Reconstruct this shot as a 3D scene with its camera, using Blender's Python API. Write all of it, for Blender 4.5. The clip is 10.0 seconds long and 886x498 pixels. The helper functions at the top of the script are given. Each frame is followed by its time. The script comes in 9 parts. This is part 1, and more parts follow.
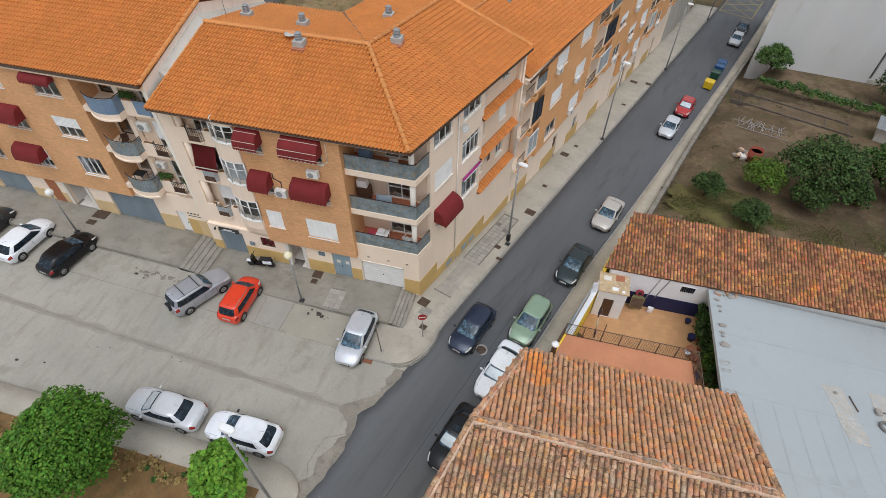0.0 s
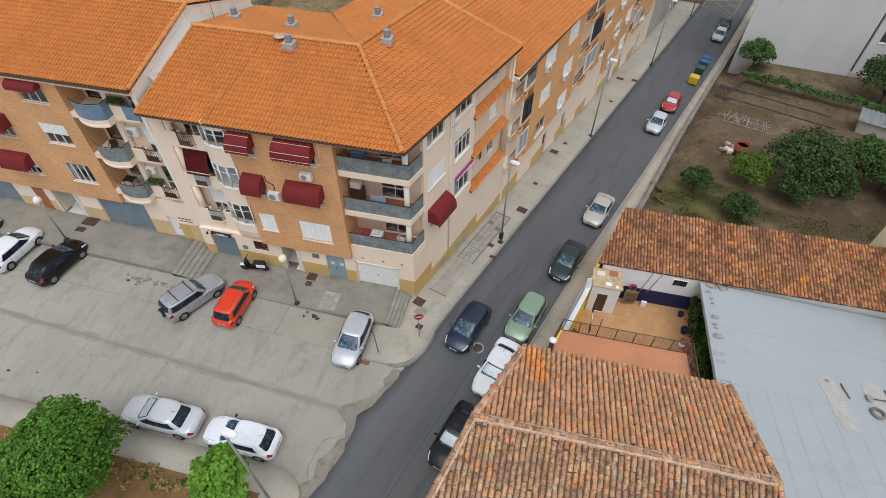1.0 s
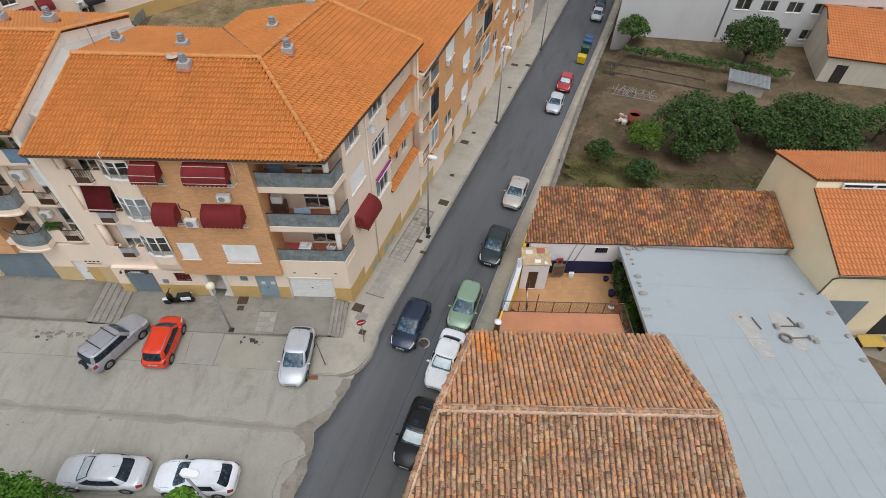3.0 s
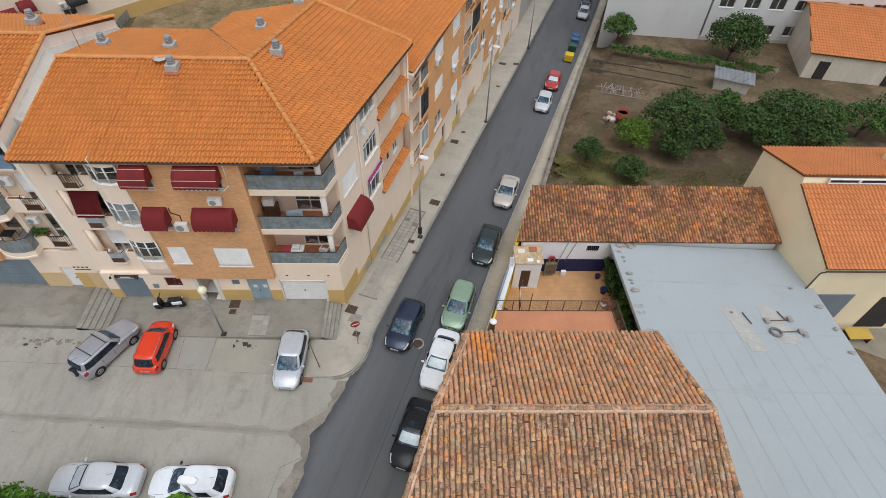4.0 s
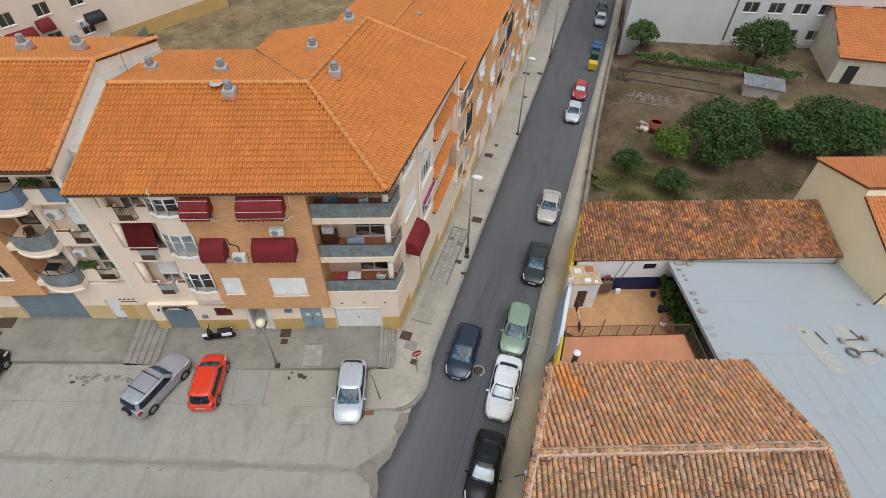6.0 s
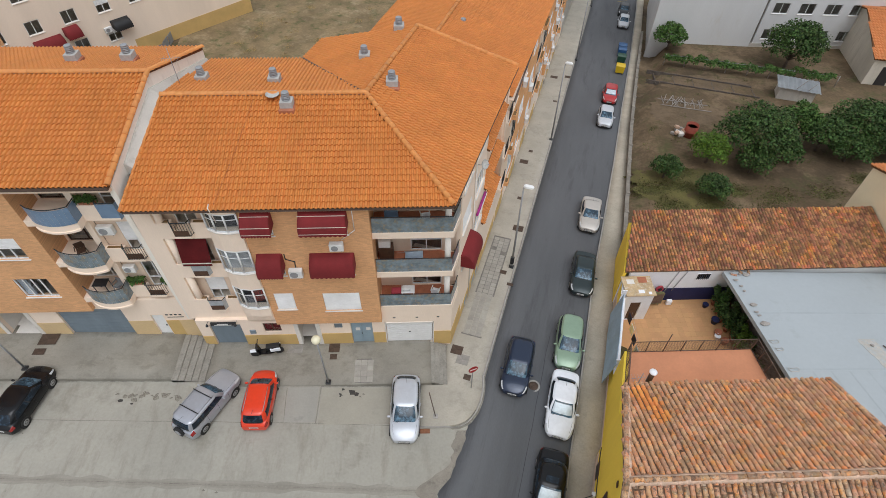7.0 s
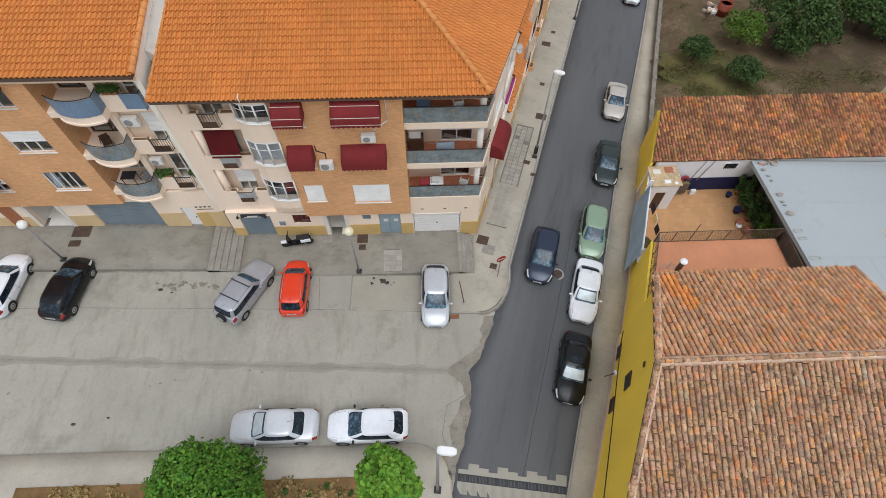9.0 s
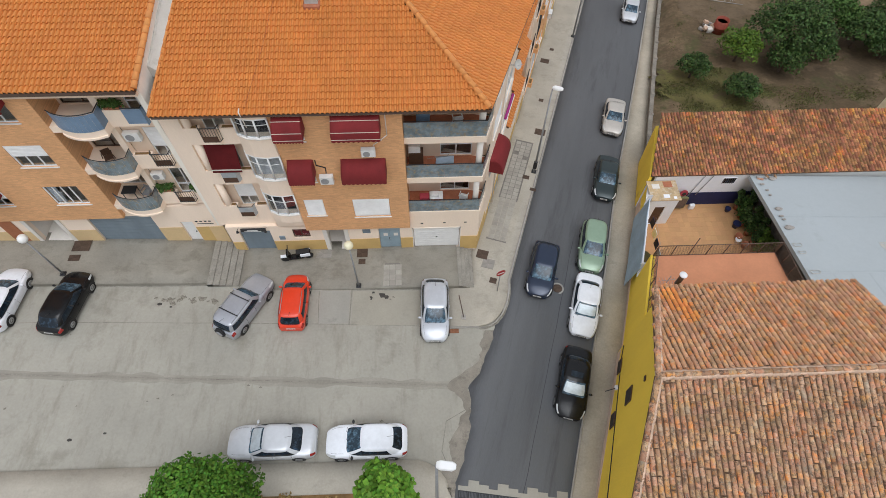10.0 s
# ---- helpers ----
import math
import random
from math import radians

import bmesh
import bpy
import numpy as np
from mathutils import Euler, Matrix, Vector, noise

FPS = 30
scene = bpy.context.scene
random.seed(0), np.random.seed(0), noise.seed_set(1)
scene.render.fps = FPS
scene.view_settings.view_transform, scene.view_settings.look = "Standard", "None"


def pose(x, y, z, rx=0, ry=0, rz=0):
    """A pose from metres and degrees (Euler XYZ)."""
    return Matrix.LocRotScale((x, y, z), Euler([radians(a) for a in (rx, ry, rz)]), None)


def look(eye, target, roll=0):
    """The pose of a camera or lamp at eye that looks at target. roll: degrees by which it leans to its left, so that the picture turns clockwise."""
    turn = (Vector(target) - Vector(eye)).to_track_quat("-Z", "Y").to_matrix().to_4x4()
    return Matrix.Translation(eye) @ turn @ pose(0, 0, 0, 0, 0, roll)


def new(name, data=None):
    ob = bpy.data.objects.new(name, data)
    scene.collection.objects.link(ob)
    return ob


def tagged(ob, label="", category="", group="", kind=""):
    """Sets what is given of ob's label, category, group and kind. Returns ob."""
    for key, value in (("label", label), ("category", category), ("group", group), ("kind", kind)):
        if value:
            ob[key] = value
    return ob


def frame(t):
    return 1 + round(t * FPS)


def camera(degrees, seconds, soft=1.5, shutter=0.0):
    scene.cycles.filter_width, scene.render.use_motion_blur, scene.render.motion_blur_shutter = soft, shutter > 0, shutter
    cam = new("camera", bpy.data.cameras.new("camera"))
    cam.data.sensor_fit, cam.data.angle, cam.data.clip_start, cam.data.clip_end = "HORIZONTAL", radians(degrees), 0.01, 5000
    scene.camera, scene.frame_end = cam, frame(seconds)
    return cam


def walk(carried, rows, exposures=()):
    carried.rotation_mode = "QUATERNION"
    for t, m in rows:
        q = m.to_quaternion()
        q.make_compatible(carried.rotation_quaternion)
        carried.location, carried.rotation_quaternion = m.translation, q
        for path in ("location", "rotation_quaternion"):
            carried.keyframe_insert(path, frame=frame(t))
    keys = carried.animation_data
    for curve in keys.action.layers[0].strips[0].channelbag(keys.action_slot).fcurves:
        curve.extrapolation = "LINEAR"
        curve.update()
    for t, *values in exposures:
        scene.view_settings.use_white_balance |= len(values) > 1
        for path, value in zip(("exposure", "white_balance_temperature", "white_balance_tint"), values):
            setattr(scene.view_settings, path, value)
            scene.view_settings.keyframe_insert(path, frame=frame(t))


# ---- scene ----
cam = camera(77.8, 10.0, soft=0.5)
PATH = [
    (0, (7.126, -22.239, 31.293), (6.807, -20.947, 29.8), 0.8),
    (0.5, (7.053, -22.294, 31.333), (6.747, -21.0, 29.839), 1.0),
    (1, (6.785, -22.414, 31.34), (6.506, -21.113, 29.847), 0.8),
    (1.5, (6.489, -22.522, 31.299), (6.207, -21.223, 29.805), 0.5),
    (2, (6.347, -22.635, 31.279), (6.073, -21.332, 29.787), 0.8),
    (2.5, (6.216, -22.736, 31.338), (6.04, -21.416, 29.846), 1.1),
    (3, (6.026, -22.808, 31.495), (6.037, -21.475, 30.004), 1.6),
    (3.2, (6.04, -22.86, 31.53), (6.078, -21.53, 30.036), 1.6),
    (4.3, (5.43, -22.66, 31.56), (5.483, -21.33, 30.067), 2.1),
    (4.5, (5.132, -22.588, 31.551), (5.185, -21.252, 30.064), 2.2),
    (5, (4.215, -22.131, 31.491), (4.285, -20.794, 30.005), 2.1),
    (5.5, (2.989, -21.487, 31.447), (3.069, -20.148, 29.964), 1.9),
    (6.8, (-0.8, -19.9, 31.25), (-0.748, -18.56, 29.767), 0.6),
    (7, (-1.497, -19.627, 31.194), (-1.434, -18.285, 29.712), 0.9),
    (7.5, (-2.605, -19.332, 31.216), (-2.551, -17.99, 29.734), 0.2),
    (8, (-3.043, -19.314, 31.25), (-2.976, -18.063, 29.69), 1.0),
    (8.5, (-3.153, -19.394, 31.298), (-3.095, -18.326, 29.607), 0.9),
    (9, (-3.208, -19.466, 31.31), (-3.155, -18.449, 29.589), 0.9),
    (9.5, (-3.208, -19.532, 31.28), (-3.154, -18.514, 29.559), 0.9),
    (10, (-3.177, -19.588, 31.252), (-3.123, -18.52, 29.562), 0.8),
]
walk(cam, [(t, look(eye, target, roll)) for t, eye, target, roll in PATH], [(0.0, -0.12, 6150, 10), (10.0, -0.12, 6150, 10)])

import functools

# ---- sky, sun ----
world = bpy.data.worlds.new("sky")
world.use_nodes = True
scene.world = world
wn = world.node_tree.nodes
sky = wn.new("ShaderNodeTexSky")
sky.sky_type = 'NISHITA'
sky.sun_disc = False
sky.sun_elevation, sky.sun_rotation = radians(64), radians(163)
sky.air_density, sky.dust_density, sky.ozone_density = 1.6, 9.0, 1.0
hsv = wn.new("ShaderNodeHueSaturation")
hsv.inputs["Saturation"].default_value = 0.14
world.node_tree.links.new(sky.outputs[0], hsv.inputs["Color"])
veil = wn.new("ShaderNodeMixRGB")  # an even layer of cloud over the sky
veil.inputs[0].default_value, veil.inputs[2].default_value = 0.5, (7.0, 7.1, 7.3, 1)
world.node_tree.links.new(hsv.outputs[0], veil.inputs[1])
world.node_tree.links.new(veil.outputs[0], wn["Background"].inputs[0])
wn["Background"].inputs[1].default_value = 0.1255
sun = new("sun", bpy.data.lights.new("sun", 'SUN'))
sun.data.energy, sun.data.angle, sun.data.color = 0.75, radians(45), (0.98, 0.99, 1.0)
sun.matrix_basis = look((0, 0, 0), (-0.1, 0.36, -1.0))

# ---- materials ----
def tint(c, k):
    return tuple(min(1, max(0, v * k)) for v in c[:3]) + (1,)


def mat(name, color, rough=0.8, metal=0.0, var=0.18, scale=0.6, fine=9.0, bump=0.25, coat=0.0, pick=None, spread=0.0,
        second=None, amount=0.4, smear=None, reach=(0.52, 0.68), grit=(1.7, 0.4, 1), streak=False, spec=0.5, flow=False, lichen=None, crust=0.4):
    """A surface with broad stains and fine grain. pick: 'island' or 'object' varies each piece by spread."""
    m = bpy.data.materials.new(name)
    m.use_nodes = True
    n, l = m.node_tree.nodes, m.node_tree.links
    b = n["Principled BSDF"]
    b.inputs["Roughness"].default_value, b.inputs["Metallic"].default_value = rough, metal
    b.inputs["Coat Weight"].default_value = coat
    b.inputs["Coat Roughness"].default_value = 0.04
    b.inputs["Specular IOR Level"].default_value = spec
    tc = n.new("ShaderNodeTexCoord")
    mp = n.new("ShaderNodeMapping")
    spot = tc.outputs["Object"]
    if pick == 'object':
        # pieces that share one mesh take their stains from where they lie
        where, shift = n.new("ShaderNodeObjectInfo"), n.new("ShaderNodeVectorMath")
        l.new(spot, shift.inputs[0])
        l.new(where.outputs["Location"], shift.inputs[1])
        spot = shift.outputs[0]
    l.new(spot, mp.inputs[0])
    if streak:
        mp.inputs["Scale"].default_value = (1.0, 1.0, 0.22)
    if flow:
        mp.vector_type = 'TEXTURE'
        mp.inputs["Rotation"].default_value = (0, 0, radians(-18.6))
        mp.inputs["Scale"].default_value = (0.7, 9.0, 1.0)
    wide, grain = n.new("ShaderNodeTexNoise"), n.new("ShaderNodeTexNoise")
    wide.inputs["Scale"].default_value, wide.inputs["Detail"].default_value = scale, 6
    wide.inputs["Roughness"].default_value = 0.62
    grain.inputs["Scale"].default_value, grain.inputs["Detail"].default_value = fine, 4
    for x in (wide, grain):
        l.new(mp.outputs[0], x.inputs["Vector"])
    ramp = n.new("ShaderNodeValToRGB")
    e = ramp.color_ramp.elements
    e[0].position, e[1].position = 0.32, 0.68
    e[0].color, e[1].color = tint(color, 1 - var), tint(color, 1 + var * 0.7)
    l.new(wide.outputs[0], ramp.inputs[0])
    last = ramp.outputs[0]
    if second:
        spots = n.new("ShaderNodeTexNoise")
        spots.inputs["Scale"].default_value, spots.inputs["Detail"].default_value = scale * 2.7, 8
        spots.inputs["Roughness"].default_value = 0.7
        l.new(mp.outputs[0], spots.inputs["Vector"])
        cut = n.new("ShaderNodeValToRGB")
        cut.color_ramp.elements[0].position, cut.color_ramp.elements[1].position = 0.66 - 0.3 * amount, 0.82 - 0.3 * amount
        l.new(spots.outputs[0], cut.inputs[0])
        mx = n.new("ShaderNodeMixRGB")
        mx.inputs[2].default_value = second[:3] + (1,)
        l.new(cut.outputs[0], mx.inputs[0])
        l.new(last, mx.inputs[1])
        last = mx.outputs[0]
    if smear:
        # drawn-out dirt across the slope
        sm, sn, sr, sx = n.new("ShaderNodeMapping"), n.new("ShaderNodeTexNoise"), n.new("ShaderNodeValToRGB"), n.new("ShaderNodeMixRGB")
        sm.inputs["Scale"].default_value = grit
        sn.inputs["Scale"].default_value, sn.inputs["Detail"].default_value, sn.inputs["Roughness"].default_value = 0.9, 9, 0.72
        sr.color_ramp.elements[0].position, sr.color_ramp.elements[1].position = reach
        sr.color_ramp.elements[1].color = (0.75, 0.75, 0.75, 1)
        sx.inputs[2].default_value = smear[:3] + (1,)
        l.new(spot, sm.inputs[0])
        l.new(sm.outputs[0], sn.inputs["Vector"])
        l.new(sn.outputs[0], sr.inputs[0])
        l.new(sr.outputs[0], sx.inputs[0])
        l.new(last, sx.inputs[1])
        last = sx.outputs[0]
    if lichen:
        # pale crusts of two sizes
        for k, (size, hard) in enumerate(((1.1, 0.1), (9.0, 0.06))):
            ln, lr, lx = n.new("ShaderNodeTexNoise"), n.new("ShaderNodeValToRGB"), n.new("ShaderNodeMixRGB")
            ln.inputs["Scale"].default_value, ln.inputs["Detail"].default_value, ln.inputs["Roughness"].default_value = size, 7, 0.7
            lr.color_ramp.elements[0].position, lr.color_ramp.elements[1].position = 0.7 - 0.3 * crust, 0.7 - 0.3 * crust + hard
            lr.color_ramp.elements[1].color = (0.7, 0.7, 0.7, 1)
            lx.inputs[2].default_value = tint(lichen, 1.0 if k else 0.8)
            l.new(spot, ln.inputs["Vector"])
            l.new(ln.outputs[0], lr.inputs[0])
            l.new(lr.outputs[0], lx.inputs[0])
            l.new(last, lx.inputs[1])
            last = lx.outputs[0]
    gr = n.new("ShaderNodeMapRange")
    gr.inputs["To Min"].default_value, gr.inputs["To Max"].default_value = 1 - var * 0.9, 1 + var * 0.9
    l.new(grain.outputs[0], gr.inputs[0])
    mul = n.new("ShaderNodeMixRGB")
    mul.blend_type = 'MULTIPLY'
    mul.inputs[0].default_value = 1
    l.new(last, mul.inputs[1])
    l.new(gr.outputs[0], mul.inputs[2])
    last = mul.outputs[0]
    if pick:
        src = n.new("ShaderNodeNewGeometry").outputs["Random Per Island"] if pick == 'island' else n.new("ShaderNodeObjectInfo").outputs["Random"]
        hs = n.new("ShaderNodeHueSaturation")
        wn_ = n.new("ShaderNodeTexWhiteNoise")
        wn_.noise_dimensions = '1D'
        l.new(src, wn_.inputs["W"])
        for key, out, lo, hi in (("Value", src, 1 - spread, 1 + spread), ("Hue", wn_.outputs[0], 0.5 - spread * 0.05, 0.5 + spread * 0.04)):
            r = n.new("ShaderNodeMapRange")
            r.inputs["To Min"].default_value, r.inputs["To Max"].default_value = lo, hi
            l.new(out, r.inputs[0])
            l.new(r.outputs[0], hs.inputs[key])
        l.new(last, hs.inputs["Color"])
        last = hs.outputs[0]
    l.new(last, b.inputs["Base Color"])
    if bump:
        bp = n.new("ShaderNodeBump")
        bp.inputs["Strength"].default_value, bp.inputs["Distance"].default_value = bump, 0.02
        l.new(grain.outputs[0], bp.inputs["Height"])
        l.new(bp.outputs[0], b.inputs["Normal"])
    return m


def brick_mat(name, c1, c2, mortar):
    m = mat(name, c1, 0.85, var=0.1, scale=0.5, fine=14)
    n, l = m.node_tree.nodes, m.node_tree.links
    b = n["Principled BSDF"]
    old = b.inputs["Base Color"].links[0].from_socket
    tc, mp, br = n.new("ShaderNodeTexCoord"), n.new("ShaderNodeMapping"), n.new("ShaderNodeTexBrick")
    mp.inputs["Rotation"].default_value = (radians(90), 0, 0)
    l.new(tc.outputs["Object"], mp.inputs[0])
    l.new(mp.outputs[0], br.inputs["Vector"])
    br.inputs["Color1"].default_value, br.inputs["Color2"].default_value = (1, 1, 1, 1), tint((1, 1, 1), c2)
    br.inputs["Mortar"].default_value = mortar[:3] + (1,)
    for key, v in (("Scale", 1.0), ("Mortar Size", 0.008), ("Brick Width", 0.25), ("Row Height", 0.065), ("Mortar Smooth", 0.2)):
        br.inputs[key].default_value = v
    mx = n.new("ShaderNodeMixRGB")
    mx.blend_type = 'MULTIPLY'
    mx.inputs[0].default_value = 1
    l.new(old, mx.inputs[1])
    l.new(br.outputs[0], mx.inputs[2])
    l.new(mx.outputs[0], b.inputs["Base Color"])
    return m


def glass_mat(name, color, rough=0.02):
    m = bpy.data.materials.new(name)
    m.use_nodes = True
    b = m.node_tree.nodes["Principled BSDF"]
    b.inputs["Base Color"].default_value = color[:3] + (1,)
    b.inputs["Roughness"].default_value = rough
    b.inputs["Transmission Weight"].default_value = 1.0
    b.inputs["IOR"].default_value = 1.45
    return m


ASPHALT = mat("asphalt", (0.113, 0.117, 0.124), 0.8, var=0.16, scale=0.3, fine=40, bump=0.4, second=(0.078, 0.08, 0.086), amount=0.45, flow=True)
PATCH = mat("worn_asphalt", (0.27, 0.245, 0.205), 0.9, second=(0.17, 0.152, 0.127), amount=0.55, var=0.25, scale=0.7, fine=25, bump=0.5)
CONCRETE = mat("yard_concrete", (0.372, 0.355, 0.305), 0.88, var=0.13, scale=0.16, fine=7, bump=0.25, second=(0.275, 0.26, 0.215), amount=0.42, smear=(0.245, 0.225, 0.178), reach=(0.5, 0.72))
JOINT = mat("joint_tar", (0.24, 0.222, 0.187), 0.95, var=0.25, scale=1.5, second=(0.31, 0.295, 0.255), amount=0.6)
PLATFORM = mat("platform_concrete", (0.285, 0.265, 0.222), 0.9, var=0.16, scale=0.35, fine=10, second=(0.215, 0.198, 0.162), amount=0.48, smear=(0.19, 0.172, 0.138), grit=(0.5, 1.2, 1))
PAVING = mat("pavement_concrete", (0.43, 0.395, 0.33), 0.88, var=0.14, scale=0.35, fine=10, second=(0.33, 0.305, 0.255), amount=0.36, smear=(0.29, 0.268, 0.22), reach=(0.56, 0.74), grit=(0.7, 0.9, 1))
PAVING_E = mat("worn_beige_pavement", (0.46, 0.41, 0.325), 0.88, var=0.2, scale=0.35, fine=10, second=(0.4, 0.355, 0.285), amount=0.45)
KERB = mat("kerb_concrete", (0.37, 0.352, 0.32), 0.85, var=0.15, scale=1.2, fine=14)
STEP = mat("step_concrete", (0.29, 0.272, 0.235), 0.9, var=0.2, scale=1.5, fine=12, second=(0.19, 0.175, 0.15), amount=0.4)
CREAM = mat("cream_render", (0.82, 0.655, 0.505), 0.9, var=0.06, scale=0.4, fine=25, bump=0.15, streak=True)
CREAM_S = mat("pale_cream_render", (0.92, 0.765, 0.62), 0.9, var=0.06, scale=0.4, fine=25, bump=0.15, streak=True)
OCHRE = mat("ochre_dado_paint", (0.62, 0.42, 0.16), 0.88, var=0.09, scale=0.7, fine=20, bump=0.15)
BRICK = brick_mat("tan_brick", (0.79, 0.435, 0.21), 0.8, (0.86, 0.85, 0.84))
BRICK_S = brick_mat("ochre_brick", (0.87, 0.455, 0.195), 0.86, (0.86, 0.85, 0.82))
YELLOW = mat("yellow_wall_paint", (0.97, 0.68, 0.07), 0.85, var=0.07, scale=0.5, fine=18, streak=True, second=(0.6, 0.38, 0.06), amount=0.1)
BEIGE = mat("beige_wall_render", (0.92, 0.79, 0.54), 0.9, var=0.06, scale=0.4, fine=20)
WHITEWALL = mat("white_wall_render", (0.66, 0.66, 0.655), 0.9, var=0.06, scale=0.25, fine=14, streak=True, second=(0.6, 0.58, 0.54), amount=0.25)
GREYWALL = mat("grey_wall_render", (0.5, 0.47, 0.42), 0.9, var=0.14, scale=0.5, fine=12, streak=True, second=(0.35, 0.32, 0.28), amount=0.4)
TILE = dict(rough=0.6, var=0.1, scale=0.35, fine=6, bump=0.2, spread=0.045)
ORANGE = mat("orange_roof_tile", (0.6, 0.22, 0.048), pick='island', **TILE)
ORANGE_P = mat("orange_roof_tile_piece", (0.6, 0.22, 0.048), pick='object', **TILE)
FARTILE = mat("salmon_roof_tile", (0.62, 0.23, 0.075), pick='island', **TILE)
OLD = dict(rough=0.9, var=0.28, scale=0.9, fine=13, bump=0.6)
SPECK = dict(smear=(0.1, 0.075, 0.055), reach=(0.55, 0.63), grit=(7, 7, 7))
CLAY = dict(second=(0.7, 0.26, 0.065), amount=0.6, lichen=(0.58, 0.45, 0.32), crust=0.4, spread=0.22)
OLDTILE = mat("old_clay_tile", (0.53, 0.295, 0.165), pick='island', **CLAY, **OLD, **SPECK)
# crusted south-slope tile, its colour also darkened to offset the sun there
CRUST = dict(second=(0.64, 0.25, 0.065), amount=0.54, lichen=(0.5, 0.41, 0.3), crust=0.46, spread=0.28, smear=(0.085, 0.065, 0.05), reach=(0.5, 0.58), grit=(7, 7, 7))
OLDTILE_S = mat("crusted_darkened_clay_tile", (0.47, 0.272, 0.155), pick='island', **CRUST, **OLD)
OLDTILE_P = mat("crusted_darkened_clay_tile_piece", (0.47, 0.272, 0.155), pick='object', **CRUST, **OLD)
OLDTILE_M = mat("mossy_clay_tile", (0.4, 0.185, 0.085), 0.9, pick='island', var=0.5, scale=0.35, fine=13, bump=0.6, second=(0.7, 0.27, 0.06), amount=0.5, grit=(0.9, 0.9, 0.9), smear=(0.11, 0.072, 0.048), reach=(0.5, 0.68), spread=0.45)
FRESHTILE = mat("fresh_orange_clay_tile", (0.72, 0.275, 0.07), 0.85, pick='island', var=0.2, scale=0.9, fine=13, bump=0.5, spread=0.2, lichen=(0.56, 0.38, 0.2), crust=0.2)
TILEBED = mat("orange_roof_bedding", (0.16, 0.065, 0.022), 0.9, var=0.2, scale=1.5)
CAPTILE = mat("pale_orange_cap_tile", (0.68, 0.275, 0.075), pick='object', **TILE)
BEDDING = mat("roof_bedding", (0.15, 0.088, 0.052), 0.95, var=0.3, scale=1.5)
MORTAR = mat("ridge_mortar", (0.62, 0.43, 0.31), 0.9, var=0.3, scale=2, fine=12, bump=0.8, second=(0.46, 0.34, 0.25), amount=0.5)
MEMBRANE = mat("grey_roof_membrane", (0.4, 0.435, 0.45), 0.75, var=0.05, scale=0.15, fine=4, bump=0.1, second=(0.34, 0.365, 0.37), amount=0.25)
DARK = mat("dark_room", (0.035, 0.03, 0.028), 0.9, var=0.2)
GUTTER = mat("brown_gutter", (0.1, 0.062, 0.046), 0.5, var=0.15)
SOIL = mat("garden_soil", (0.108, 0.073, 0.038), 0.95, var=0.45, scale=0.16, fine=3.5, bump=0.9, second=(0.07, 0.072, 0.022), amount=0.5, reach=(0.47, 0.64), smear=(0.25, 0.175, 0.105), grit=(0.2, 0.2, 0.2))
FIELD = mat("dry_grass", (0.23, 0.165, 0.085), 0.95, var=0.35, scale=0.3, fine=4, bump=0.9, second=(0.1, 0.1, 0.035), amount=0.5, smear=(0.36, 0.28, 0.17), grit=(0.5, 0.5, 0.5))
BROWNSOIL = mat("planter_soil", (0.2, 0.115, 0.045), 0.95, var=0.35, scale=0.8, fine=8, bump=0.7, second=(0.1, 0.095, 0.03), amount=0.4)

# ---- building helpers ----
def box(bm, x0, x1, y0, y1, z0, z1):
    v = [bm.verts.new(p) for p in ((x0, y0, z0), (x1, y0, z0), (x1, y1, z0), (x0, y1, z0), (x0, y0, z1), (x1, y0, z1), (x1, y1, z1), (x0, y1, z1))]
    for f in ((3, 2, 1, 0), (4, 5, 6, 7), (0, 1, 5, 4), (1, 2, 6, 5), (2, 3, 7, 6), (3, 0, 4, 7)):
        bm.faces.new([v[i] for i in f])
    return bm


def boxes(*rows):
    bm = bmesh.new()
    for r in rows:
        box(bm, *r)
    return bm


def bevelled(bm, w=0.02, seg=2):
    bmesh.ops.bevel(bm, geom=bm.edges[:], offset=w, segments=seg, affect='EDGES', profile=0.6, clamp_overlap=True)
    return bm


def quad(bm, *pts):
    return bm.faces.new([bm.verts.new(p) for p in pts])


def prism(bm, pts, z0, z1):
    """An upright prism on the polygon pts (counter-clockwise)."""
    lo, hi = [bm.verts.new((*p, z0)) for p in pts], [bm.verts.new((*p, z1)) for p in pts]
    n = len(pts)
    bm.faces.new(hi)
    bm.faces.new(lo[::-1])
    for i in range(n):
        bm.faces.new((lo[i], lo[(i + 1) % n], hi[(i + 1) % n], hi[i]))
    return bm


def tube(bm, a, b, r0, r1=None, seg=10, caps=True):
    a, b = Vector(a), Vector(b)
    r1 = r0 if r1 is None else r1
    d = (b - a).normalized()
    u = d.orthogonal().normalized()
    w = d.cross(u)
    ring = lambda c, r: [bm.verts.new(c + (u * math.cos(t) + w * math.sin(t)) * r) for t in (2 * math.pi * k / seg for k in range(seg))]
    p, q = ring(a, r0), ring(b, r1)
    for k in range(seg):
        f = bm.faces.new((p[k], p[(k + 1) % seg], q[(k + 1) % seg], q[k]))
        f.smooth = True
    if caps:
        bm.faces.new(p[::-1])
        bm.faces.new(q)
    return bm


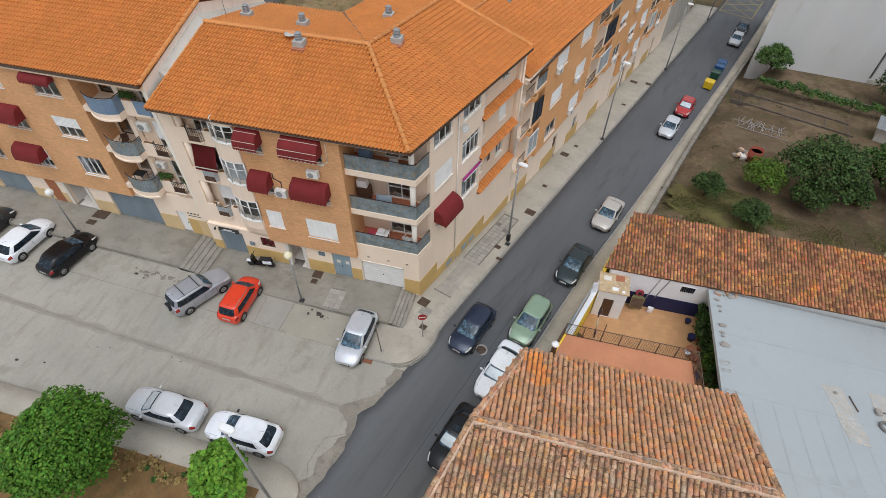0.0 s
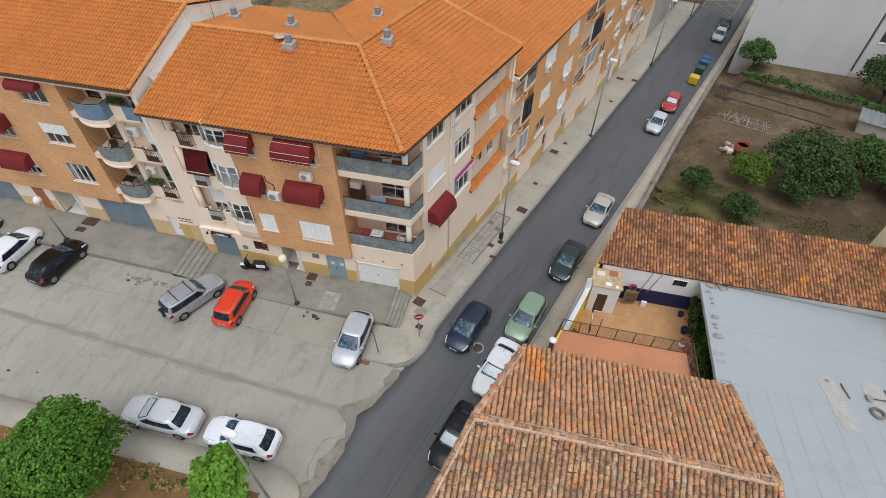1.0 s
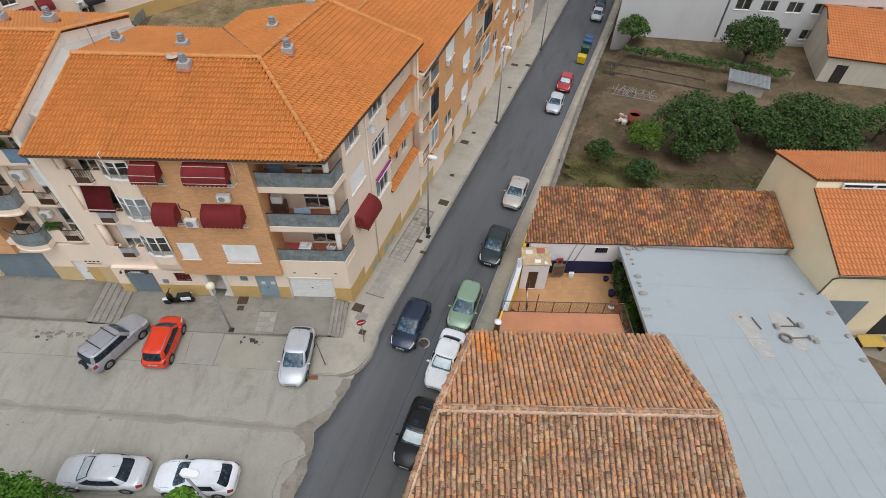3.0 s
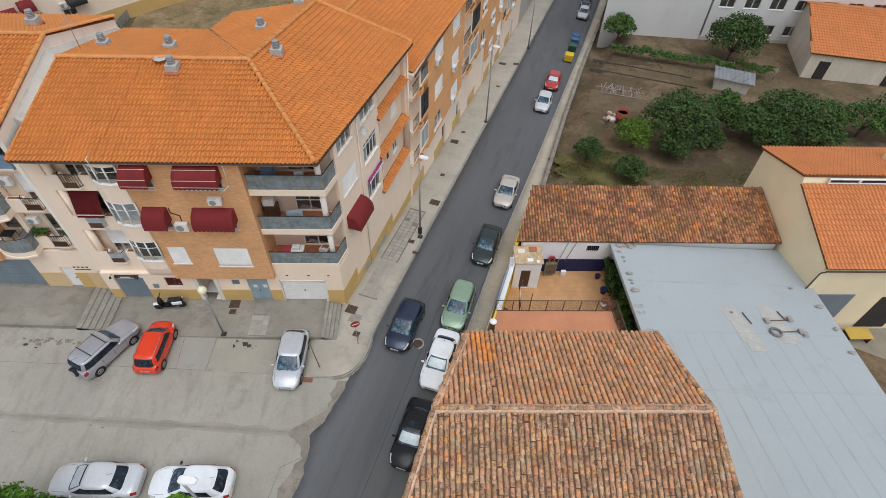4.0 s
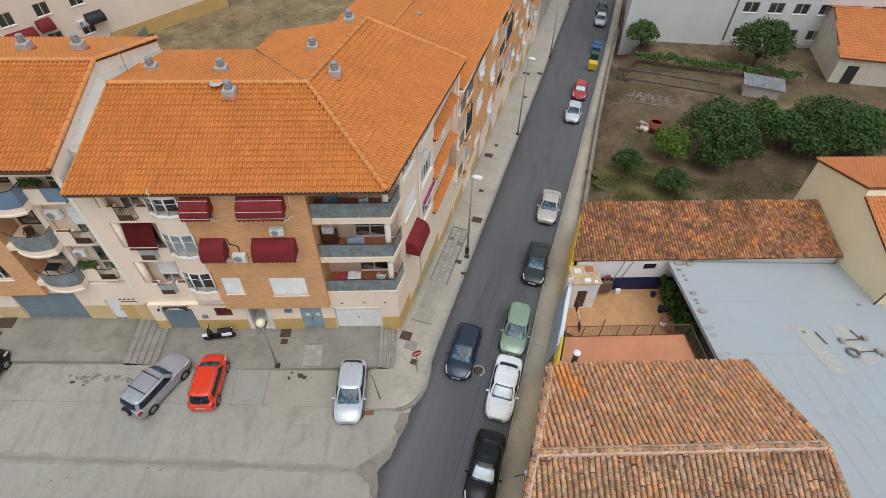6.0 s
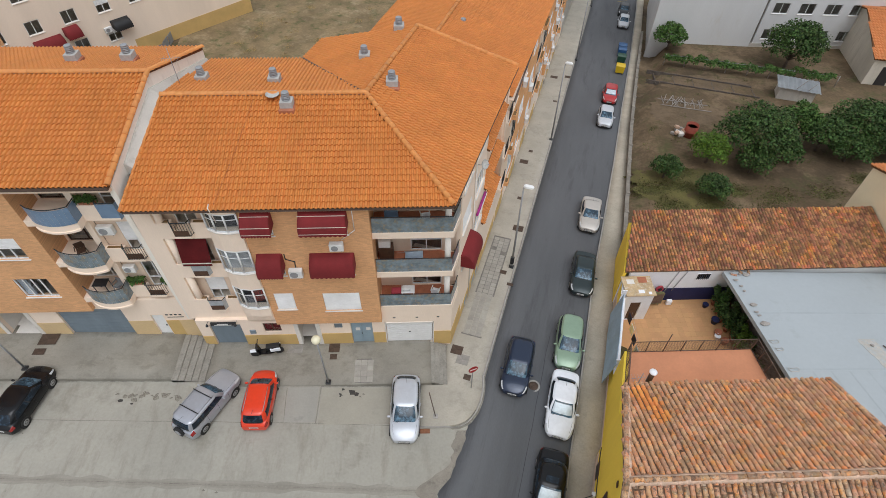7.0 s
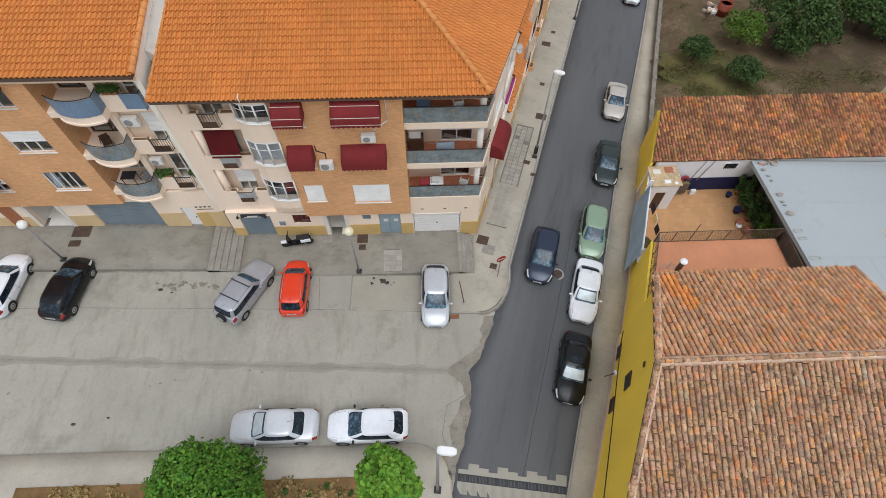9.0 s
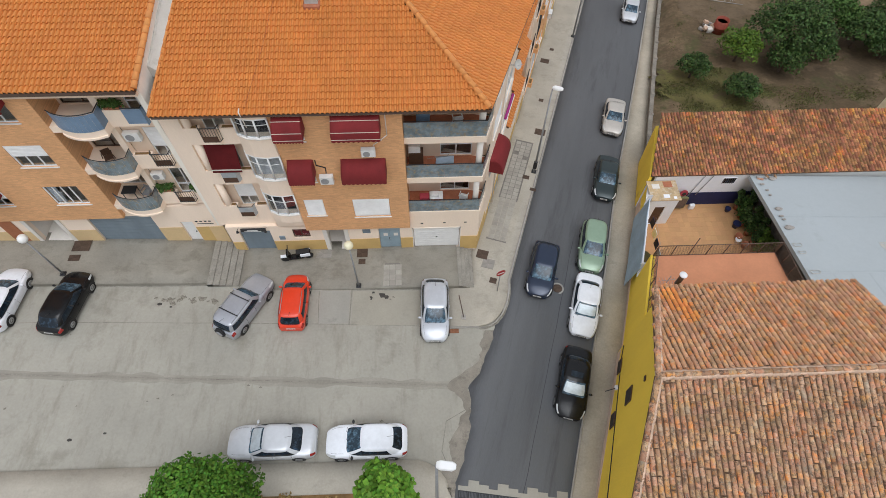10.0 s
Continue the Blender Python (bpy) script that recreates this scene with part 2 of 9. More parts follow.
def lathe(bm, rows, seg=16, at=(0, 0, 0)):
    """Rows of (radius, height) turned about z."""
    rings = [[bm.verts.new((at[0] + r * math.cos(2 * math.pi * k / seg), at[1] + r * math.sin(2 * math.pi * k / seg), at[2] + z)) for k in range(seg)] for r, z in rows]
    for a, b in zip(rings, rings[1:]):
        for k in range(seg):
            f = bm.faces.new((a[k], a[(k + 1) % seg], b[(k + 1) % seg], b[k]))
            f.smooth = True
    bm.faces.new(rings[0][::-1])
    bm.faces.new(rings[-1])
    return bm


def loft(bm, rings, closed=True, caps=True, smooth=False):
    vs = [[bm.verts.new(p) for p in r] for r in rings]
    n = len(vs[0])
    for a, b in zip(vs, vs[1:]):
        for k in range(n if closed else n - 1):
            f = bm.faces.new((a[k], a[(k + 1) % n], b[(k + 1) % n], b[k]))
            f.smooth = smooth
    if caps:
        bm.faces.new(vs[0][::-1])
        bm.faces.new(vs[-1])
    return bm


def part(name, bm, material, parent=None, label="", fix=True):
    """Link a bmesh as one mesh object under a thing or a part."""
    if fix:
        bmesh.ops.recalc_face_normals(bm, faces=bm.faces[:])
    me = bpy.data.meshes.new(name)
    bm.to_mesh(me)
    bm.free()
    me.materials.append(material)
    ob = new(name, me)
    ob.parent = parent
    return tagged(ob, label)


def piece(name, me, parent, m=None):
    ob = new(name, me)
    ob.parent = parent
    if m is not None:
        ob.matrix_basis = m
    return ob


def data_mesh(name, verts, faces, material, smooth=False):
    me = bpy.data.meshes.new(name)
    me.from_pydata(verts, [], faces)
    me.materials.append(material)
    if smooth:
        me.polygons.foreach_set("use_smooth", [True] * len(me.polygons))
    return me


def thing(name, label, category, m=None, group="", kind=""):
    ob = new(name)
    ob.empty_display_size = 0.2
    if m is not None:
        ob.matrix_basis = m
    return tagged(ob, label, category, group, kind)


def solo(name, bm, material, label, category, m=None, group="", kind=""):
    ob = part(name, bm, material)
    if m is not None:
        ob.matrix_basis = m
    return tagged(ob, label, category, group, kind)


# ---- lie of the land ----
ALONG, ACROSS = Vector((0.319, 0.948)), Vector((0.948, -0.319))  # along the street, and across it to the gardens


def land(x, y):
    """Height of the yard and the street, which falls away past the corner."""
    s = 0.34 * x + 0.94 * y
    drop = 0 if s < -2 else ((s + 2) ** 2 / 8 if s < 2 else s)
    return 0.08 - (0.04 * x if x < 0 else 0.02 * x) + 0.02 * max(0, -s) - 0.122 * drop


def garden(x, y):
    return -2.55 - 0.085 * (y - 15)


def step(a, b, x):
    t = min(1, max(0, (x - a) / (b - a)))
    return t * t * (3 - 2 * t)


def street(a, b, up=0.0):
    """The place b metres along the street and a metres across it."""
    p = ALONG * b + ACROSS * a
    return (p.x, p.y, land(p.x, p.y) + up)


def sheet(rows, material, name, thick=0.0, label="", kind="structure", category=""):
    """A strip of ground from rows of points, with a skirt round it."""
    bm = bmesh.new()
    vs = [[bm.verts.new(p) for p in r] for r in rows]
    for a, b in zip(vs, vs[1:]):
        for k in range(len(a) - 1):
            bm.faces.new((a[k], a[k + 1], b[k + 1], b[k])).smooth = True
    if thick:
        rim = vs[0] + [r[-1] for r in vs[1:]] + vs[-1][-2::-1] + [r[0] for r in vs[-2:0:-1]]
        low = [bm.verts.new(v.co - Vector((0, 0, thick))) for v in rim]
        for k in range(len(rim)):
            j = (k + 1) % len(rim)
            bm.faces.new((rim[k], low[k], low[j], rim[j]))
    bmesh.ops.recalc_face_normals(bm, faces=bm.faces[:])
    if sum(f.normal.z * f.calc_area() for f in bm.faces) < 0:
        bmesh.ops.reverse_faces(bm, faces=bm.faces[:])
    ob = part(name, bm, material, fix=False)
    return tagged(ob, label, category, kind=kind)

# ---- ground, yard, street ----
def terrain(x, y):
    a, b = ACROSS.x * x + ACROSS.y * y, ALONG.x * x + ALONG.y * y
    street_z = land(x, min(y, 110)) - 0.22
    west = 0.2 - 0.02 * max(0, y - 13)
    east = garden(x, min(y, 70)) if y > 9 else land(x, y) - 0.3
    z = street_z + (west - street_z) * step(2.5, 6, -a) * step(10, 14, y)
    far = 2.2 * step(40, 52, b)
    return z + (east - z) * step(11.2 + far, 11.9 + far, a)


def far_grid(fine_lo, fine_hi, fine_step, reach):
    out = list(np.arange(fine_lo, fine_hi, fine_step))
    x, d = out[-1], fine_step
    while x < reach:
        d *= 1.35
        x += d
        out.append(x)
    x, d = out[0], fine_step
    while x > -reach:
        d *= 1.35
        x -= d
        out.insert(0, x)
    return out


gx, gy = far_grid(-60, 75, 1.5, 1500), far_grid(-30, 90, 1.5, 1500)
sheet([[(x, y, terrain(x, y)) for x in gx] for y in gy], SOIL, "ground", label="bare brown earth with green patches round the houses", category="ground")
# the waste plot behind the flats
sheet([[(x, y, terrain(x, y) + 0.05) for x in np.linspace(-27 - 0.1 * (y - 14), -2 + 0.34 * (y - 14), 24)] for y in np.linspace(13.5, 64, 34)], FIELD, "field", label="dry yellowed grass on a waste plot behind the flats", category="field")

# concrete yard with parking bays
sheet([[(x, y, land(x, y)) for x in np.linspace(-75, 4.2, 90)] for y in np.linspace(-40, -0.2, 36)], CONCRETE, "parking_yard", 0.2, "stained pale concrete parking yard with dark joints", category="yard")


def joint(pts, w, name="yard_joint"):
    rows = []
    for (x0, y0), (x1, y1) in zip(pts, pts[1:]):
        d = Vector((x1 - x0, y1 - y0)).normalized()
        n = Vector((-d.y, d.x)) * w
        k = max(2, int((Vector((x1, y1)) - Vector((x0, y0))).length / 0.7))
        for i in range(k + 1):
            x, y = x0 + (x1 - x0) * i / k, y0 + (y1 - y0) * i / k
            j = 0.03 * noise.noise((x * 2, y * 2, 1))
            rows.append([(x - n.x + j, y - n.y + j, land(x, y) + 0.004), (x + n.x + j, y + n.y + j, land(x, y) + 0.004)])
    sheet(rows, JOINT, name, label="dark tarred joint in the yard concrete", category="joint")


for pts, w in (([(-70, -7.0), (-27.3, -8.2), (-0.9, -9.4)], 0.02), ([(-40, -5.1), (-24.3, -5.05), (-9.95, -5.36), (-3.6, -5.6)], 0.018), ([(-10.1, -3.1), (-9.95, -5.36)], 0.02),
               ([(-8.05, -3.0), (-8.12, -5.42)], 0.035), ([(-8.05, -3.02), (-2.2, -3.05)], 0.035), ([(-2.25, -3.05), (-2.2, -5.7)], 0.06), ([(-24.1, -2.65), (-16.7, -2.62)], 0.04),
               ([(-2.46, -11.4), (-2.75, -13.0), (-2.4, -13.9)], 0.02), ([(-2.46, -11.4), (-1.0, -10.6)], 0.02)):
    joint(pts, w)
# old darkened strip along the long joint, paler at its edges
for w, k, up in ((0.3, 0.93, 0.0015), (0.13, 0.84, 0.003)):
    c = (0.345 * k, 0.325 * k, 0.275 * k)
    rows = []
    for x in np.arange(-60, -0.9, 0.35):
        y = float(np.interp(x, (-70, -27.3, -0.9), (-7.0, -8.2, -9.4)))
        a, b = (w * (0.8 + 0.7 * noise.noise((x * 0.9, s, w))) for s in (0, 7))
        rows.append([(x, y - a, land(x, y - a) + up), (x, y + b, land(x, y + b) + up)])
    sheet(rows, mat("grimy_concrete_%s" % ("a" if k > 0.9 else "b"), c, 0.9, var=0.15, scale=0.4, fine=9, second=tint(c, 0.88)[:3], amount=0.45), "grime_strip", label="darkened grimy strip along the yard joint", category="yard stain")

# newer panels of concrete between the joints
for k, (x0, x1, y0, y1, c) in enumerate(((-9.98, -8.16, -5.36, -3.08, (0.345, 0.334, 0.296)), (-7.98, -2.3, -5.5, -3.12, (0.36, 0.338, 0.28)))):
    sheet([[(x, y, land(x, y) + 0.004) for x in np.linspace(x0, x1, 8)] for y in np.linspace(y0, y1, 5)], mat("panel_concrete_%s" % "ab"[k], c, 0.88, var=0.1, scale=0.4, fine=9, second=tint(c, 0.82)[:3], amount=0.35), "concrete_panel", label="newer concrete panel set into the yard", category="yard panel")

# asphalt, with a ragged edge where it meets the yard
EDGE = ((-30, -5.0), (-15.4, -2.25), (-13, -1.45), (-10.5, -1.0), (-9.5, -1.05), (-8.7, -0.4), (-6.0, 0.75), (-4.6, 1.3), (-3.0, 1.85), (0, 2.85))


def asphalt_left(y):
    x = float(np.interp(y, [e[0] for e in EDGE], [e[1] for e in EDGE]))
    return x + (0.22 * noise.noise((y * 0.8, 3, 0)) + 0.1 * noise.noise((y * 2.7, 7, 0)) + 0.07 * noise.noise((y * 7.3, 9, 0)) if y < -5.5 else 0)


rows = []
for y in list(np.arange(-30, 2, 0.22)) + list(np.arange(2, 12, 1.0)) + list(np.arange(12, 130, 3.0)):
    l = asphalt_left(y) if y < 0 else (2.7 + 0.319 * y) / 0.948
    r = (8.9 + 0.319 * y) / 0.948 if y < 12 else (10.2 + 0.319 * y) / 0.948
    rows.append([(x, y, land(x, y) + (0.008 if y < 2 else 0.004)) for x in np.linspace(l, r, 9)])
sheet(rows, ASPHALT, "road", 0.1, "dark grey worn asphalt street running downhill", category="road")
# patched strip along the ragged edge
rows = []
for y in np.arange(-15.3, -5.9, 0.12):
    l = asphalt_left(y) - 0.3 - 1.3 * max(0, noise.noise((y * 0.6, 1, 5)) + 0.3) - 0.15 * noise.noise((y * 3, 2, 5))
    rows.append([(x, y, land(x, y) + 0.005) for x in (l, asphalt_left(y) + 0.02)])
sheet(rows, PATCH, "worn_strip", label="worn grey-brown patch along the asphalt edge", category="road edge")
DARKSEAM = mat("road_seam", (0.06, 0.062, 0.068), 0.9, var=0.2)
# long seam down the middle of the street
sheet([[(x + a, y, land(x, y) + 0.013) for a in (-0.018, 0.018)] for y in np.arange(-15.4, 1, 0.6) for x in [(6.2 + 0.05 * noise.noise((y * 0.6, 0, 0)) + 0.319 * y) / 0.948]], DARKSEAM, "road_seam", label="thin dark seam down the asphalt", category="seam")
PAVED = mat("new_pavement_joint", (0.2, 0.185, 0.165), 0.95, var=0.25, scale=2)


def pave_left(y):
    return -2.1 if y < -3.0 else (-0.3 if y < -0.1 else max(-0.3, 0.329 * y - 0.25))


def pave_right(y):
    if y < -2.4:
        t = (y + 5.7) / 3.3
        return -0.35 + 2.25 * math.sqrt(max(0, 1 - (1 - t) ** 2)) ** 0.9
    return (2.6 + 0.319 * y) / 0.948


rows, kerb = [], []
for y in list(-5.7 + 3.3 * (np.linspace(0, 1, 16) ** 1.6)) + list(np.arange(-2.3, 3, 0.5)) + list(np.arange(3, 80, 1.5)):
    l, r = pave_left(y), pave_right(y)
    rows.append([(x, y, land(x, y) + 0.13) for x in np.linspace(l, r, 6)])
    kerb.append([(r + a, y - (0.11 if y < -5.3 else 0.06 if y < -4.5 else 0) * (a > 0), land(r, y) + 0.128) for a in (0.004, 0.13)])
sheet(rows, PAVING, "pavement_west", 0.3, "pale concrete pavement along the flats", category="pavement")
sheet([[(k[1][0] + a, k[1][1] - a * (k[1][1] < -2.4), land(k[1][0] + a, k[1][1]) + 0.012) for a in (0.0, 0.07)] for k in kerb], JOINT, "gutter_line", label="dark line along the kerb foot", category="joint")
sheet(kerb, KERB, "kerb_west", 0.2, "pale concrete kerb stones", category="kerb")
sheet([[(x, -5.79 - a, land(x, -5.7) + 0.128) for x in np.linspace(-2.1, -0.2, 6)] for a in (0.0, -0.085)], KERB, "kerb_corner", 0.2, "pale concrete kerb at the street corner", category="kerb")

def east_kerb(b):
    """How far across the street the eastern kerb stands."""
    return float(np.interp(b, (10, 15, 27, 41, 57, 80), (8.56, 8.75, 9.15, 9.45, 9.9, 10.2)))


def east_wall(b):
    """Where the garden wall stands."""
    return float(np.interp(b, (9, 35, 50, 65, 90), (10.5, 10.45, 10.7, 11.1, 11.4)))


rows = [[street(a, b, 0.14) for a in (east_kerb(b) + 0.12, 0.5 * (east_kerb(b) + east_wall(b)), 10.4 if b < 9 else east_wall(b) + 0.1)] for b in np.arange(-30, 118, 1.5)]
sheet(rows, PAVING_E, "pavement_east", 0.3, "grey concrete pavement below the old houses", category="pavement")
sheet([[street(east_kerb(b) + a, b, 0.138) for a in (0.0, 0.116)] for b in np.arange(-30, 118, 1.5)], KERB, "kerb_east", 0.2, "worn concrete kerb", category="kerb")


# raised pavement before the flats, and the steps
def front_level(x):
    return 0.6 + 0.035 * max(0, -x - 8)


def platform_level(x):
    return 1.2 + 0.05 * (-17 - x)


xs = np.linspace(-15.1, -1.3, 20)
sheet([[(x, y, front_level(x)) for x in xs] for y in np.linspace(-3.0, 0.6, 5)], PLATFORM, "pavement_front", 0.5, "pale stained concrete pavement before the flats", category="pavement")
xs = np.linspace(-60, -17.0, 24)
sheet([[(x, y, platform_level(x)) for x in xs] for y in np.linspace(-2.6, 1.2, 5)], PLATFORM, "pavement_platform", 0.8, "raised concrete pavement above the yard", category="pavement")


def stairs(x_lo, x_hi, y0, y1, z_lo, z_hi, count, label):
    flight = thing("steps", label, "steps", pose(x_lo, y0, z_lo), kind="structure")
    run, rise = (x_hi - x_lo) / count, (z_hi - z_lo) / count
    for k in range(count):
        a, b = sorted((run * k, x_hi - x_lo))
        part("step", bevelled(boxes((a, b, 0, y1 - y0, -0.4 + rise * k, rise * (k + 1) - 0.004)), 0.015, 1), STEP, flight)


stairs(-15.1, -17.0, -2.7, 0.55, 0.83, 1.2, 5, "weathered concrete steps with dark stained treads")
stairs(-0.3, -1.3, -3.0, -0.05, 0.2, 0.6, 4, "worn concrete steps at the street corner")

# southern pavement with its planting bed
rows = []
for x in list(np.linspace(-75, -4.6, 60)) + list(np.linspace(-4.4, -2.35, 10)):
    t = min(1, max(0, (x + 4.4) / 2.05))
    y1 = -13.42 - 1.9 * (1 - math.sqrt(max(0, 1 - t ** 2)))
    rows.append([(x, y, land(x, y) + 0.14) for y in (y1, -14.3 - 0.6 * t, -14.95 - 0.4 * t, -20)])
sheet(rows, PAVING, "pavement_south", 0.3, "pale concrete pavement with a rounded end", category="pavement")
rows = [[(x, y, land(x, y) + 0.18 + 0.03 * noise.noise((x, y, 0))) for y in np.linspace(-15.0, -19, 9)] for x in np.linspace(-24, -4.6, 50)]
sheet(rows, BROWNSOIL, "planting_bed", label="dry brown earth bed with sparse weeds", category="planting bed")

# ---- tiled roofs ----
def inside(poly, x, y):
    hit = False
    for (x0, y0), (x1, y1) in zip(poly, poly[1:] + poly[:1]):
        if (y0 > y) != (y1 > y) and x < (x1 - x0) * (y - y0) / (y1 - y0) + x0:
            hit = not hit
    return hit


def roof_frame(corners):
    """A frame with x along the eave (the first edge), y up the slope and z out of the roof."""
    p = [Vector(c) for c in corners]
    u = (p[1] - p[0]).normalized()
    n = (p[1] - p[0]).cross(p[-1] - p[0]).normalized()
    if n.z < 0:
        n = -n
    v = n.cross(u)
    m = Matrix((u, v, n)).transposed().to_4x4()
    m.translation = p[0]
    return m, [tuple((m.inverted() @ q).xy) for q in p]


def wave_tile(w, l, lift):
    """One interlocking clay tile: a hump and a pan, lifted at its lower edge."""
    prof = ((0, 0.0), (0.16, -0.006), (0.3, 0.006), (0.4, 0.054), (0.53, 0.082), (0.67, 0.092), (0.81, 0.082), (0.93, 0.042), (1.0, 0.0))
    top = [(w * x, 0.0, z + lift) for x, z in prof] + [(w * x, l * 1.08, z + 0.008) for x, z in prof]
    low = [(w * x, 0.004, z + lift - 0.055) for x, z in prof]
    k = len(prof)
    faces = [(i, i + 1, k + i + 1, k + i) for i in range(k - 1)] + [(2 * k + i, 2 * k + i + 1, i + 1, i) for i in range(k - 1)]
    return top + low, faces


def barrel_tile(w, l, lift):
    """One old half-round clay tile, narrower at its upper end."""
    k, v = 6, []
    for y, r, up in ((0.0, 0.415, lift), (l, 0.365, 0.004)):
        for i in range(k):
            t = math.pi * i / (k - 1)
            v.append((w * (0.5 - r * math.cos(t)), y, up + w * r * 0.92 * math.sin(t)))
    for i in range(k):
        t = math.pi * i / (k - 1)
        v.append((w * (0.5 - 0.38 * math.cos(t)), 0.004, lift - 0.012 + w * 0.4 * 0.75 * math.sin(t)))
    v += v[:k]
    faces = [(i, i + 1, k + i + 1, k + i) for i in range(k - 1)] + [(2 * k + i, 2 * k + i + 1, 3 * k + i + 1, 3 * k + i) for i in range(k - 1)]
    return v, faces


def tiled(parent, corners, base, joined, pieces=None, w=0.222, l=0.364, kind="wave", limit=0, near=None, rough=0.0, seed=1, thick=0.14, name="roof", flip=False, lift=0.02, fresh=None, bright=None):
    """A roof slope: a slab with single tiles on it. The tiles for which near(x, y) holds are parts of their own, up to limit."""
    rng = random.Random(seed)
    m, poly = roof_frame(corners)
    tall = max(p[1] for p in poly) - min(p[1] for p in poly)
    l = tall / max(1, round(tall / l))
    slab = bmesh.new()
    hi, lo = [slab.verts.new((*p, -0.004)) for p in poly], [slab.verts.new((*p, -thick)) for p in poly]
    slab.faces.new(hi)
    slab.faces.new(lo[::-1])
    for i in range(len(poly)):
        j = (i + 1) % len(poly)
        slab.faces.new((lo[i], lo[j], hi[j], hi[i]))
    top = part(name, slab, base, parent)
    top.matrix_basis = m
    verts, faces = (wave_tile if kind == "wave" else barrel_tile)(w, l * (1 if kind == "wave" else 1.22), 0.075 if kind == "wave" else lift)
    if flip:
        # laid from the other hand
        verts, faces = [(w - x, y, z) for x, y, z in verts], [f[::-1] for f in faces]
    one = data_mesh("roof_tile", verts, faces, pieces, kind != "wave") if pieces else None
    x0, x1 = min(p[0] for p in poly), max(p[0] for p in poly)
    y0, y1 = min(p[1] for p in poly), max(p[1] for p in poly)
    heaps, made = {joined: ([], []), bright: ([], [])}, 0
    arr = np.array(verts)
    for r in range(int((y1 - y0) / l) + 1):
        for c in range(int((x1 - x0) / w) + 1):
            x, y = x0 + c * w, y0 + r * l - 0.05
            if not inside(poly, x + w / 2, y + l * 0.55):
                continue
            jx, jy, jz, turn = (rng.gauss(0, 1) * rough * k for k in (0.008, 0.025, 0.005, 0.014))
            place = Matrix.Translation((x + jx, y + jy, max(0, jz))) @ Matrix.Rotation(turn, 4, 'Z')
            spot = m @ Vector((x, y, 0))
            if one and made < limit and near(spot.x, spot.y):
                piece("roof_tile", one, top, place)
                made += 1
                continue
            a = np.array(place)
            allv, allf = heaps[bright if fresh and fresh(spot.x + rng.gauss(0, 0.12), spot.y + rng.gauss(0, 0.15)) else joined]
            base_i = len(allv)
            allv.extend((arr @ a[:3, :3].T + a[:3, 3]).tolist())
            allf.extend([tuple(i + base_i for i in f) for f in faces])
    for material, (allv, allf) in heaps.items():
        if allv:
            tagged(piece("roof_tiles", data_mesh("roof_tiles", allv, allf, material, kind != "wave"), top), kind="stuff")
    return top


def ridge_caps(parent, a, b, material, r=0.15, l=0.4, seed=3, up=0.105, name="ridge_tile", rough=0.3):
    """Half-round ridge tiles laid from a to b, each a piece."""
    rng = random.Random(seed)
    a, b = Vector(a), Vector(b)
    n = max(1, int((b - a).length / l))
    d = (b - a) / n
    v, k = [], 7
    for x, q in ((0, 1.0), (d.length * 1.06, 0.86)):
        for i in range(k):
            t = math.pi * (-0.06 + 1.12 * i / (k - 1))
            v.append((x, -r * q * math.cos(t), r * q * math.sin(t) * 0.85))
    me = data_mesh(name, v, [(i, i + 1, k + i + 1, k + i) for i in range(k - 1)] + [tuple(range(k))], material, True)
    turn = d.to_track_quat('X', 'Z').to_matrix().to_4x4()
    for i in range(n):
        m = Matrix.Translation(a + d * i + Vector((0, 0, up + 0.012 * (i % 2)))) @ turn @ Matrix.Rotation(rng.gauss(0, 0.02) * rough, 4, 'Z')
        piece(name, me, parent, m)


def ridge_bed(parent, a, b, fall, material, half=0.22, up=0.12):
    """A low saddle of mortar along a ridge whose slopes fall by fall."""
    a, b = Vector(a), Vector(b)
    d = (b - a).normalized()
    s = Vector((-d.y, d.x, 0)).normalized()
    n = max(2, int((b - a).length / 0.3))
    rings = []
    for i in range(n + 1):
        p = a + (b - a) * i / n
        j = [half * (1 + 0.3 * noise.noise((i * 0.7, k, half))) for k in (0, 9)]
        rings.append([tuple(p + s * k + Vector((0, 0, z))) for k, z in ((-j[0], up - j[0] * fall - 0.03), (-j[0] * 0.6, up + 0.02 - j[0] * 0.6 * fall), (0, up + 0.03), (j[1] * 0.6, up + 0.02 - j[1] * 0.6 * fall), (j[1], up - j[1] * fall - 0.03), (0, -0.1))])
    return part("ridge_mortar", loft(bmesh.new(), rings, smooth=True), material, parent)

# ---- corner block of flats ----
EAVE = 13.22
ER, EL = Vector((-0.1, -0.62, EAVE)), Vector((-15.75, -0.62, EAVE))
APEX, RIDGE_L = Vector((-4.5, 6.0, 15.2)), Vector((-15.15, 6.0, 15.2))
RUN = Vector((0.344, 0.939, 0))
EB, RIDGE_B = ER + RUN * 13.55, APEX + RUN * 8.0
VALLEY, BACK_L = Vector((-9.1, 13.2, EAVE)), Vector((-14.95, 13.2, EAVE))
WING_W = VALLEY + RUN * 2.9
corner_flats = thing("apartment_building", "four-storey tan brick and cream flats with orange hip roof", "building")
tiled(corner_flats, (EL, ER, APEX, RIDGE_L), TILEBED, ORANGE, ORANGE_P, limit=300, near=lambda x, y: y < 2.2 and -13 < x)
tiled(corner_flats, (ER, EB, RIDGE_B, APEX), TILEBED, ORANGE, flip=True)
tiled(corner_flats, (VALLEY, BACK_L, RIDGE_L, APEX), TILEBED, ORANGE)
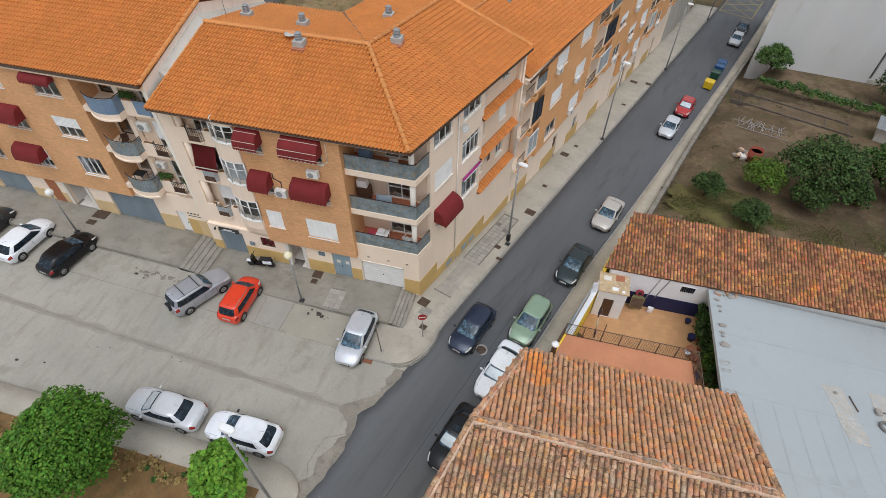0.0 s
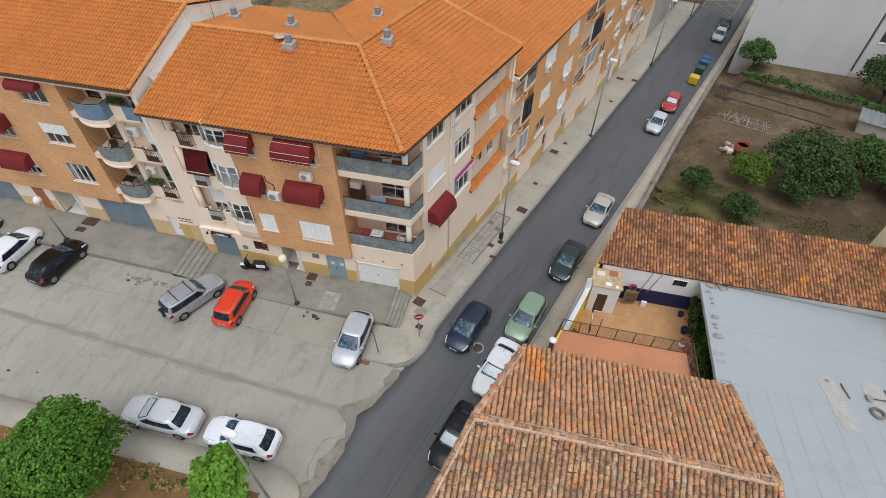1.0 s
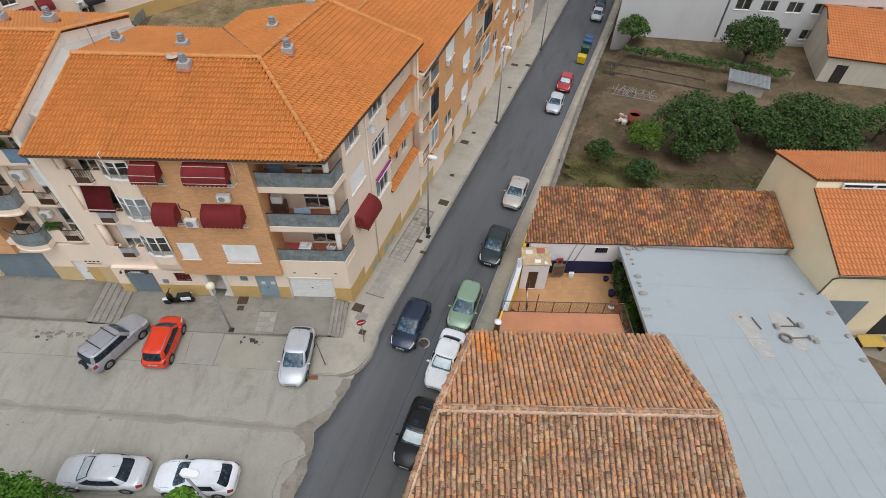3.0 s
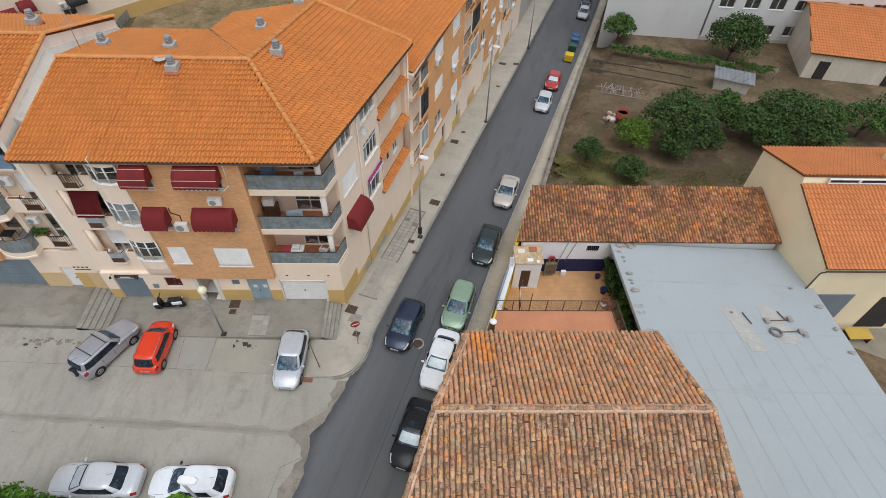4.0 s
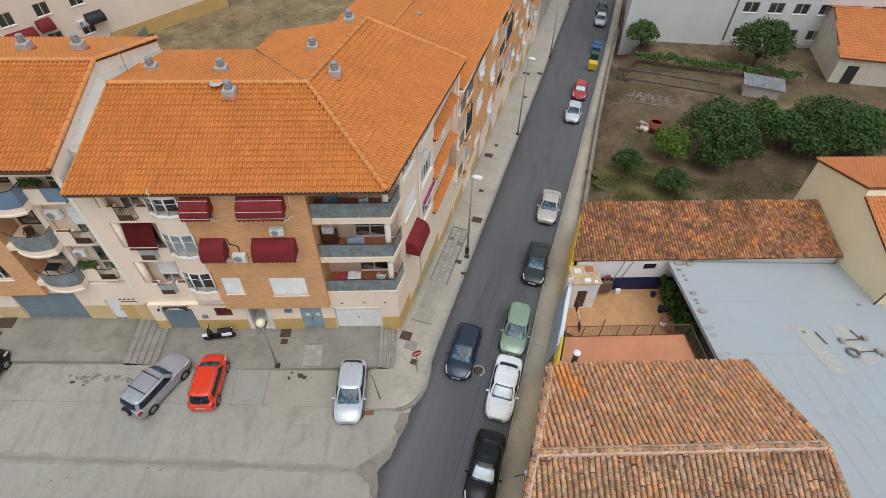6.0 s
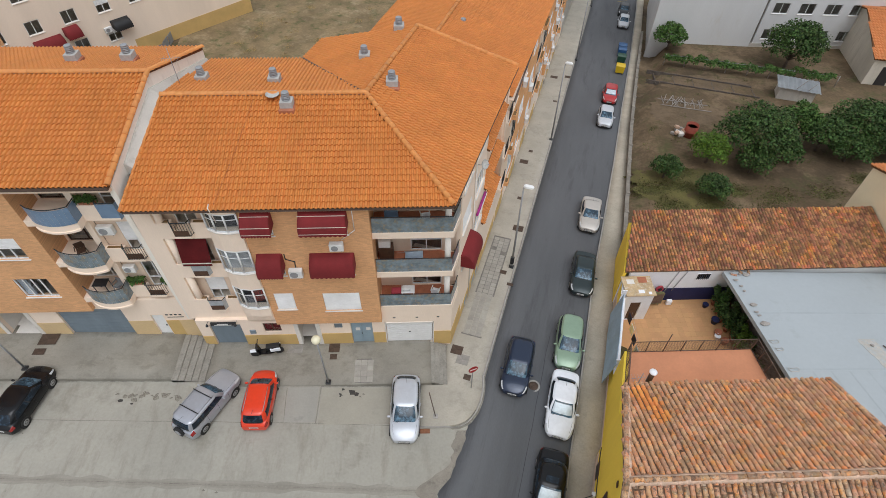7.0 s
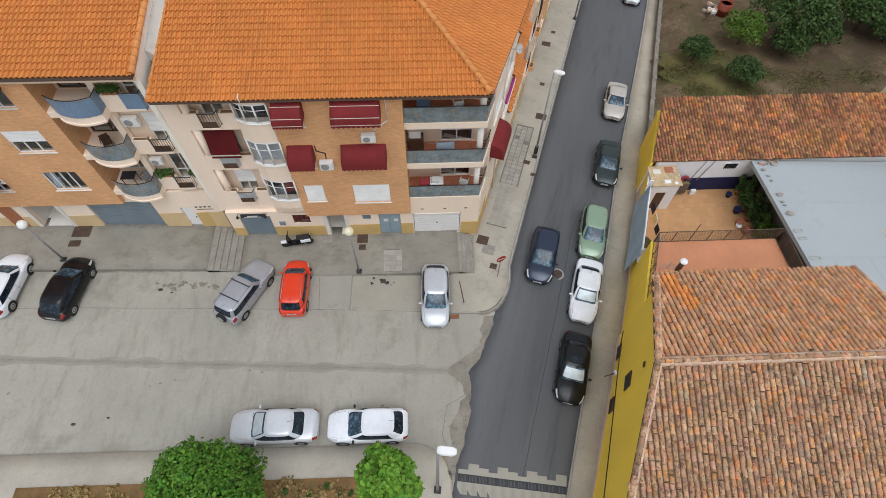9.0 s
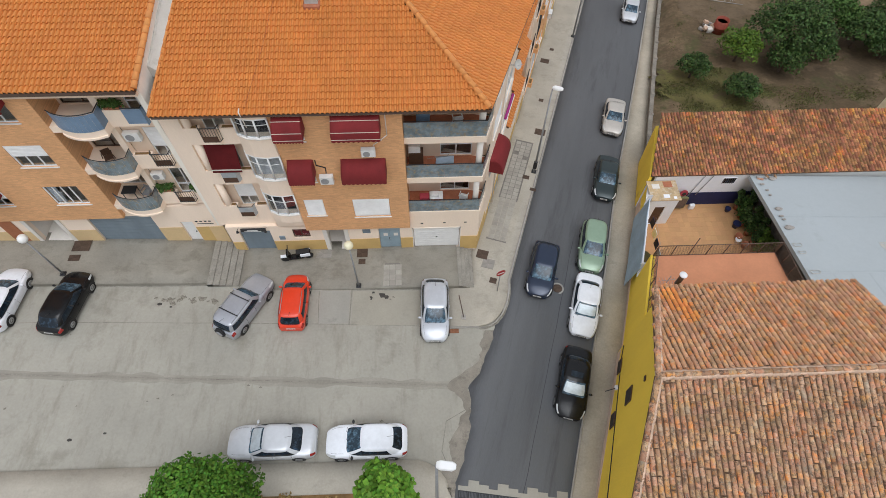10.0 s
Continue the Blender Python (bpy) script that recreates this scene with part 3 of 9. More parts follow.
tiled(corner_flats, (WING_W, VALLEY, APEX, RIDGE_B), TILEBED, ORANGE)
hips = part("ridge_mortar", tube(bmesh.new(), RIDGE_L, APEX, 0.07), MORTAR, corner_flats)
for a, b in ((ER, APEX), (APEX, RIDGE_B), (RIDGE_L, APEX), (EB, RIDGE_B)):
    ridge_caps(hips, a, b, CAPTILE)
ridge_caps(hips, EL, RIDGE_L, CAPTILE, 0.075, 0.3, up=0.05)

part("valley_gutter", tube(bmesh.new(), VALLEY + Vector((0, 0, 0.08)), APEX + Vector((0, 0, 0.02)), 0.09, seg=6), GUTTER, corner_flats)
REDCABLE = mat("red_brown_cable", (0.42, 0.14, 0.05), 0.7)
part("roof_cable", tube(tube(bmesh.new(), (-10.25, 5.9, 15.3), (-10.8, 2.4, 14.27), 0.01, seg=5), (-10.8, 2.4, 14.27), (-11.4, -0.45, 13.42), 0.01, seg=5), REDCABLE, corner_flats)

left_flats = thing("apartment_building", "tan brick flats with curved blue balconies and orange roof", "building")
LE, LR = 14.22, 16.2
LRY = 6.6
tiled(left_flats, ((-62, 0.0, LE), (-16.08, 0.0, LE), (-15.6, LRY, LR), (-62, LRY, LR)), TILEBED, ORANGE, w=0.232, seed=5)
tiled(left_flats, ((-15.15, 13.1, LE - 0.1), (-62, 13.1, LE - 0.1), (-62, LRY, LR), (-15.6, LRY, LR)), TILEBED, ORANGE, w=0.232, seed=6)
caps = part("ridge_mortar", tube(bmesh.new(), (-62, LRY, LR), (-15.6, LRY, LR), 0.07), MORTAR, left_flats)
for a, b in (((-62, LRY, LR), (-15.6, LRY, LR)), ((-16.08, 0.0, LE), (-15.6, LRY, LR)), ((-15.15, 13.1, LE - 0.1), (-15.6, LRY, LR))):
    ridge_caps(caps, a, b, CAPTILE)

street_flats = thing("apartment_building", "long ochre brick flats with pale balconies along the street", "building")
E2, R2 = 10.55, 12.75
P0 = Vector((4.55, 12.9, 0))
IN = Vector((-0.944, 0.33, 0))
far = RUN * 25
tiled(street_flats, [P0 + Vector((0, 0, E2)), P0 + far + Vector((0, 0, E2)), P0 + far + IN * 6.3 + Vector((0, 0, R2)), P0 + IN * 6.3 + Vector((0, 0, R2))], TILEBED, ORANGE, seed=8, flip=True)
tiled(street_flats, [P0 + far + IN * 12.6 + Vector((0, 0, E2)), P0 + IN * 12.6 + Vector((0, 0, E2)), P0 + IN * 6.3 + Vector((0, 0, R2)), P0 + far + IN * 6.3 + Vector((0, 0, R2))], TILEBED, ORANGE, seed=9)
caps2 = part("ridge_mortar", tube(bmesh.new(), P0 + IN * 6.3 + Vector((0, 0, R2)), P0 + far + IN * 6.3 + Vector((0, 0, R2)), 0.07), MORTAR, street_flats)
ridge_caps(caps2, P0 + IN * 6.3 + Vector((0, 0, R2)), P0 + far + IN * 6.3 + Vector((0, 0, R2)), CAPTILE)

# ---- old yellow house by the street ----
old_house = thing("old_house", "yellow-painted old house with a weathered clay barrel-tile roof", "house")
NE, NR = 8.0, 9.75
ON = dict(kind="barrel", w=0.24, l=0.25, rough=1.5)
tiled(old_house, ((17.4, -7.4, NE), (7.55, -7.4, NE), (5.9, -12.37, NR), (17.95, -12.37, NR)), BEDDING, OLDTILE, seed=11, fresh=lambda x, y: -9.6 < y < -7.5 and abs(x - 8.55 + 0.25 * (y + 8.5)) < 0.52 - 0.22 * abs(y + 8.4), bright=FRESHTILE, **ON)
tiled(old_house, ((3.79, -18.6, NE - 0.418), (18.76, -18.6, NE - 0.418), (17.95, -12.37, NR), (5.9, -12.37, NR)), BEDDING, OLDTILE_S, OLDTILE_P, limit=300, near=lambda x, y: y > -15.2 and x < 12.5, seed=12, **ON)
ridge_old = ridge_bed(old_house, (5.9, -12.37, NR), (17.95, -12.37, NR), 0.35, MORTAR)
for a, b in (((5.9, -12.37, NR), (17.95, -12.37, NR)), ((7.7, -7.45, NE), (6.0, -12.37, NR)), ((3.9, -18.5, NE - 0.38), (6.0, -12.37, NR)), ((17.4, -7.4, NE), (17.95, -12.37, NR)), ((18.74, -18.5, NE - 0.38), (17.95, -12.37, NR))):
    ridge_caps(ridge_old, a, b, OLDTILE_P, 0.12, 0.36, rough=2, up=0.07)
for a, b in (((7.75, -7.5, NE), (6.05, -12.37, NR)), ((4.0, -18.4, NE - 0.38), (6.05, -12.37, NR))):
    ridge_bed(old_house, a, b, 0.0, MORTAR, 0.16, 0.1)
part("wall", prism(bmesh.new(), [(4.55, -17.2), (18.2, -17.2), (17.3, -7.6), (8.06, -7.6)], -0.5, NE - 0.1), YELLOW, old_house)
part("gable", loft(bmesh.new(), [[(4.55, -17.2, NE - 0.1), (8.06, -7.6, NE - 0.1), (6.4, -12.37, NR - 0.15)], [(18.2, -17.2, NE - 0.1), (17.3, -7.6, NE - 0.1), (17.8, -12.37, NR - 0.15)]]), YELLOW, old_house)
part("wall", prism(bmesh.new(), [(4.18, -18.3), (18.3, -18.3), (18.2, -17.201), (4.55, -17.201)], -0.5, NE - 0.6), YELLOW, old_house)

# ---- low tiled shed at the patio's back ----
low_house = thing("low_house", "low old house with a long mossy barrel-tile roof", "house")
tiled(low_house, ((12.1, 3.9, 2.55), (31.5, 3.9, 2.55), (31.5, 8.75, 3.6), (13.7, 8.75, 3.6)), BEDDING, OLDTILE_M, seed=14, **{**ON, "w": 0.215, "rough": 1.2, "lift": 0.034})
part("wall", prism(bmesh.new(), [(12.5, 4.05), (31.3, 4.05), (31.3, 8.65), (14.08, 8.65)], -3.2, 2.4), WHITEWALL, low_house)
part("gable", loft(bmesh.new(), [[(12.45, 4.1, 2.43), (14.0, 8.6, 2.43), (14.0, 8.6, 3.4), (12.45, 4.1, 2.48)], [(31.3, 4.1, 2.4), (31.3, 8.6, 2.4), (31.3, 8.6, 3.4), (31.3, 4.1, 2.45)]]), WHITEWALL, low_house)

# ---- hall with the grey membrane roof ----
hall = thing("hall", "large low hall with a grey membrane roof", "building")


def hall_top(x, y):
    return 2.42 + 0.19 * (3.8 - y) - 0.05 * (x - 19)


bm = bmesh.new()
loft(bm, [[(x, y, hall_top(x, y) + d) for x, y in ((18.9, 3.85), (32.3, 3.85), (30.0, -18), (17.9, -18))] for d in (-0.3, 0)])
part("roof", bm, MEMBRANE, hall)
# mottled dark brown for the wall below the roof slab
DARKWALL = mat("dark_brown_wall", (0.16, 0.14, 0.12), 0.95, var=0.3, scale=0.8, second=(0.08, 0.075, 0.06), amount=0.45)
part("wall", prism(bmesh.new(), [(20.3, 3.8), (32.1, 3.8), (29.8, -17.8), (20.3, -17.8)], -3, 1.2), DARKWALL, hall)

# ---- parts of facades ----
ALU = mat("white_aluminium", (0.86, 0.86, 0.85), 0.45, var=0.05, scale=1, bump=0)
SHUT = mat("white_roller_shutter", (0.85, 0.85, 0.84), 0.6, var=0.07, scale=1.5, fine=8, bump=0.1)
# dark opaque glass; its bluish second tone is sky reflection put into the colour
CARGLASS = mat("car_glass_sky_tint", (0.012, 0.02, 0.03), 0.05, var=0.5, scale=1.6, bump=0, spec=0.32, second=(0.04, 0.07, 0.11), amount=0.5)
GLASS = glass_mat("window_glass", (0.85, 0.9, 0.92))
ROOM = mat("room_plaster", (0.35, 0.31, 0.27), 0.9, var=0.15)
CURTAIN = mat("pale_curtain", (0.5, 0.5, 0.52), 0.9, var=0.15, scale=3)
MAROON = mat("maroon_canvas", (0.185, 0.014, 0.016), 0.85, var=0.18, scale=1.2, fine=20, bump=0.2)
PIPING = mat("pale_awning_trim", (0.62, 0.58, 0.5), 0.8, var=0.1)
# brown mottling serves as rust and as reflections painted into the panels
FROST = mat("blue_grey_balcony_panel", (0.2, 0.25, 0.275), 0.22, var=0.35, scale=1.4, fine=6, bump=0.25, second=(0.3, 0.24, 0.15), amount=0.5)
BLUEP = mat("blue_balcony_panel", (0.17, 0.26, 0.38), 0.35, var=0.15, scale=1.2, fine=6, bump=0.1)
IRON = mat("dark_iron", (0.04, 0.042, 0.045), 0.5, metal=0.4, var=0.2)
GREYDOOR = mat("grey_blue_metal_door", (0.2, 0.25, 0.29), 0.5, var=0.1, scale=1.2, fine=5, bump=0.1, streak=True)
BLUEDOOR = mat("pale_blue_metal_door", (0.28, 0.37, 0.43), 0.5, var=0.1, scale=1.2, fine=5, bump=0.1)
WHITEDOOR = mat("white_garage_door", (0.84, 0.84, 0.83), 0.5, var=0.06, scale=1.0, fine=5, bump=0.1)
TERRACOTTA = mat("terracotta_floor", (0.42, 0.15, 0.075), 0.7, var=0.2, scale=2, fine=12)
PALEWHITE = mat("pale_painted_trim", (0.76, 0.72, 0.66), 0.85, var=0.07, scale=0.8)
PLASTIC = mat("white_plastic", (0.78, 0.78, 0.76), 0.5, var=0.08, scale=3)
GREY = mat("mid_grey_metal", (0.33, 0.34, 0.35), 0.5, metal=0.3, var=0.12, scale=2)
BROWNWOOD = mat("dark_brown_wood", (0.09, 0.045, 0.025), 0.6, var=0.25, scale=3)
LINEN = mat("pale_blue_laundry", (0.5, 0.58, 0.66), 0.9, var=0.12, scale=4)
PINK = mat("red_cloth", (0.4, 0.05, 0.07), 0.9, var=0.2, scale=4)
DISH = mat("satellite_dish_paint", (0.5, 0.49, 0.46), 0.6, var=0.15, scale=2)

FRONT = pose(0, 0, 0)
SIDE = Matrix(((0.3123, -0.95, 0, 0), (0.95, 0.3123, 0, 0), (0, 0, 1, 0), (0, 0, 0, 1)))  # x along the street front, y into the house


def wall_holes(bm, a0, a1, z0, z1, holes, y=0.0, thick=0.25):
    """A wall with openings (a0, a1, z0, z1) through it."""
    A = sorted({a0, a1, *[min(max(h[i], a0), a1) for h in holes for i in (0, 1)]})
    Z = sorted({z0, z1, *[min(max(h[i], z0), z1) for h in holes for i in (2, 3)]})
    for p, q in zip(A, A[1:]):
        for r, s in zip(Z, Z[1:]):
            ca, cz = (p + q) / 2, (r + s) / 2
            if any(h[0] < ca < h[1] and h[2] < cz < h[3] for h in holes):
                continue
            quad(bm, (p, y, r), (q, y, r), (q, y, s), (p, y, s))
            quad(bm, (q, y + thick, r), (p, y + thick, r), (p, y + thick, s), (q, y + thick, s))
    for h0, h1, g0, g1 in holes:
        quad(bm, (h0, y, g0), (h0, y, g1), (h0, y + thick, g1), (h0, y + thick, g0))
        quad(bm, (h1, y, g1), (h1, y, g0), (h1, y + thick, g0), (h1, y + thick, g1))
        quad(bm, (h0, y, g1), (h1, y, g1), (h1, y + thick, g1), (h0, y + thick, g1))
        quad(bm, (h1, y, g0), (h0, y, g0), (h0, y + thick, g0), (h1, y + thick, g0))
    quad(bm, (a0, y, z0), (a0, y, z1), (a0, y + thick, z1), (a0, y + thick, z0))
    quad(bm, (a1, y, z1), (a1, y, z0), (a1, y + thick, z0), (a1, y + thick, z1))
    quad(bm, (a0, y, z1), (a1, y, z1), (a1, y + thick, z1), (a0, y + thick, z1))
    quad(bm, (a1, y, z0), (a0, y, z0), (a0, y + thick, z0), (a1, y + thick, z0))
    return bm


def walled(parent, F, name, material, a0, a1, z0, z1, holes=(), y=0.0, thick=0.25, label=""):
    ob = part(name, wall_holes(bmesh.new(), a0, a1, z0, z1, holes, y, thick), material, parent, label, fix=False)
    ob.matrix_basis = F
    return ob


def window(parent, F, a0, a1, z0, z1, y=0.0, lights=2, shutter=0.0, sill=True, mid=0.0, curtain=0.0, label="", frame=None):
    """A framed window set 6 cm into the wall; shutter: how far it is let down; mid: height of a cross bar."""
    d, t = y + 0.06, 0.06
    zcut = [z0 + t / 2] + ([z0 + (z1 - z0) * mid] if mid else []) + [z1 - t / 2]
    acut = [a0 + t / 2 + (a1 - a0 - t) * k / lights for k in range(lights + 1)]
    gaps = [(p + t / 2, q - t / 2, r + t / 2, s - t / 2) for p, q in zip(acut, acut[1:]) for r, s in zip(zcut, zcut[1:])]
    bm = wall_holes(bmesh.new(), a0, a1, z0, z1, gaps, d, 0.06)
    bmesh.ops.remove_doubles(bm, verts=bm.verts[:], dist=0.0005)
    w = part("window", bm, frame or ALU, parent, label)
    w.matrix_basis = F
    zs = z1 - (z1 - z0) * shutter
    if zs > z0 + 0.15:
        for k in range(lights):
            b0, b1 = a0 + t + (a1 - a0 - 2 * t) * k / lights, a0 + t + (a1 - a0 - 2 * t) * (k + 1) / lights
            pane = part("pane", boxes((b0, b1, d + 0.025, d + 0.037, z0 + t, z1 - t)), GLASS, w)
            pane.visible_shadow = False
        if curtain:
            part("curtain", boxes((a0 + t, a0 + (a1 - a0) * curtain, d + 0.12, d + 0.13, z0 + t, z1 - t)), CURTAIN, w)
    if shutter:
        bm = bmesh.new()
        n = max(3, int((z1 - zs) / 0.09))
        prof = [(d - 0.015, zs), (d - 0.015, z1)]
        for k in range(n, 0, -1):
            p, q = zs + (z1 - zs) * (k - 1) / n, zs + (z1 - zs) * k / n
            prof += [(d - 0.045, q - 0.012), (d - 0.05, (p + q) / 2), (d - 0.045, p + 0.012), (d - 0.03, p)]
        loft(bm, [[(a, y_, z_) for y_, z_ in prof] for a in (a0 + 0.02, a1 - 0.02)])
        part("shutter", bm, SHUT, w, "white roller shutter let down")
    if sill:
        part("sill", bevelled(boxes((a0 - 0.06, a1 + 0.06, y - 0.07, y + 0.2, z0 - 0.06, z0 - 0.004)), 0.01, 1), PALEWHITE, w)
    return w


def awning(F, a0, a1, z, y, reach=0.75, drop=1.25, trims=0, label="maroon canvas hood awning over a flat's window", material=None, round_=True):
    """A hooped canvas hood: quarter-round from the wall down to a scalloped edge."""
    hood = thing("awning", label, "awning", F, group="maroon awnings")
    w = a1 - a0
    prof = [(0, 0)]
    for k in range(1, 8):
        t = k / 7 * math.pi / 2
        prof.append((-reach * math.sin(t) ** (0.8 if round_ else 1.0), -drop * 0.75 * (1 - math.cos(t)) - 0.04 * k / 7))
    bm = bmesh.new()
    rows = []
    for p, q in prof:
        inset = 0.10 * (1 - abs(p) / reach)
        rows.append([(a0 + inset + (w - 2 * inset) * i / 10, y + p, z + q) for i in range(11)])
    vs = [[bm.verts.new(c) for c in r] for r in rows]
    for r, s in zip(vs, vs[1:]):
        for i in range(10):
            f = bm.faces.new((r[i], s[i], s[i + 1], r[i + 1]))
            f.smooth = True
    # scalloped valance
    n = 10
    low = []
    for i in range(2 * n + 1):
        x = a0 + w * i / (2 * n)
        low.append(bm.verts.new((x, y - reach, z + prof[-1][1] - (0.2 if i % 2 else 0.13))))
    hem = [bm.verts.new((a0 + w * i / (2 * n), y - reach, z + prof[-1][1])) for i in range(2 * n + 1)]
    for i in range(2 * n):
        bm.faces.new((hem[i], low[i], low[i + 1], hem[i + 1]))
    for i in (0, 10):
        wallv = [bm.verts.new((a0 if i == 0 else a1, y, z + q)) for p, q in prof]
        for k in range(len(prof) - 1):
            bm.faces.new((vs[k][i], wallv[k], wallv[k + 1], vs[k + 1][i]) if k else (vs[0][i], wallv[1], vs[1][i]))
    part("canopy", bm, material or MAROON, hood, fix=True)
    for x in (a0 + 0.02, a1 - 0.05):
        part("bracket", boxes((x, x + 0.03, y - reach + 0.02, y - 0.004, z + prof[-1][1] - 0.03, z + prof[-1][1])), IRON, hood)
    for k in range(trims):
        p, q = prof[(2, 5, 7)[k]]
        part("trim", boxes((a0 + 0.02, a1 - 0.02, y + p - 0.012, y + p + 0.01, z + q - 0.01, z + q + 0.016)), PIPING, hood)
    return hood


def ac_unit(F, a, z, y, w=0.78, h=0.56):
    ac = thing("air_conditioner", "white air-conditioner outdoor unit on wall brackets", "air conditioner", F @ pose(a, y, z), group="air conditioners")
    part("casing", bevelled(boxes((0, w, -0.34, -0.05, 0.02, h)), 0.02), PLASTIC, ac)
    bm = bmesh.new()
    tube(bm, (w * 0.38, -0.36, h / 2), (w * 0.38, -0.335, h / 2), h * 0.36, seg=18)
    part("fan_grille", bm, GREY, ac)
    for x in (0.1, w - 0.13):
        part("bracket", boxes((x, x + 0.03, -0.33, 0.0, -0.02, 0.018)), IRON, ac)
    return ac


def panel_rail(parent, F, pts, z0, z1, material, label="", posts=True):
    """A balcony front of thin panels between posts, along points (a, y)."""
    r = part("railing", rail_top(pts, z1), IRON, parent, label)
    r.matrix_basis = F
    for (a, y), (b, w) in zip(pts, pts[1:]):
        d = Vector((b - a, w - y)).normalized() * 0.002
        n = Vector((d.y, -d.x)) * 0.6
        bm = bmesh.new()
        prism(bm, [(a + d.x, y + d.y), (b - d.x, w - d.y), (b - d.x - n.x, w - d.y - n.y), (a + d.x - n.x, y + d.y - n.y)], z0, z1 - 0.06)
        part("panel", bm, material, r)
    return r


def rail_top(pts, z, r=0.028):
    """One hand rail swept along the points (a, y)."""
    rings = []
    for i, (a, y) in enumerate(pts):
        p, q = pts[max(0, i - 1)], pts[min(len(pts) - 1, i + 1)]
        d = Vector((q[0] - p[0], q[1] - p[1])).normalized()
        rings.append([(a - d.y * r * math.cos(t), y + d.x * r * math.cos(t), z + r * math.sin(t)) for t in np.linspace(0, 2 * math.pi, 6, endpoint=False)])
    return loft(bmesh.new(), rings)


@functools.lru_cache(None)
def baluster_mesh(h):
    bm = tube(bmesh.new(), (0, 0, 0), (0, 0, h), 0.012, seg=4)
    me = bpy.data.meshes.new("baluster")
    bm.to_mesh(me)
    me.materials.append(IRON)
    return me


def bar_rail(parent, F, pts, z0, z1, gap=0.13, label=""):
    r = part("railing", rail_top(pts, z1), IRON, parent, label)
    r.matrix_basis = F
    part("lower_rail", rail_top(pts, z0 + 0.05, 0.018), IRON, r)
    for (a, y), (b, w) in zip(pts, pts[1:]):
        n = max(1, int(math.hypot(b - a, w - y) / gap))
        for k in range(n):
            piece("baluster", baluster_mesh(round(z1 - z0, 3)), r, pose(a + (b - a) * (k + 0.5) / n, y + (w - y) * (k + 0.5) / n, z0))
    return r


def framed(ob, F):
    ob.matrix_basis = F
    return ob


FLUEBLOCK = mat("pale_flue_block", (0.46, 0.45, 0.43), 0.88, var=0.14, scale=2)


def chimney(x, y, z, h=1.0):
    c = thing("chimney", "grey louvred vent chimney on a small pale block", "chimney", pose(x, y, z), group="roof chimneys")
    part("base", bevelled(boxes((-0.35, 0.35, -0.35, 0.35, -0.3, 0.6)), 0.015, 1), FLUEBLOCK, c)
    part("flashing", bevelled(boxes((-0.44, 0.44, -0.52, 0.42, -0.28, 0.24)), 0.06, 1), TERRACOTTA, c)
    rows = []
    for k in range(4):
        b = 0.61 + k * 0.1
        q = 0.98 - 0.03 * k
        rows += [(0.17 * q, b), (0.25 * q, b + 0.015), (0.25 * q, b + 0.06), (0.17 * q, b + 0.075)]
    part("cowl", lathe(bmesh.new(), rows + [(0.15, 1.02), (0.21, 1.03), (0.2, 1.07)], 14), GREY, c)
    c.matrix_basis = c.matrix_basis @ Matrix.Diagonal((0.92, 0.92, 0.92, 1))
    return c


def antenna(x, y, z, h=1.8):
    a = thing("antenna", "thin metal television aerial on a mast", "antenna", pose(x, y, z))
    part("mast", tube(bmesh.new(), (0, 0, -0.1), (0, 0, h), 0.02, seg=6), GREY, a)
    bm = bmesh.new()
    tube(bm, (-0.5, 0, h * 0.75), (0.5, 0.1, h * 0.75), 0.012, seg=5)
    for k in range(6):
        tube(bm, (-0.4 + 0.16 * k, -0.22, h * 0.75), (-0.4 + 0.16 * k, 0.25, h * 0.75), 0.008, seg=4)
    part("boom", bm, GREY, a)


def dish(F, a, y, z, r=0.38):
    d = thing("satellite_dish", "small pale satellite dish on a wall arm", "satellite dish", F @ pose(a, y, z))
    bm = lathe(bmesh.new(), [(0.02, 0.0), (r * 0.5, 0.03), (r * 0.85, 0.09), (r, 0.14), (r * 0.97, 0.155), (r * 0.8, 0.1), (r * 0.4, 0.05), (0.02, 0.03)], 18)
    bm.transform(Matrix.Translation((0, -0.35, 0.1)) @ Matrix.Rotation(radians(60), 4, 'X') @ Matrix.Rotation(radians(-20), 4, 'Y'))
    part("reflector", bm, DISH, d)
    part("arm", tube(tube(bmesh.new(), (0, 0, 0), (0, -0.35, 0.05), 0.02, seg=6), (0, -0.35, 0.02), (0, -0.72, 0.2), 0.012, seg=5), GREY, d)


def chair(m, material=None, label="white plastic garden chair on the balcony", group="balcony chairs"):
    c = thing("chair", label, "chair", m, group=group)
    k = material or PLASTIC
    part("seat", bevelled(boxes((-0.22, 0.22, -0.22, 0.22, 0.42, 0.45)), 0.01, 1), k, c)
    part("backrest", bevelled(boxes((-0.22, 0.22, 0.2, 0.235, 0.45, 0.85)), 0.012, 1), k, c)
    for sx in (-1, 1):
        for sy in (-1, 1):
            part("leg", tube(bmesh.new(), (0.19 * sx, 0.19 * sy, 0.44), (0.22 * sx, 0.22 * sy, 0), 0.02, seg=6), k, c)
        part("armrest", boxes((sx * 0.24 - 0.025, sx * 0.24 + 0.025, -0.2, 0.22, 0.62, 0.645)), k, c)


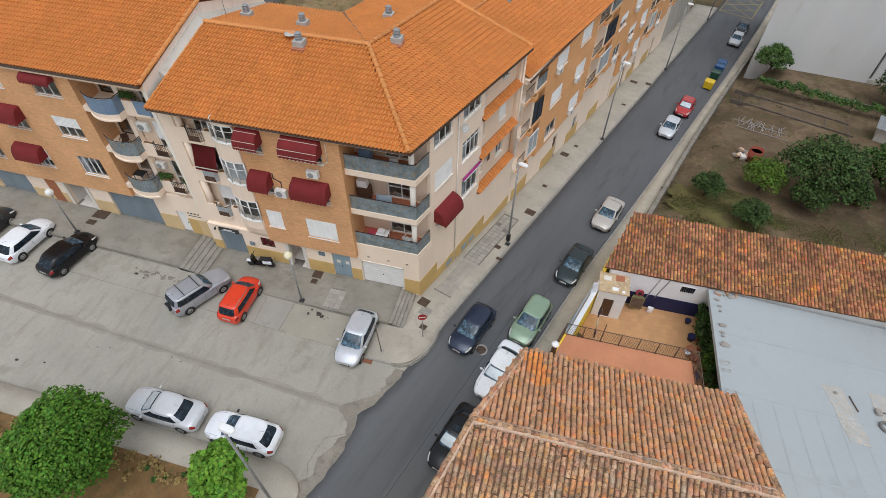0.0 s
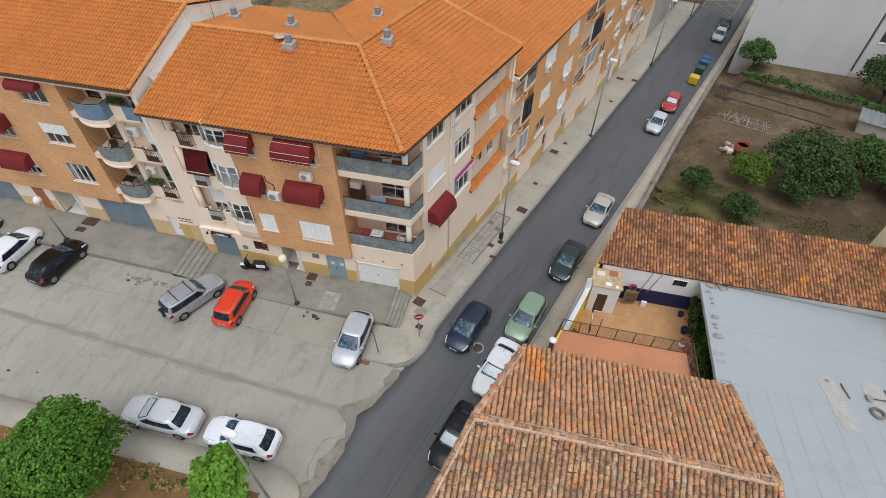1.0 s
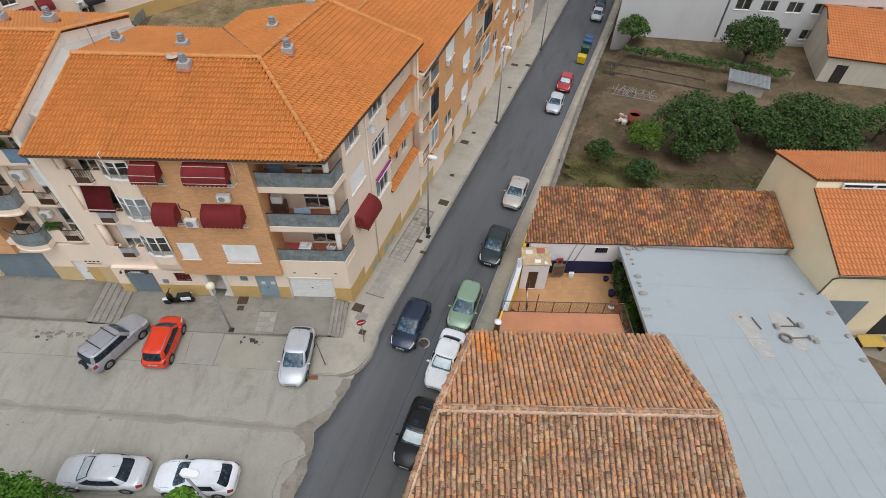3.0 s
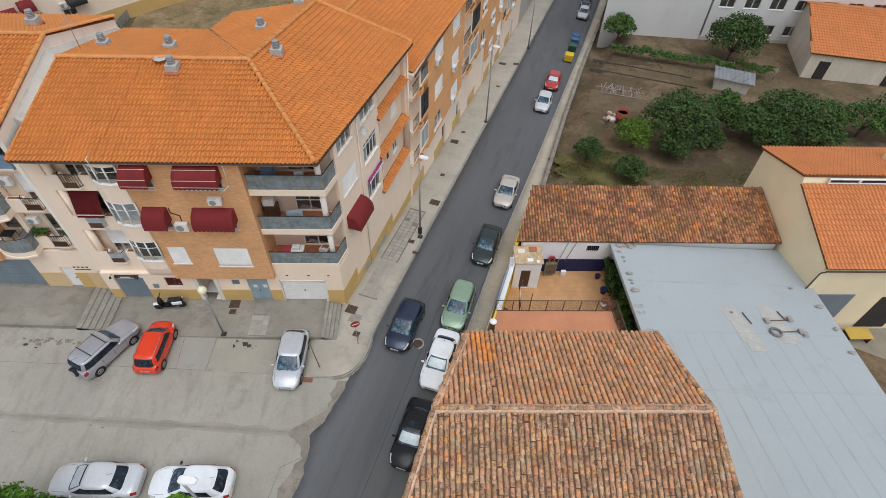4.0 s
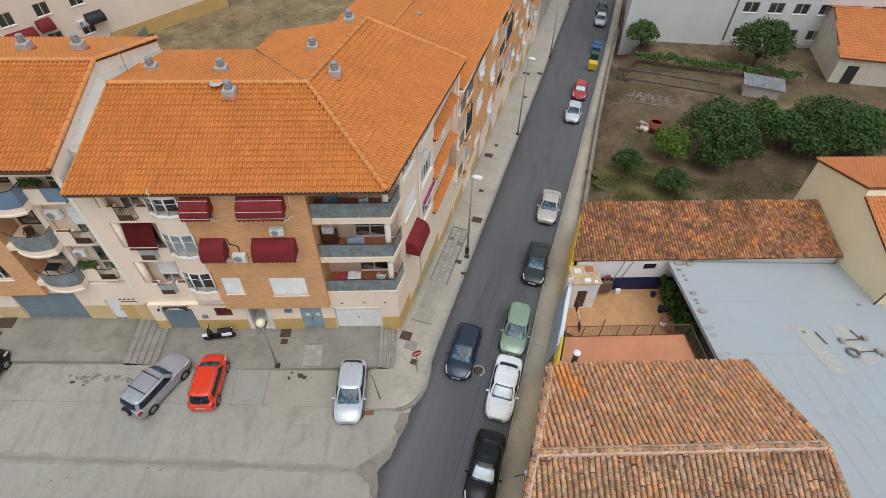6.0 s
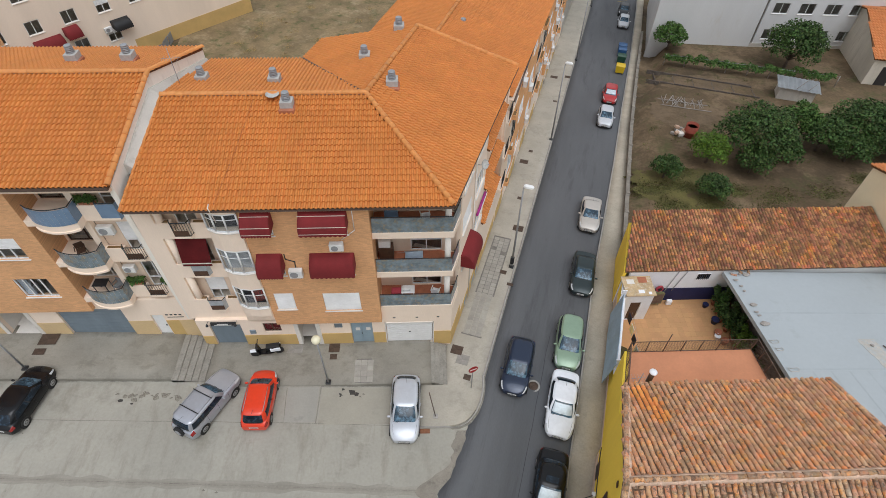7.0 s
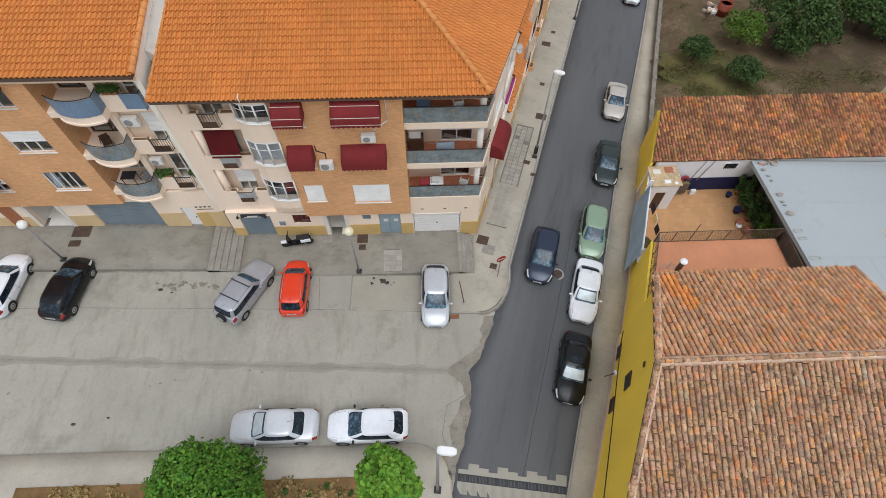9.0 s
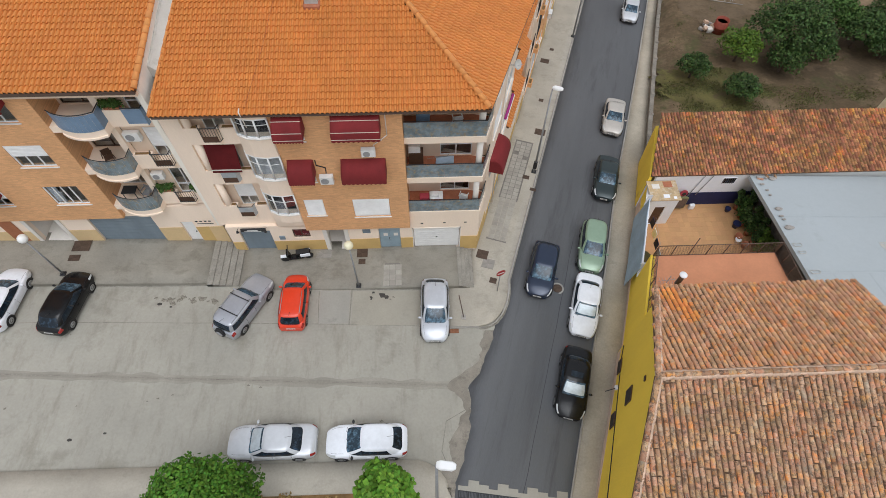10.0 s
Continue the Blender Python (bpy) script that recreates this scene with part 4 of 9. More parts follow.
def table(m, label="white plastic table on the balcony", material=None):
    t = thing("table", label, "table", m)
    part("tabletop", bevelled(boxes((-0.4, 0.4, -0.3, 0.3, 0.68, 0.72)), 0.015, 1), material or PLASTIC, t)
    for sx in (-1, 1):
        for sy in (-1, 1):
            part("leg", tube(bmesh.new(), (0.34 * sx, 0.24 * sy, 0), (0.34 * sx, 0.24 * sy, 0.68), 0.025, seg=6), material or PLASTIC, t)

# ---- corner block: walls and openings ----
C = corner_flats
FLOORS = (4.5, 7.65, 10.8)
part("inner_wall", prism(bmesh.new(), [(-15.3, 2.0), (-2.2, 2.0), (2.0, 12.4), (-8.0, 14.8), (-8.9, 11.9), (-15.3, 11.9)], -3, 13.0), ROOM, C)
# ground floor
holes = [(-4.08, -1.14, 0.5, 2.72), (-6.28, -4.93, 0.5, 2.9), (-7.3, -6.78, 2.3, 2.8), (-9.76, -8.18, 0.5, 3.0), (-11.63, -10.58, 2.1, 3.0), (-14.9, -13.0, 0.6, 2.95)]
walled(C, FRONT, "ground_floor_wall", CREAM_S, -15.6, 0.0, -1.0, 3.35, holes, 0.02)
for a0, a1 in ((-15.6, -14.9), (-13.0, -9.76), (-8.18, -6.28), (-4.93, -4.08), (-1.14, 0.0)):
    part("dado", boxes((a0 + 0.003, a1 - 0.003, -0.01, 0.018, 0.3, 1.75)), OCHRE, C, "ochre painted plinth band")
g = part("garage_door", bevelled(boxes((-4.06, -1.16, 0.1, 0.16, 0.58, 2.71)), 0.006, 1), WHITEDOOR, C, "white sectional garage door")
for k in range(9):
    z = 0.62 + k * 0.232
    part("panel", boxes((-4.04, -1.18, 0.088, 0.098, z, z + 0.218)), WHITEDOOR, g)
part("handle", boxes((-2.66, -2.56, 0.06, 0.088, 1.62, 1.7)), IRON, g)
part("surround", boxes((-4.14, -4.081, -0.02, 0.1, 0.5, 2.8), (-1.139, -1.08, -0.02, 0.1, 0.5, 2.8), (-4.14, -1.08, -0.02, 0.1, 2.725, 2.8)), PALEWHITE, g)
d = part("double_door", boxes((-6.26, -5.61, 0.1, 0.16, 0.58, 2.88), (-5.6, -4.95, 0.1, 0.16, 0.58, 2.88)), BLUEDOOR, C, "pale blue steel meter-room doors")
for a in (-6.15, -5.5):
    part("notice", boxes((a + 0.15, a + 0.42, 0.092, 0.099, 1.9, 2.2)), PALEWHITE, d)
part("handle", boxes((-5.66, -5.63, 0.07, 0.099, 1.5, 1.7)), IRON, d)
part("vent_grille", boxes(*[(-7.28, -6.8, 0.05, 0.12, 2.32 + 0.06 * k, 2.36 + 0.06 * k) for k in range(8)], (-7.28, -6.8, 0.13, 0.15, 2.3, 2.8)), GREYDOOR, C)
# entrance recess
e = part("entrance", boxes((-9.9, -9.762, 0.27, 1.7, 0.5, 3.1), (-8.178, -8.04, 0.27, 1.7, 0.5, 3.1), (-9.9, -8.04, 0.27, 1.7, 3.002, 3.12), (-9.9, -8.04, 0.02, 1.7, 0.45, 0.63)), PALEWHITE, C)
part("door_leaf", boxes((-9.1, -8.25, 1.55, 1.6, 0.64, 2.8)), BROWNWOOD, e, "dark wooden entrance door")
part("side_wall", boxes((-9.9, -8.04, 1.66, 1.7, 0.64, 3.0)), CREAM, e)
part("column", boxes((-9.76, -9.5, -0.04, 0.3, 0.6, 3.0), (-8.44, -8.18, -0.04, 0.3, 0.6, 3.0)), PALEWHITE, C)
window(C, FRONT, -11.63, -10.58, 2.1, 3.0, 0.02, 2, sill=False, label="small dark window with a reddish frame", frame=BROWNWOOD)
part("blind", boxes((-11.56, -10.65, 0.14, 0.16, 2.17, 2.93)), MAROON, C, "maroon blind behind the small window")
g = part("garage_door", bevelled(boxes((-14.88, -13.02, 0.14, 0.2, 0.66, 2.93)), 0.006, 1), GREYDOOR, C, "grey-blue steel shop shutter")
for k in range(20):
    part("slat", boxes((-14.86, -13.04, 0.125, 0.138, 0.7 + 0.11 * k, 0.79 + 0.11 * k)), GREYDOOR, g)
sign = thing("shop_sign", "small dark shop sign with lettering too small to read", "sign", pose(-13.95, 0.02, 3.05))
part("board", bevelled(boxes((-0.75, 0.75, -0.12, -0.01, -0.04, 0.22)), 0.02), IRON, sign)
part("lettering", boxes((-0.35, 0.3, -0.132, -0.124, 0.08, 0.16), (-0.55, 0.5, -0.132, -0.124, 0.0, 0.05)), PLASTIC, sign)
for a in (-0.85, 0.85):
    part("lamp_arm", tube(tube(bmesh.new(), (a, 0, 0.3), (a, -0.3, 0.38), 0.015, seg=5), (a, -0.3, 0.38), (a, -0.34, 0.24), 0.05, 0.09, seg=8), IRON, sign)
solo("meter_box", bevelled(boxes((-12.55, -12.2, -0.06, 0.015, 2.0, 2.35)), 0.01, 1), GREYDOOR, "small dark wall box beside the shop", "meter box")

# brick face, 30 cm proud of the ground floor
BX0, BX1, BY = -10.6, -4.25, -0.3
wins = [(-10.2, -9.1, 4.85, 6.36, 1.0, 1), (-7.44, -5.34, 4.6, 6.28, 0.93, 3), (-10.2, -9.1, 7.95, 9.5, 0.6, 2), (-7.45, -5.4, 7.95, 9.5, 0.6, 3), (-10.2, -9.1, 11.1, 12.6, 0.4, 2), (-7.45, -5.4, 11.1, 12.6, 0.4, 3)]
walled(C, FRONT, "brick_wall", BRICK, BX0, BX1, 3.35, 13.0, [w[:4] for w in wins], BY, 0.3)
part("brick_soffit", boxes((BX0, BX1, BY, 0.018, 3.3, 3.349)), BRICK, C)
for w in wins:
    window(C, FRONT, *w[:4], BY, w[5], w[4])
part("brick_return", boxes((BX1 - 0.25, BX1 - 0.001, 0.001, 1.6, 3.36, 13.0)), BRICK, C)

for a0, a1, z, tr in ((-10.35, -9.0, 9.75, 0), (-7.6, -5.25, 9.72, 0), (-10.4, -8.95, 12.85, 3), (-7.65, -5.3, 12.83, 3)):
    awning(FRONT, a0, a1, z, BY, 0.8, 1.15 if tr else 1.25, tr, "maroon canvas awning with pale piping on the brick front" if tr else "maroon hooped canvas awning on the brick front", round_=not tr)
ac_unit(FRONT, -6.42, 10.15, BY, 0.72, 0.5)
ac_unit(FRONT, -8.85, 8.05, BY, 0.72, 0.6)
cable = part("cable", tube(tube(tube(bmesh.new(), (-8.5, BY - 0.02, 8.5), (-8.45, BY - 0.03, 9.1), 0.03, seg=5), (-8.45, BY - 0.03, 9.1), (-8.9, BY - 0.02, 9.3), 0.03, seg=5), (-8.9, BY - 0.02, 9.3), (-8.9, BY - 0.02, 9.7), 0.03, seg=5), IRON, C)
part("cable", tube(tube(bmesh.new(), (-5.05, BY - 0.02, 12.9), (-5.05, BY - 0.03, 11.4), 0.025, seg=5), (-5.05, BY - 0.03, 11.4), (-5.8, BY - 0.02, 10.7), 0.025, seg=5), PALEWHITE, C)

# corner loggias
LX0 = BX1
for i, z in enumerate(FLOORS):
    s = part("balcony_slab", prism(bmesh.new(), [(LX0, 0.0), (-0.02, 0.0), (0.45, 1.43), (-2.0, 2.2), (LX0, 2.2)], z - 0.42, z), CREAM_S, C)
    part("balcony_floor", prism(bmesh.new(), [(LX0 + 0.02, 0.1), (-0.12, 0.1), (0.28, 1.4), (-2.0, 1.9), (LX0 + 0.02, 1.9)], z + 0.002, z + 0.015), TERRACOTTA, s)
    panel_rail(C, FRONT, [(LX0 + 0.02, 0.05), (-2.15, 0.05), (-0.06, 0.05), (0.4, 1.4)], z - 0.12, z + 1.08, FROST, "blue-grey panel balcony railing with rust stains and painted-in reflections")
    bm = wall_holes(bmesh.new(), LX0, 0.45, z, min(z + 2.73, 12.84), [(-2.35, -0.55, z + 0.05, z + 2.15), (-3.9, -3.2, z + 1.2, z + 2.0)], 1.6, 0.15)
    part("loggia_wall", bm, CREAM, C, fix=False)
    window(C, FRONT, -2.35, -0.55, z + 0.05, z + 2.15, 1.6, 2, 0.3 + 0.15 * i, sill=False, mid=0.4)
    window(C, FRONT, -3.9, -3.2, z + 1.2, z + 2.0, 1.6, 1, sill=False)
    c = part("pillar", lathe(bmesh.new(), [(0.17, 0.0), (0.17, min(2.73, 12.84 - z))], 16, (-0.3, 0.3, z)), PALEWHITE, C)
part("loggia_ceiling", prism(bmesh.new(), [(LX0, 0.0), (-0.02, 0.0), (0.45, 1.43), (-2.0, 2.2), (LX0, 2.2)], 12.85, 13.02), CREAM_S, C)
walled(C, FRONT, "apron_wall", CREAM_S, LX0, 0.0, 3.35, FLOORS[0] - 0.421, (), 0.02)
bm = bmesh.new()
for a in (-3.6, -2.2, -0.9):
    box(bm, a, a + 0.16, 0.005, 0.03, 3.25, 3.33)
part("vent", bm, IRON, C)
# loggia belongings
chair(pose(-0.95, 0.75, FLOORS[0] + 0.016, 0, 0, 160))
table(pose(-2.6, 0.7, FLOORS[0] + 0.016), "cluttered white table on the balcony")
b = solo("laundry_basket", bevelled(boxes((-3.6, -3.0, 0.5, 0.95, FLOORS[0] + 0.016, FLOORS[0] + 0.65)), 0.06), PINK, "red laundry bag on the balcony floor", "basket")
b = solo("white_box", bevelled(boxes((-2.9, -2.45, 0.5, 0.85, FLOORS[0] + 0.737, FLOORS[0] + 0.95)), 0.02), PLASTIC, "white plastic box on the balcony table", "box")
r = thing("drying_rack", "folding clothes rack with pale blue washing", "clothes rack", pose(-2.4, 0.65, FLOORS[1] + 0.016))
part("frame", tube(tube(tube(bmesh.new(), (-0.6, -0.25, 0), (0.5, 0.25, 0.9), 0.012, seg=5), (-0.6, 0.25, 0), (0.5, -0.25, 0.9), 0.012, seg=5), (-0.7, 0, 0.88), (0.7, 0, 0.92), 0.012, seg=5), GREY, r)
bm = bmesh.new()
quad(bm, (-0.2, -0.32, 1.25), (0.75, -0.28, 1.35), (0.6, 0.1, 0.95), (-0.3, 0.1, 0.9))
quad(bm, (-0.2, -0.32, 1.25), (0.75, -0.28, 1.35), (0.75, -0.36, 0.8), (-0.25, -0.36, 0.75))
bmesh.ops.solidify(bm, geom=bm.faces[:], thickness=0.01)
part("sheet", bm, LINEN, r)
b = solo("cupboard", bevelled(boxes((-4.1, -3.3, 0.9, 1.4, FLOORS[1] + 0.016, FLOORS[1] + 1.0)), 0.02), BROWNWOOD, "low brown cupboard on the balcony", "cupboard")
b = solo("white_cabinet", bevelled(boxes((-4.1, -3.45, 0.95, 1.35, FLOORS[1] + 1.003, FLOORS[1] + 1.5)), 0.02), PLASTIC, "white boiler cabinet standing on a cupboard", "cabinet")
b = solo("storage_box", bevelled(boxes((-3.6, -2.9, 0.7, 1.2, FLOORS[2] + 0.016, FLOORS[2] + 0.9)), 0.03), BLUEP, "blue storage box on the top balcony", "box")
chair(pose(-1.5, 0.8, FLOORS[2] + 0.016, 0, 0, 190))

# cream bay with loggias
LO1 = -12.45
PALEPANEL = mat("pale_grey_balcony_panel", (0.4, 0.43, 0.45), 0.3, var=0.15, scale=2)
walled(C, FRONT, "party_pier", CREAM_S, -15.98, -15.05, 3.35, 13.0, (), 0.26)
for i, z in enumerate(FLOORS):
    sl = part("balcony_slab", boxes((-15.05, LO1, 0.26, 1.7, z - 0.4, z)), CREAM_S, C)
    for p_, q_ in ((-15.05, -14.3), (-13.3, LO1)):
        pp = part("parapet", boxes((p_, q_, 0.26, 0.55, z, z + 0.72)), CREAM_S, C)
        part("planter_hollow", boxes((p_ + 0.12, q_ - 0.12, 0.32, 0.5, z + 0.721, z + 0.73)), BROWNSOIL, pp)
    part("pillar", lathe(bmesh.new(), [(0.2, 0), (0.2, min(2.74, 12.79 - z))], 14, (-14.85, 0.47, z)), CREAM_S, C)
    wz = [(-14.3, -13.2, z + 0.02, z + 2.15)]
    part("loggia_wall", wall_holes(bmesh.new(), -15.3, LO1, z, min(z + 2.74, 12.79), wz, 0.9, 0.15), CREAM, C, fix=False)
    window(C, FRONT, *wz[0], 0.9, 2, (0.62, 0.0, 0.25)[i], sill=False)
    part("balcony_shelf", prism(bmesh.new(), [(-14.3, 0.26), (-14.2, 0.0), (-13.4, 0.0), (-13.3, 0.26)], z - 0.12, z - 0.001), CREAM_S, C)
    (bar_rail(C, FRONT, [(-14.32, 0.29), (-14.2, 0.03), (-13.4, 0.03), (-13.28, 0.29)], z, z + 0.95) if i == 2 else panel_rail(C, FRONT, [(-14.32, 0.29), (-14.2, 0.03), (-13.4, 0.03), (-13.28, 0.29)], z, z + 0.9, PALEPANEL))
for i in (0, 1, 2):
    part("kick_panel", boxes((-14.18, -13.42, 0.003, 0.018, FLOORS[i] + 0.03, FLOORS[i] + 0.42)), BROWNWOOD, C)
part("loggia_head", boxes((-15.05, LO1, 0.26, 1.7, 12.8, 13.02)), CREAM_S, C)
walled(C, FRONT, "apron_wall", CREAM_S, -15.05, LO1, 3.35, FLOORS[0] - 0.401, (), 0.26)
part("ledge", boxes((-15.6, LO1, 0.02, 0.6, 3.351, 3.4)), CREAM_S, C)
sh = thing("awning", "drop-arm maroon awning shading a loggia", "awning", FRONT, group="maroon awnings")
bm = bmesh.new()
quad(bm, (-14.6, 0.5, 10.2), (-13.0, 0.5, 10.2), (-12.95, -0.05, 8.8), (-14.5, -0.05, 8.8))
quad(bm, (-14.5, -0.05, 8.8), (-12.95, -0.05, 8.8), (-12.95, -0.07, 8.6), (-14.5, -0.07, 8.6))
bmesh.ops.solidify(bm, geom=bm.faces[:], thickness=0.012)
part("canopy", bm, MAROON, sh)
part("front_bar", boxes((-14.52, -12.93, -0.09, -0.05, 8.78, 8.83)), PIPING, sh)
part("roller", tube(bmesh.new(), (-14.65, 0.52, 10.25), (-12.95, 0.52, 10.25), 0.07), PLASTIC, sh)

# glazed bays: five-sided
BAY = [(-12.45, 0.1), (-12.3, -0.2), (-11.8, -0.46), (-11.2, -0.54), (-10.6, -0.46), (-10.59, -0.301), (-10.59, 0.3), (-12.45, 0.3)]
spans = [(4.5, FLOORS[0] + 0.75), (FLOORS[0] + 2.55, FLOORS[1] + 0.75), (FLOORS[1] + 2.55, FLOORS[2] + 0.75), (12.82, 13.0)]
for z0, z1 in spans:
    part("bay_apron", prism(bmesh.new(), BAY, z0, z1), CREAM_S, C)
part("bay_foot", loft(bmesh.new(), [[(x, y if y > 0 else y * 0.15, 3.36) for x, y in BAY], [(x, y if y > 0 else y * 0.7, 3.9) for x, y in BAY], [(x, y, 4.499) for x, y in BAY]]), CREAM_S, C, "rounded foot of the bay tapering back to the wall")
for i, z in enumerate(FLOORS):
    z0, z1 = z + 0.75, (z + 2.55 if i < 2 else 12.82)
    face = BAY[:6]
    band = [(a, y - 0.005) for a, y in face] + [(a, y + 0.085) for a, y in face[::-1]]
    w_ = part("bay_window", prism(bmesh.new(), band, z0, z0 + 0.08), ALU, C, "white-framed curved bay window")
    part("top_rail", prism(bmesh.new(), band, z1 - 0.08, z1), ALU, w_)
    for k, ((a, y), (b, w)) in enumerate(zip(face, face[1:])):
        part("mullion", tube(bmesh.new(), (a, y + 0.04, z0 + 0.081), (a, y + 0.04, z1 - 0.081), 0.05, seg=4), ALU, w_)
        if k < 4:
            part("transom", tube(bmesh.new(), (a, y + 0.04, z0 + (z1 - z0) * 0.66), (b, w + 0.04, z0 + (z1 - z0) * 0.66), 0.02, seg=4), ALU, w_)
    for (a, y), (b, w) in zip(face, face[1:]):
        bm = bmesh.new()
        prism(bm, [(a, y + 0.04), (b, w + 0.04), (b, w + 0.052), (a, y + 0.052)], z0 + 0.05, z1 - 0.05)
        pane = part("pane", bm, GLASS, w_)
        pane.visible_shadow = False
    part("bay_sill", prism(bmesh.new(), [(a, y - 0.05 if k < 5 else y) for k, (a, y) in enumerate(BAY)], z0 - 0.05, z0 - 0.001), PALEWHITE, C)
    part("bay_curtain", boxes((-12.2, -10.75, -0.05, -0.03, z0, z1)), (DARK, CURTAIN, DARK)[i], w_)
part("bay_side", boxes((-12.45, -12.3, 0.301, 1.7, 3.35, 13.0)), CREAM_S, C)

# street front
S = SIDE
holesS = [(1.9, 3.85, 11.78, 12.9), (1.95, 3.95, 8.6, 10.0), (2.1, 4.2, 5.3, 6.6), (5.1, 7.3, 11.75, 12.9), (5.15, 7.3, 8.55, 10.15), (5.25, 7.35, 5.25, 6.9)]
walled(C, S, "street_wall", CREAM_S, 1.5, 7.7, FLOORS[0] - 0.42, 13.0, holesS, 0.0)
walled(C, S, "street_base_wall", CREAM_S, 0.02, 13.3, -3.5, FLOORS[0] - 0.421, (), 0.0)
for q_ in ((0.0, 2.2, -0.6, 1.7), (2.203, 9.0, -1.9, 0.75), (9.003, 13.3, -2.4, -0.4)):
    framed(part("dado", boxes((q_[0], q_[1], -0.028, -0.002, q_[2], q_[3])), OCHRE, C, "ochre painted plinth band stepping downhill"), S)
for a in (3.4, 5.6, 6.7):
    framed(part("cellar_vent", boxes((a, a + 0.75, -0.04, -0.03, land(1 + a * 0.3, a) + 0.35, land(1 + a * 0.3, a) + 0.85)), BLUEDOOR, C), S)
for h, li, shv in zip(holesS, (3, 1, 3, 3, 4, 3), (0.0, 1.0, 0.5, 0.0, 0.0, 0.0)):
    window(C, S, *h, 0.0, li, shv, curtain=0.35 if not shv else 0, mid=0.78 if h[0] == 5.15 else 0)
awning(S, 1.85, 4.15, 7.0, 0.0, 0.85, 1.3, 0, "maroon hooped canvas awning on the street front")
sm = thing("awning", "rolled-up magenta and white awning on the street front", "awning", S)
part("canopy", tube(bmesh.new(), (5.2, -0.14, 7.2), (7.45, -0.14, 7.2), 0.085, seg=12), mat("magenta_canvas", (0.36, 0.03, 0.22), 0.8), sm)
part("front_bar", boxes((5.15, 7.5, -0.27, -0.23, 7.11, 7.17)), PLASTIC, sm)
for a in (5.22, 7.4):
    part("bracket", boxes((a, a + 0.03, -0.24, -0.004, 7.15, 7.19)), PLASTIC, sm)
# recessed end with tiled skirts
holesR = []
for z in FLOORS:
    holesR += [(8.0, 8.5, z + 0.9, z + 2.0), (10.6, 11.6, z + 0.8, z + 2.0)]
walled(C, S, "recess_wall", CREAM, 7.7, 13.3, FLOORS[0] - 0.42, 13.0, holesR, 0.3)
for k, h in enumerate(holesR):
    window(C, S, *h, 0.3, 1 if k % 2 == 0 else 2, (0, 0, 0, 0.9, 0.5, 0)[k])
framed(part("recess_side", boxes((7.701, 7.9, 0.251, 0.8, FLOORS[0] - 0.4, 13.0)), CREAM_S, C), S)
for k, z in enumerate(FLOORS):
    f = S @ Vector((7.5, -0.2, z - 0.3)), S @ Vector((12.7, -0.2, z - 0.34)), S @ Vector((12.7, 0.3, z - 0.02)), S @ Vector((7.5, 0.3, z + 0.02))
    tiled(C, f, TILEBED, ORANGE, w=0.28, l=0.36, seed=20 + k, flip=True, thick=0.1, name="skirt_roof")
framed(part("column", lathe(bmesh.new(), [(0.22, FLOORS[0] - 0.42), (0.22, 13.0)], 14, (12.9, 0.0, 0)), CREAM_S, C), S)
dish(S, 4.5, -0.05, 11.75, 0.28)
framed(part("downpipe", tube(bmesh.new(), (4.5, -0.06, -0.5), (4.5, -0.06, 13.0), 0.045, seg=8), PALEWHITE, C), S)
cloth = solo("hung_cloth", boxes((9.0, 9.3, 0.1, 0.13, 6.1, 6.8)), BROWNWOOD, "dark towel hung out to dry", "towel", S)
# fascia and gutters
part("gutter", boxes((-15.65, -0.08, -0.68, -0.58, 13.1, 13.22)), GUTTER, C)
along_eave = Vector((-RUN.y, RUN.x, 0))
part("gutter", loft(bmesh.new(), [[tuple(p - along_eave * o + Vector((0, 0, z))) for o, z in ((-0.04, -0.16), (0.06, -0.16), (0.06, 0.0), (-0.04, 0.0))] for p in (ER, EB)]), GUTTER, C)
part("eave_soffit", boxes((-15.6, -0.15, -0.58, 0.02, 13.0, 13.06)), CREAM, C)
part("eave_soffit", loft(bmesh.new(), [[tuple(p + along_eave * o + Vector((0, 0, z))) for o, z in ((0.05, -0.22), (0.8, -0.22), (0.8, -0.16), (0.05, -0.16))] for p in (ER + RUN * 0.6, EB)]), CREAM, C)
# gable towards the lower house
gb = part("gable_wall", bmesh.new(), CREAM, C)
me = data_mesh("gable_wall", [tuple(v) for v in (EB + Vector((-0.4, -0.1, -6)), EB + Vector((-0.4, -0.1, -0.15)), RIDGE_B + Vector((0, -0.1, -0.18)), WING_W + Vector((0.3, -0.1, -0.15)), WING_W + Vector((0.3, -0.1, -13)))], [(0, 1, 2, 3, 4)], CREAM)
gb.data = me
for p in ((-9.75, 8.3, 14.42), (-13.9, 8.75, 14.28), (-8.5, 5.2, 14.87), (-3.15, 7.25, 14.8), (-4.9, 10.9, 14.35), (-2.9, 13.8, 14.7)):
    chimney(p[0], p[1], p[2])
dd = thing("satellite_dish", "round grey satellite dish lying on the roof ridge", "satellite dish", pose(-9.3, 5.75, 15.2))
part("reflector", lathe(bmesh.new(), [(0.03, 0.1), (0.25, 0.13), (0.36, 0.2), (0.36, 0.22), (0.2, 0.16), (0.03, 0.13)], 16), DISH, dd)
part("mast", tube(bmesh.new(), (0, 0.1, -0.1), (0, 0, 0.12), 0.03, seg=6), GREY, dd)
antenna(-14.8, 7.8, 14.5, 2.4)
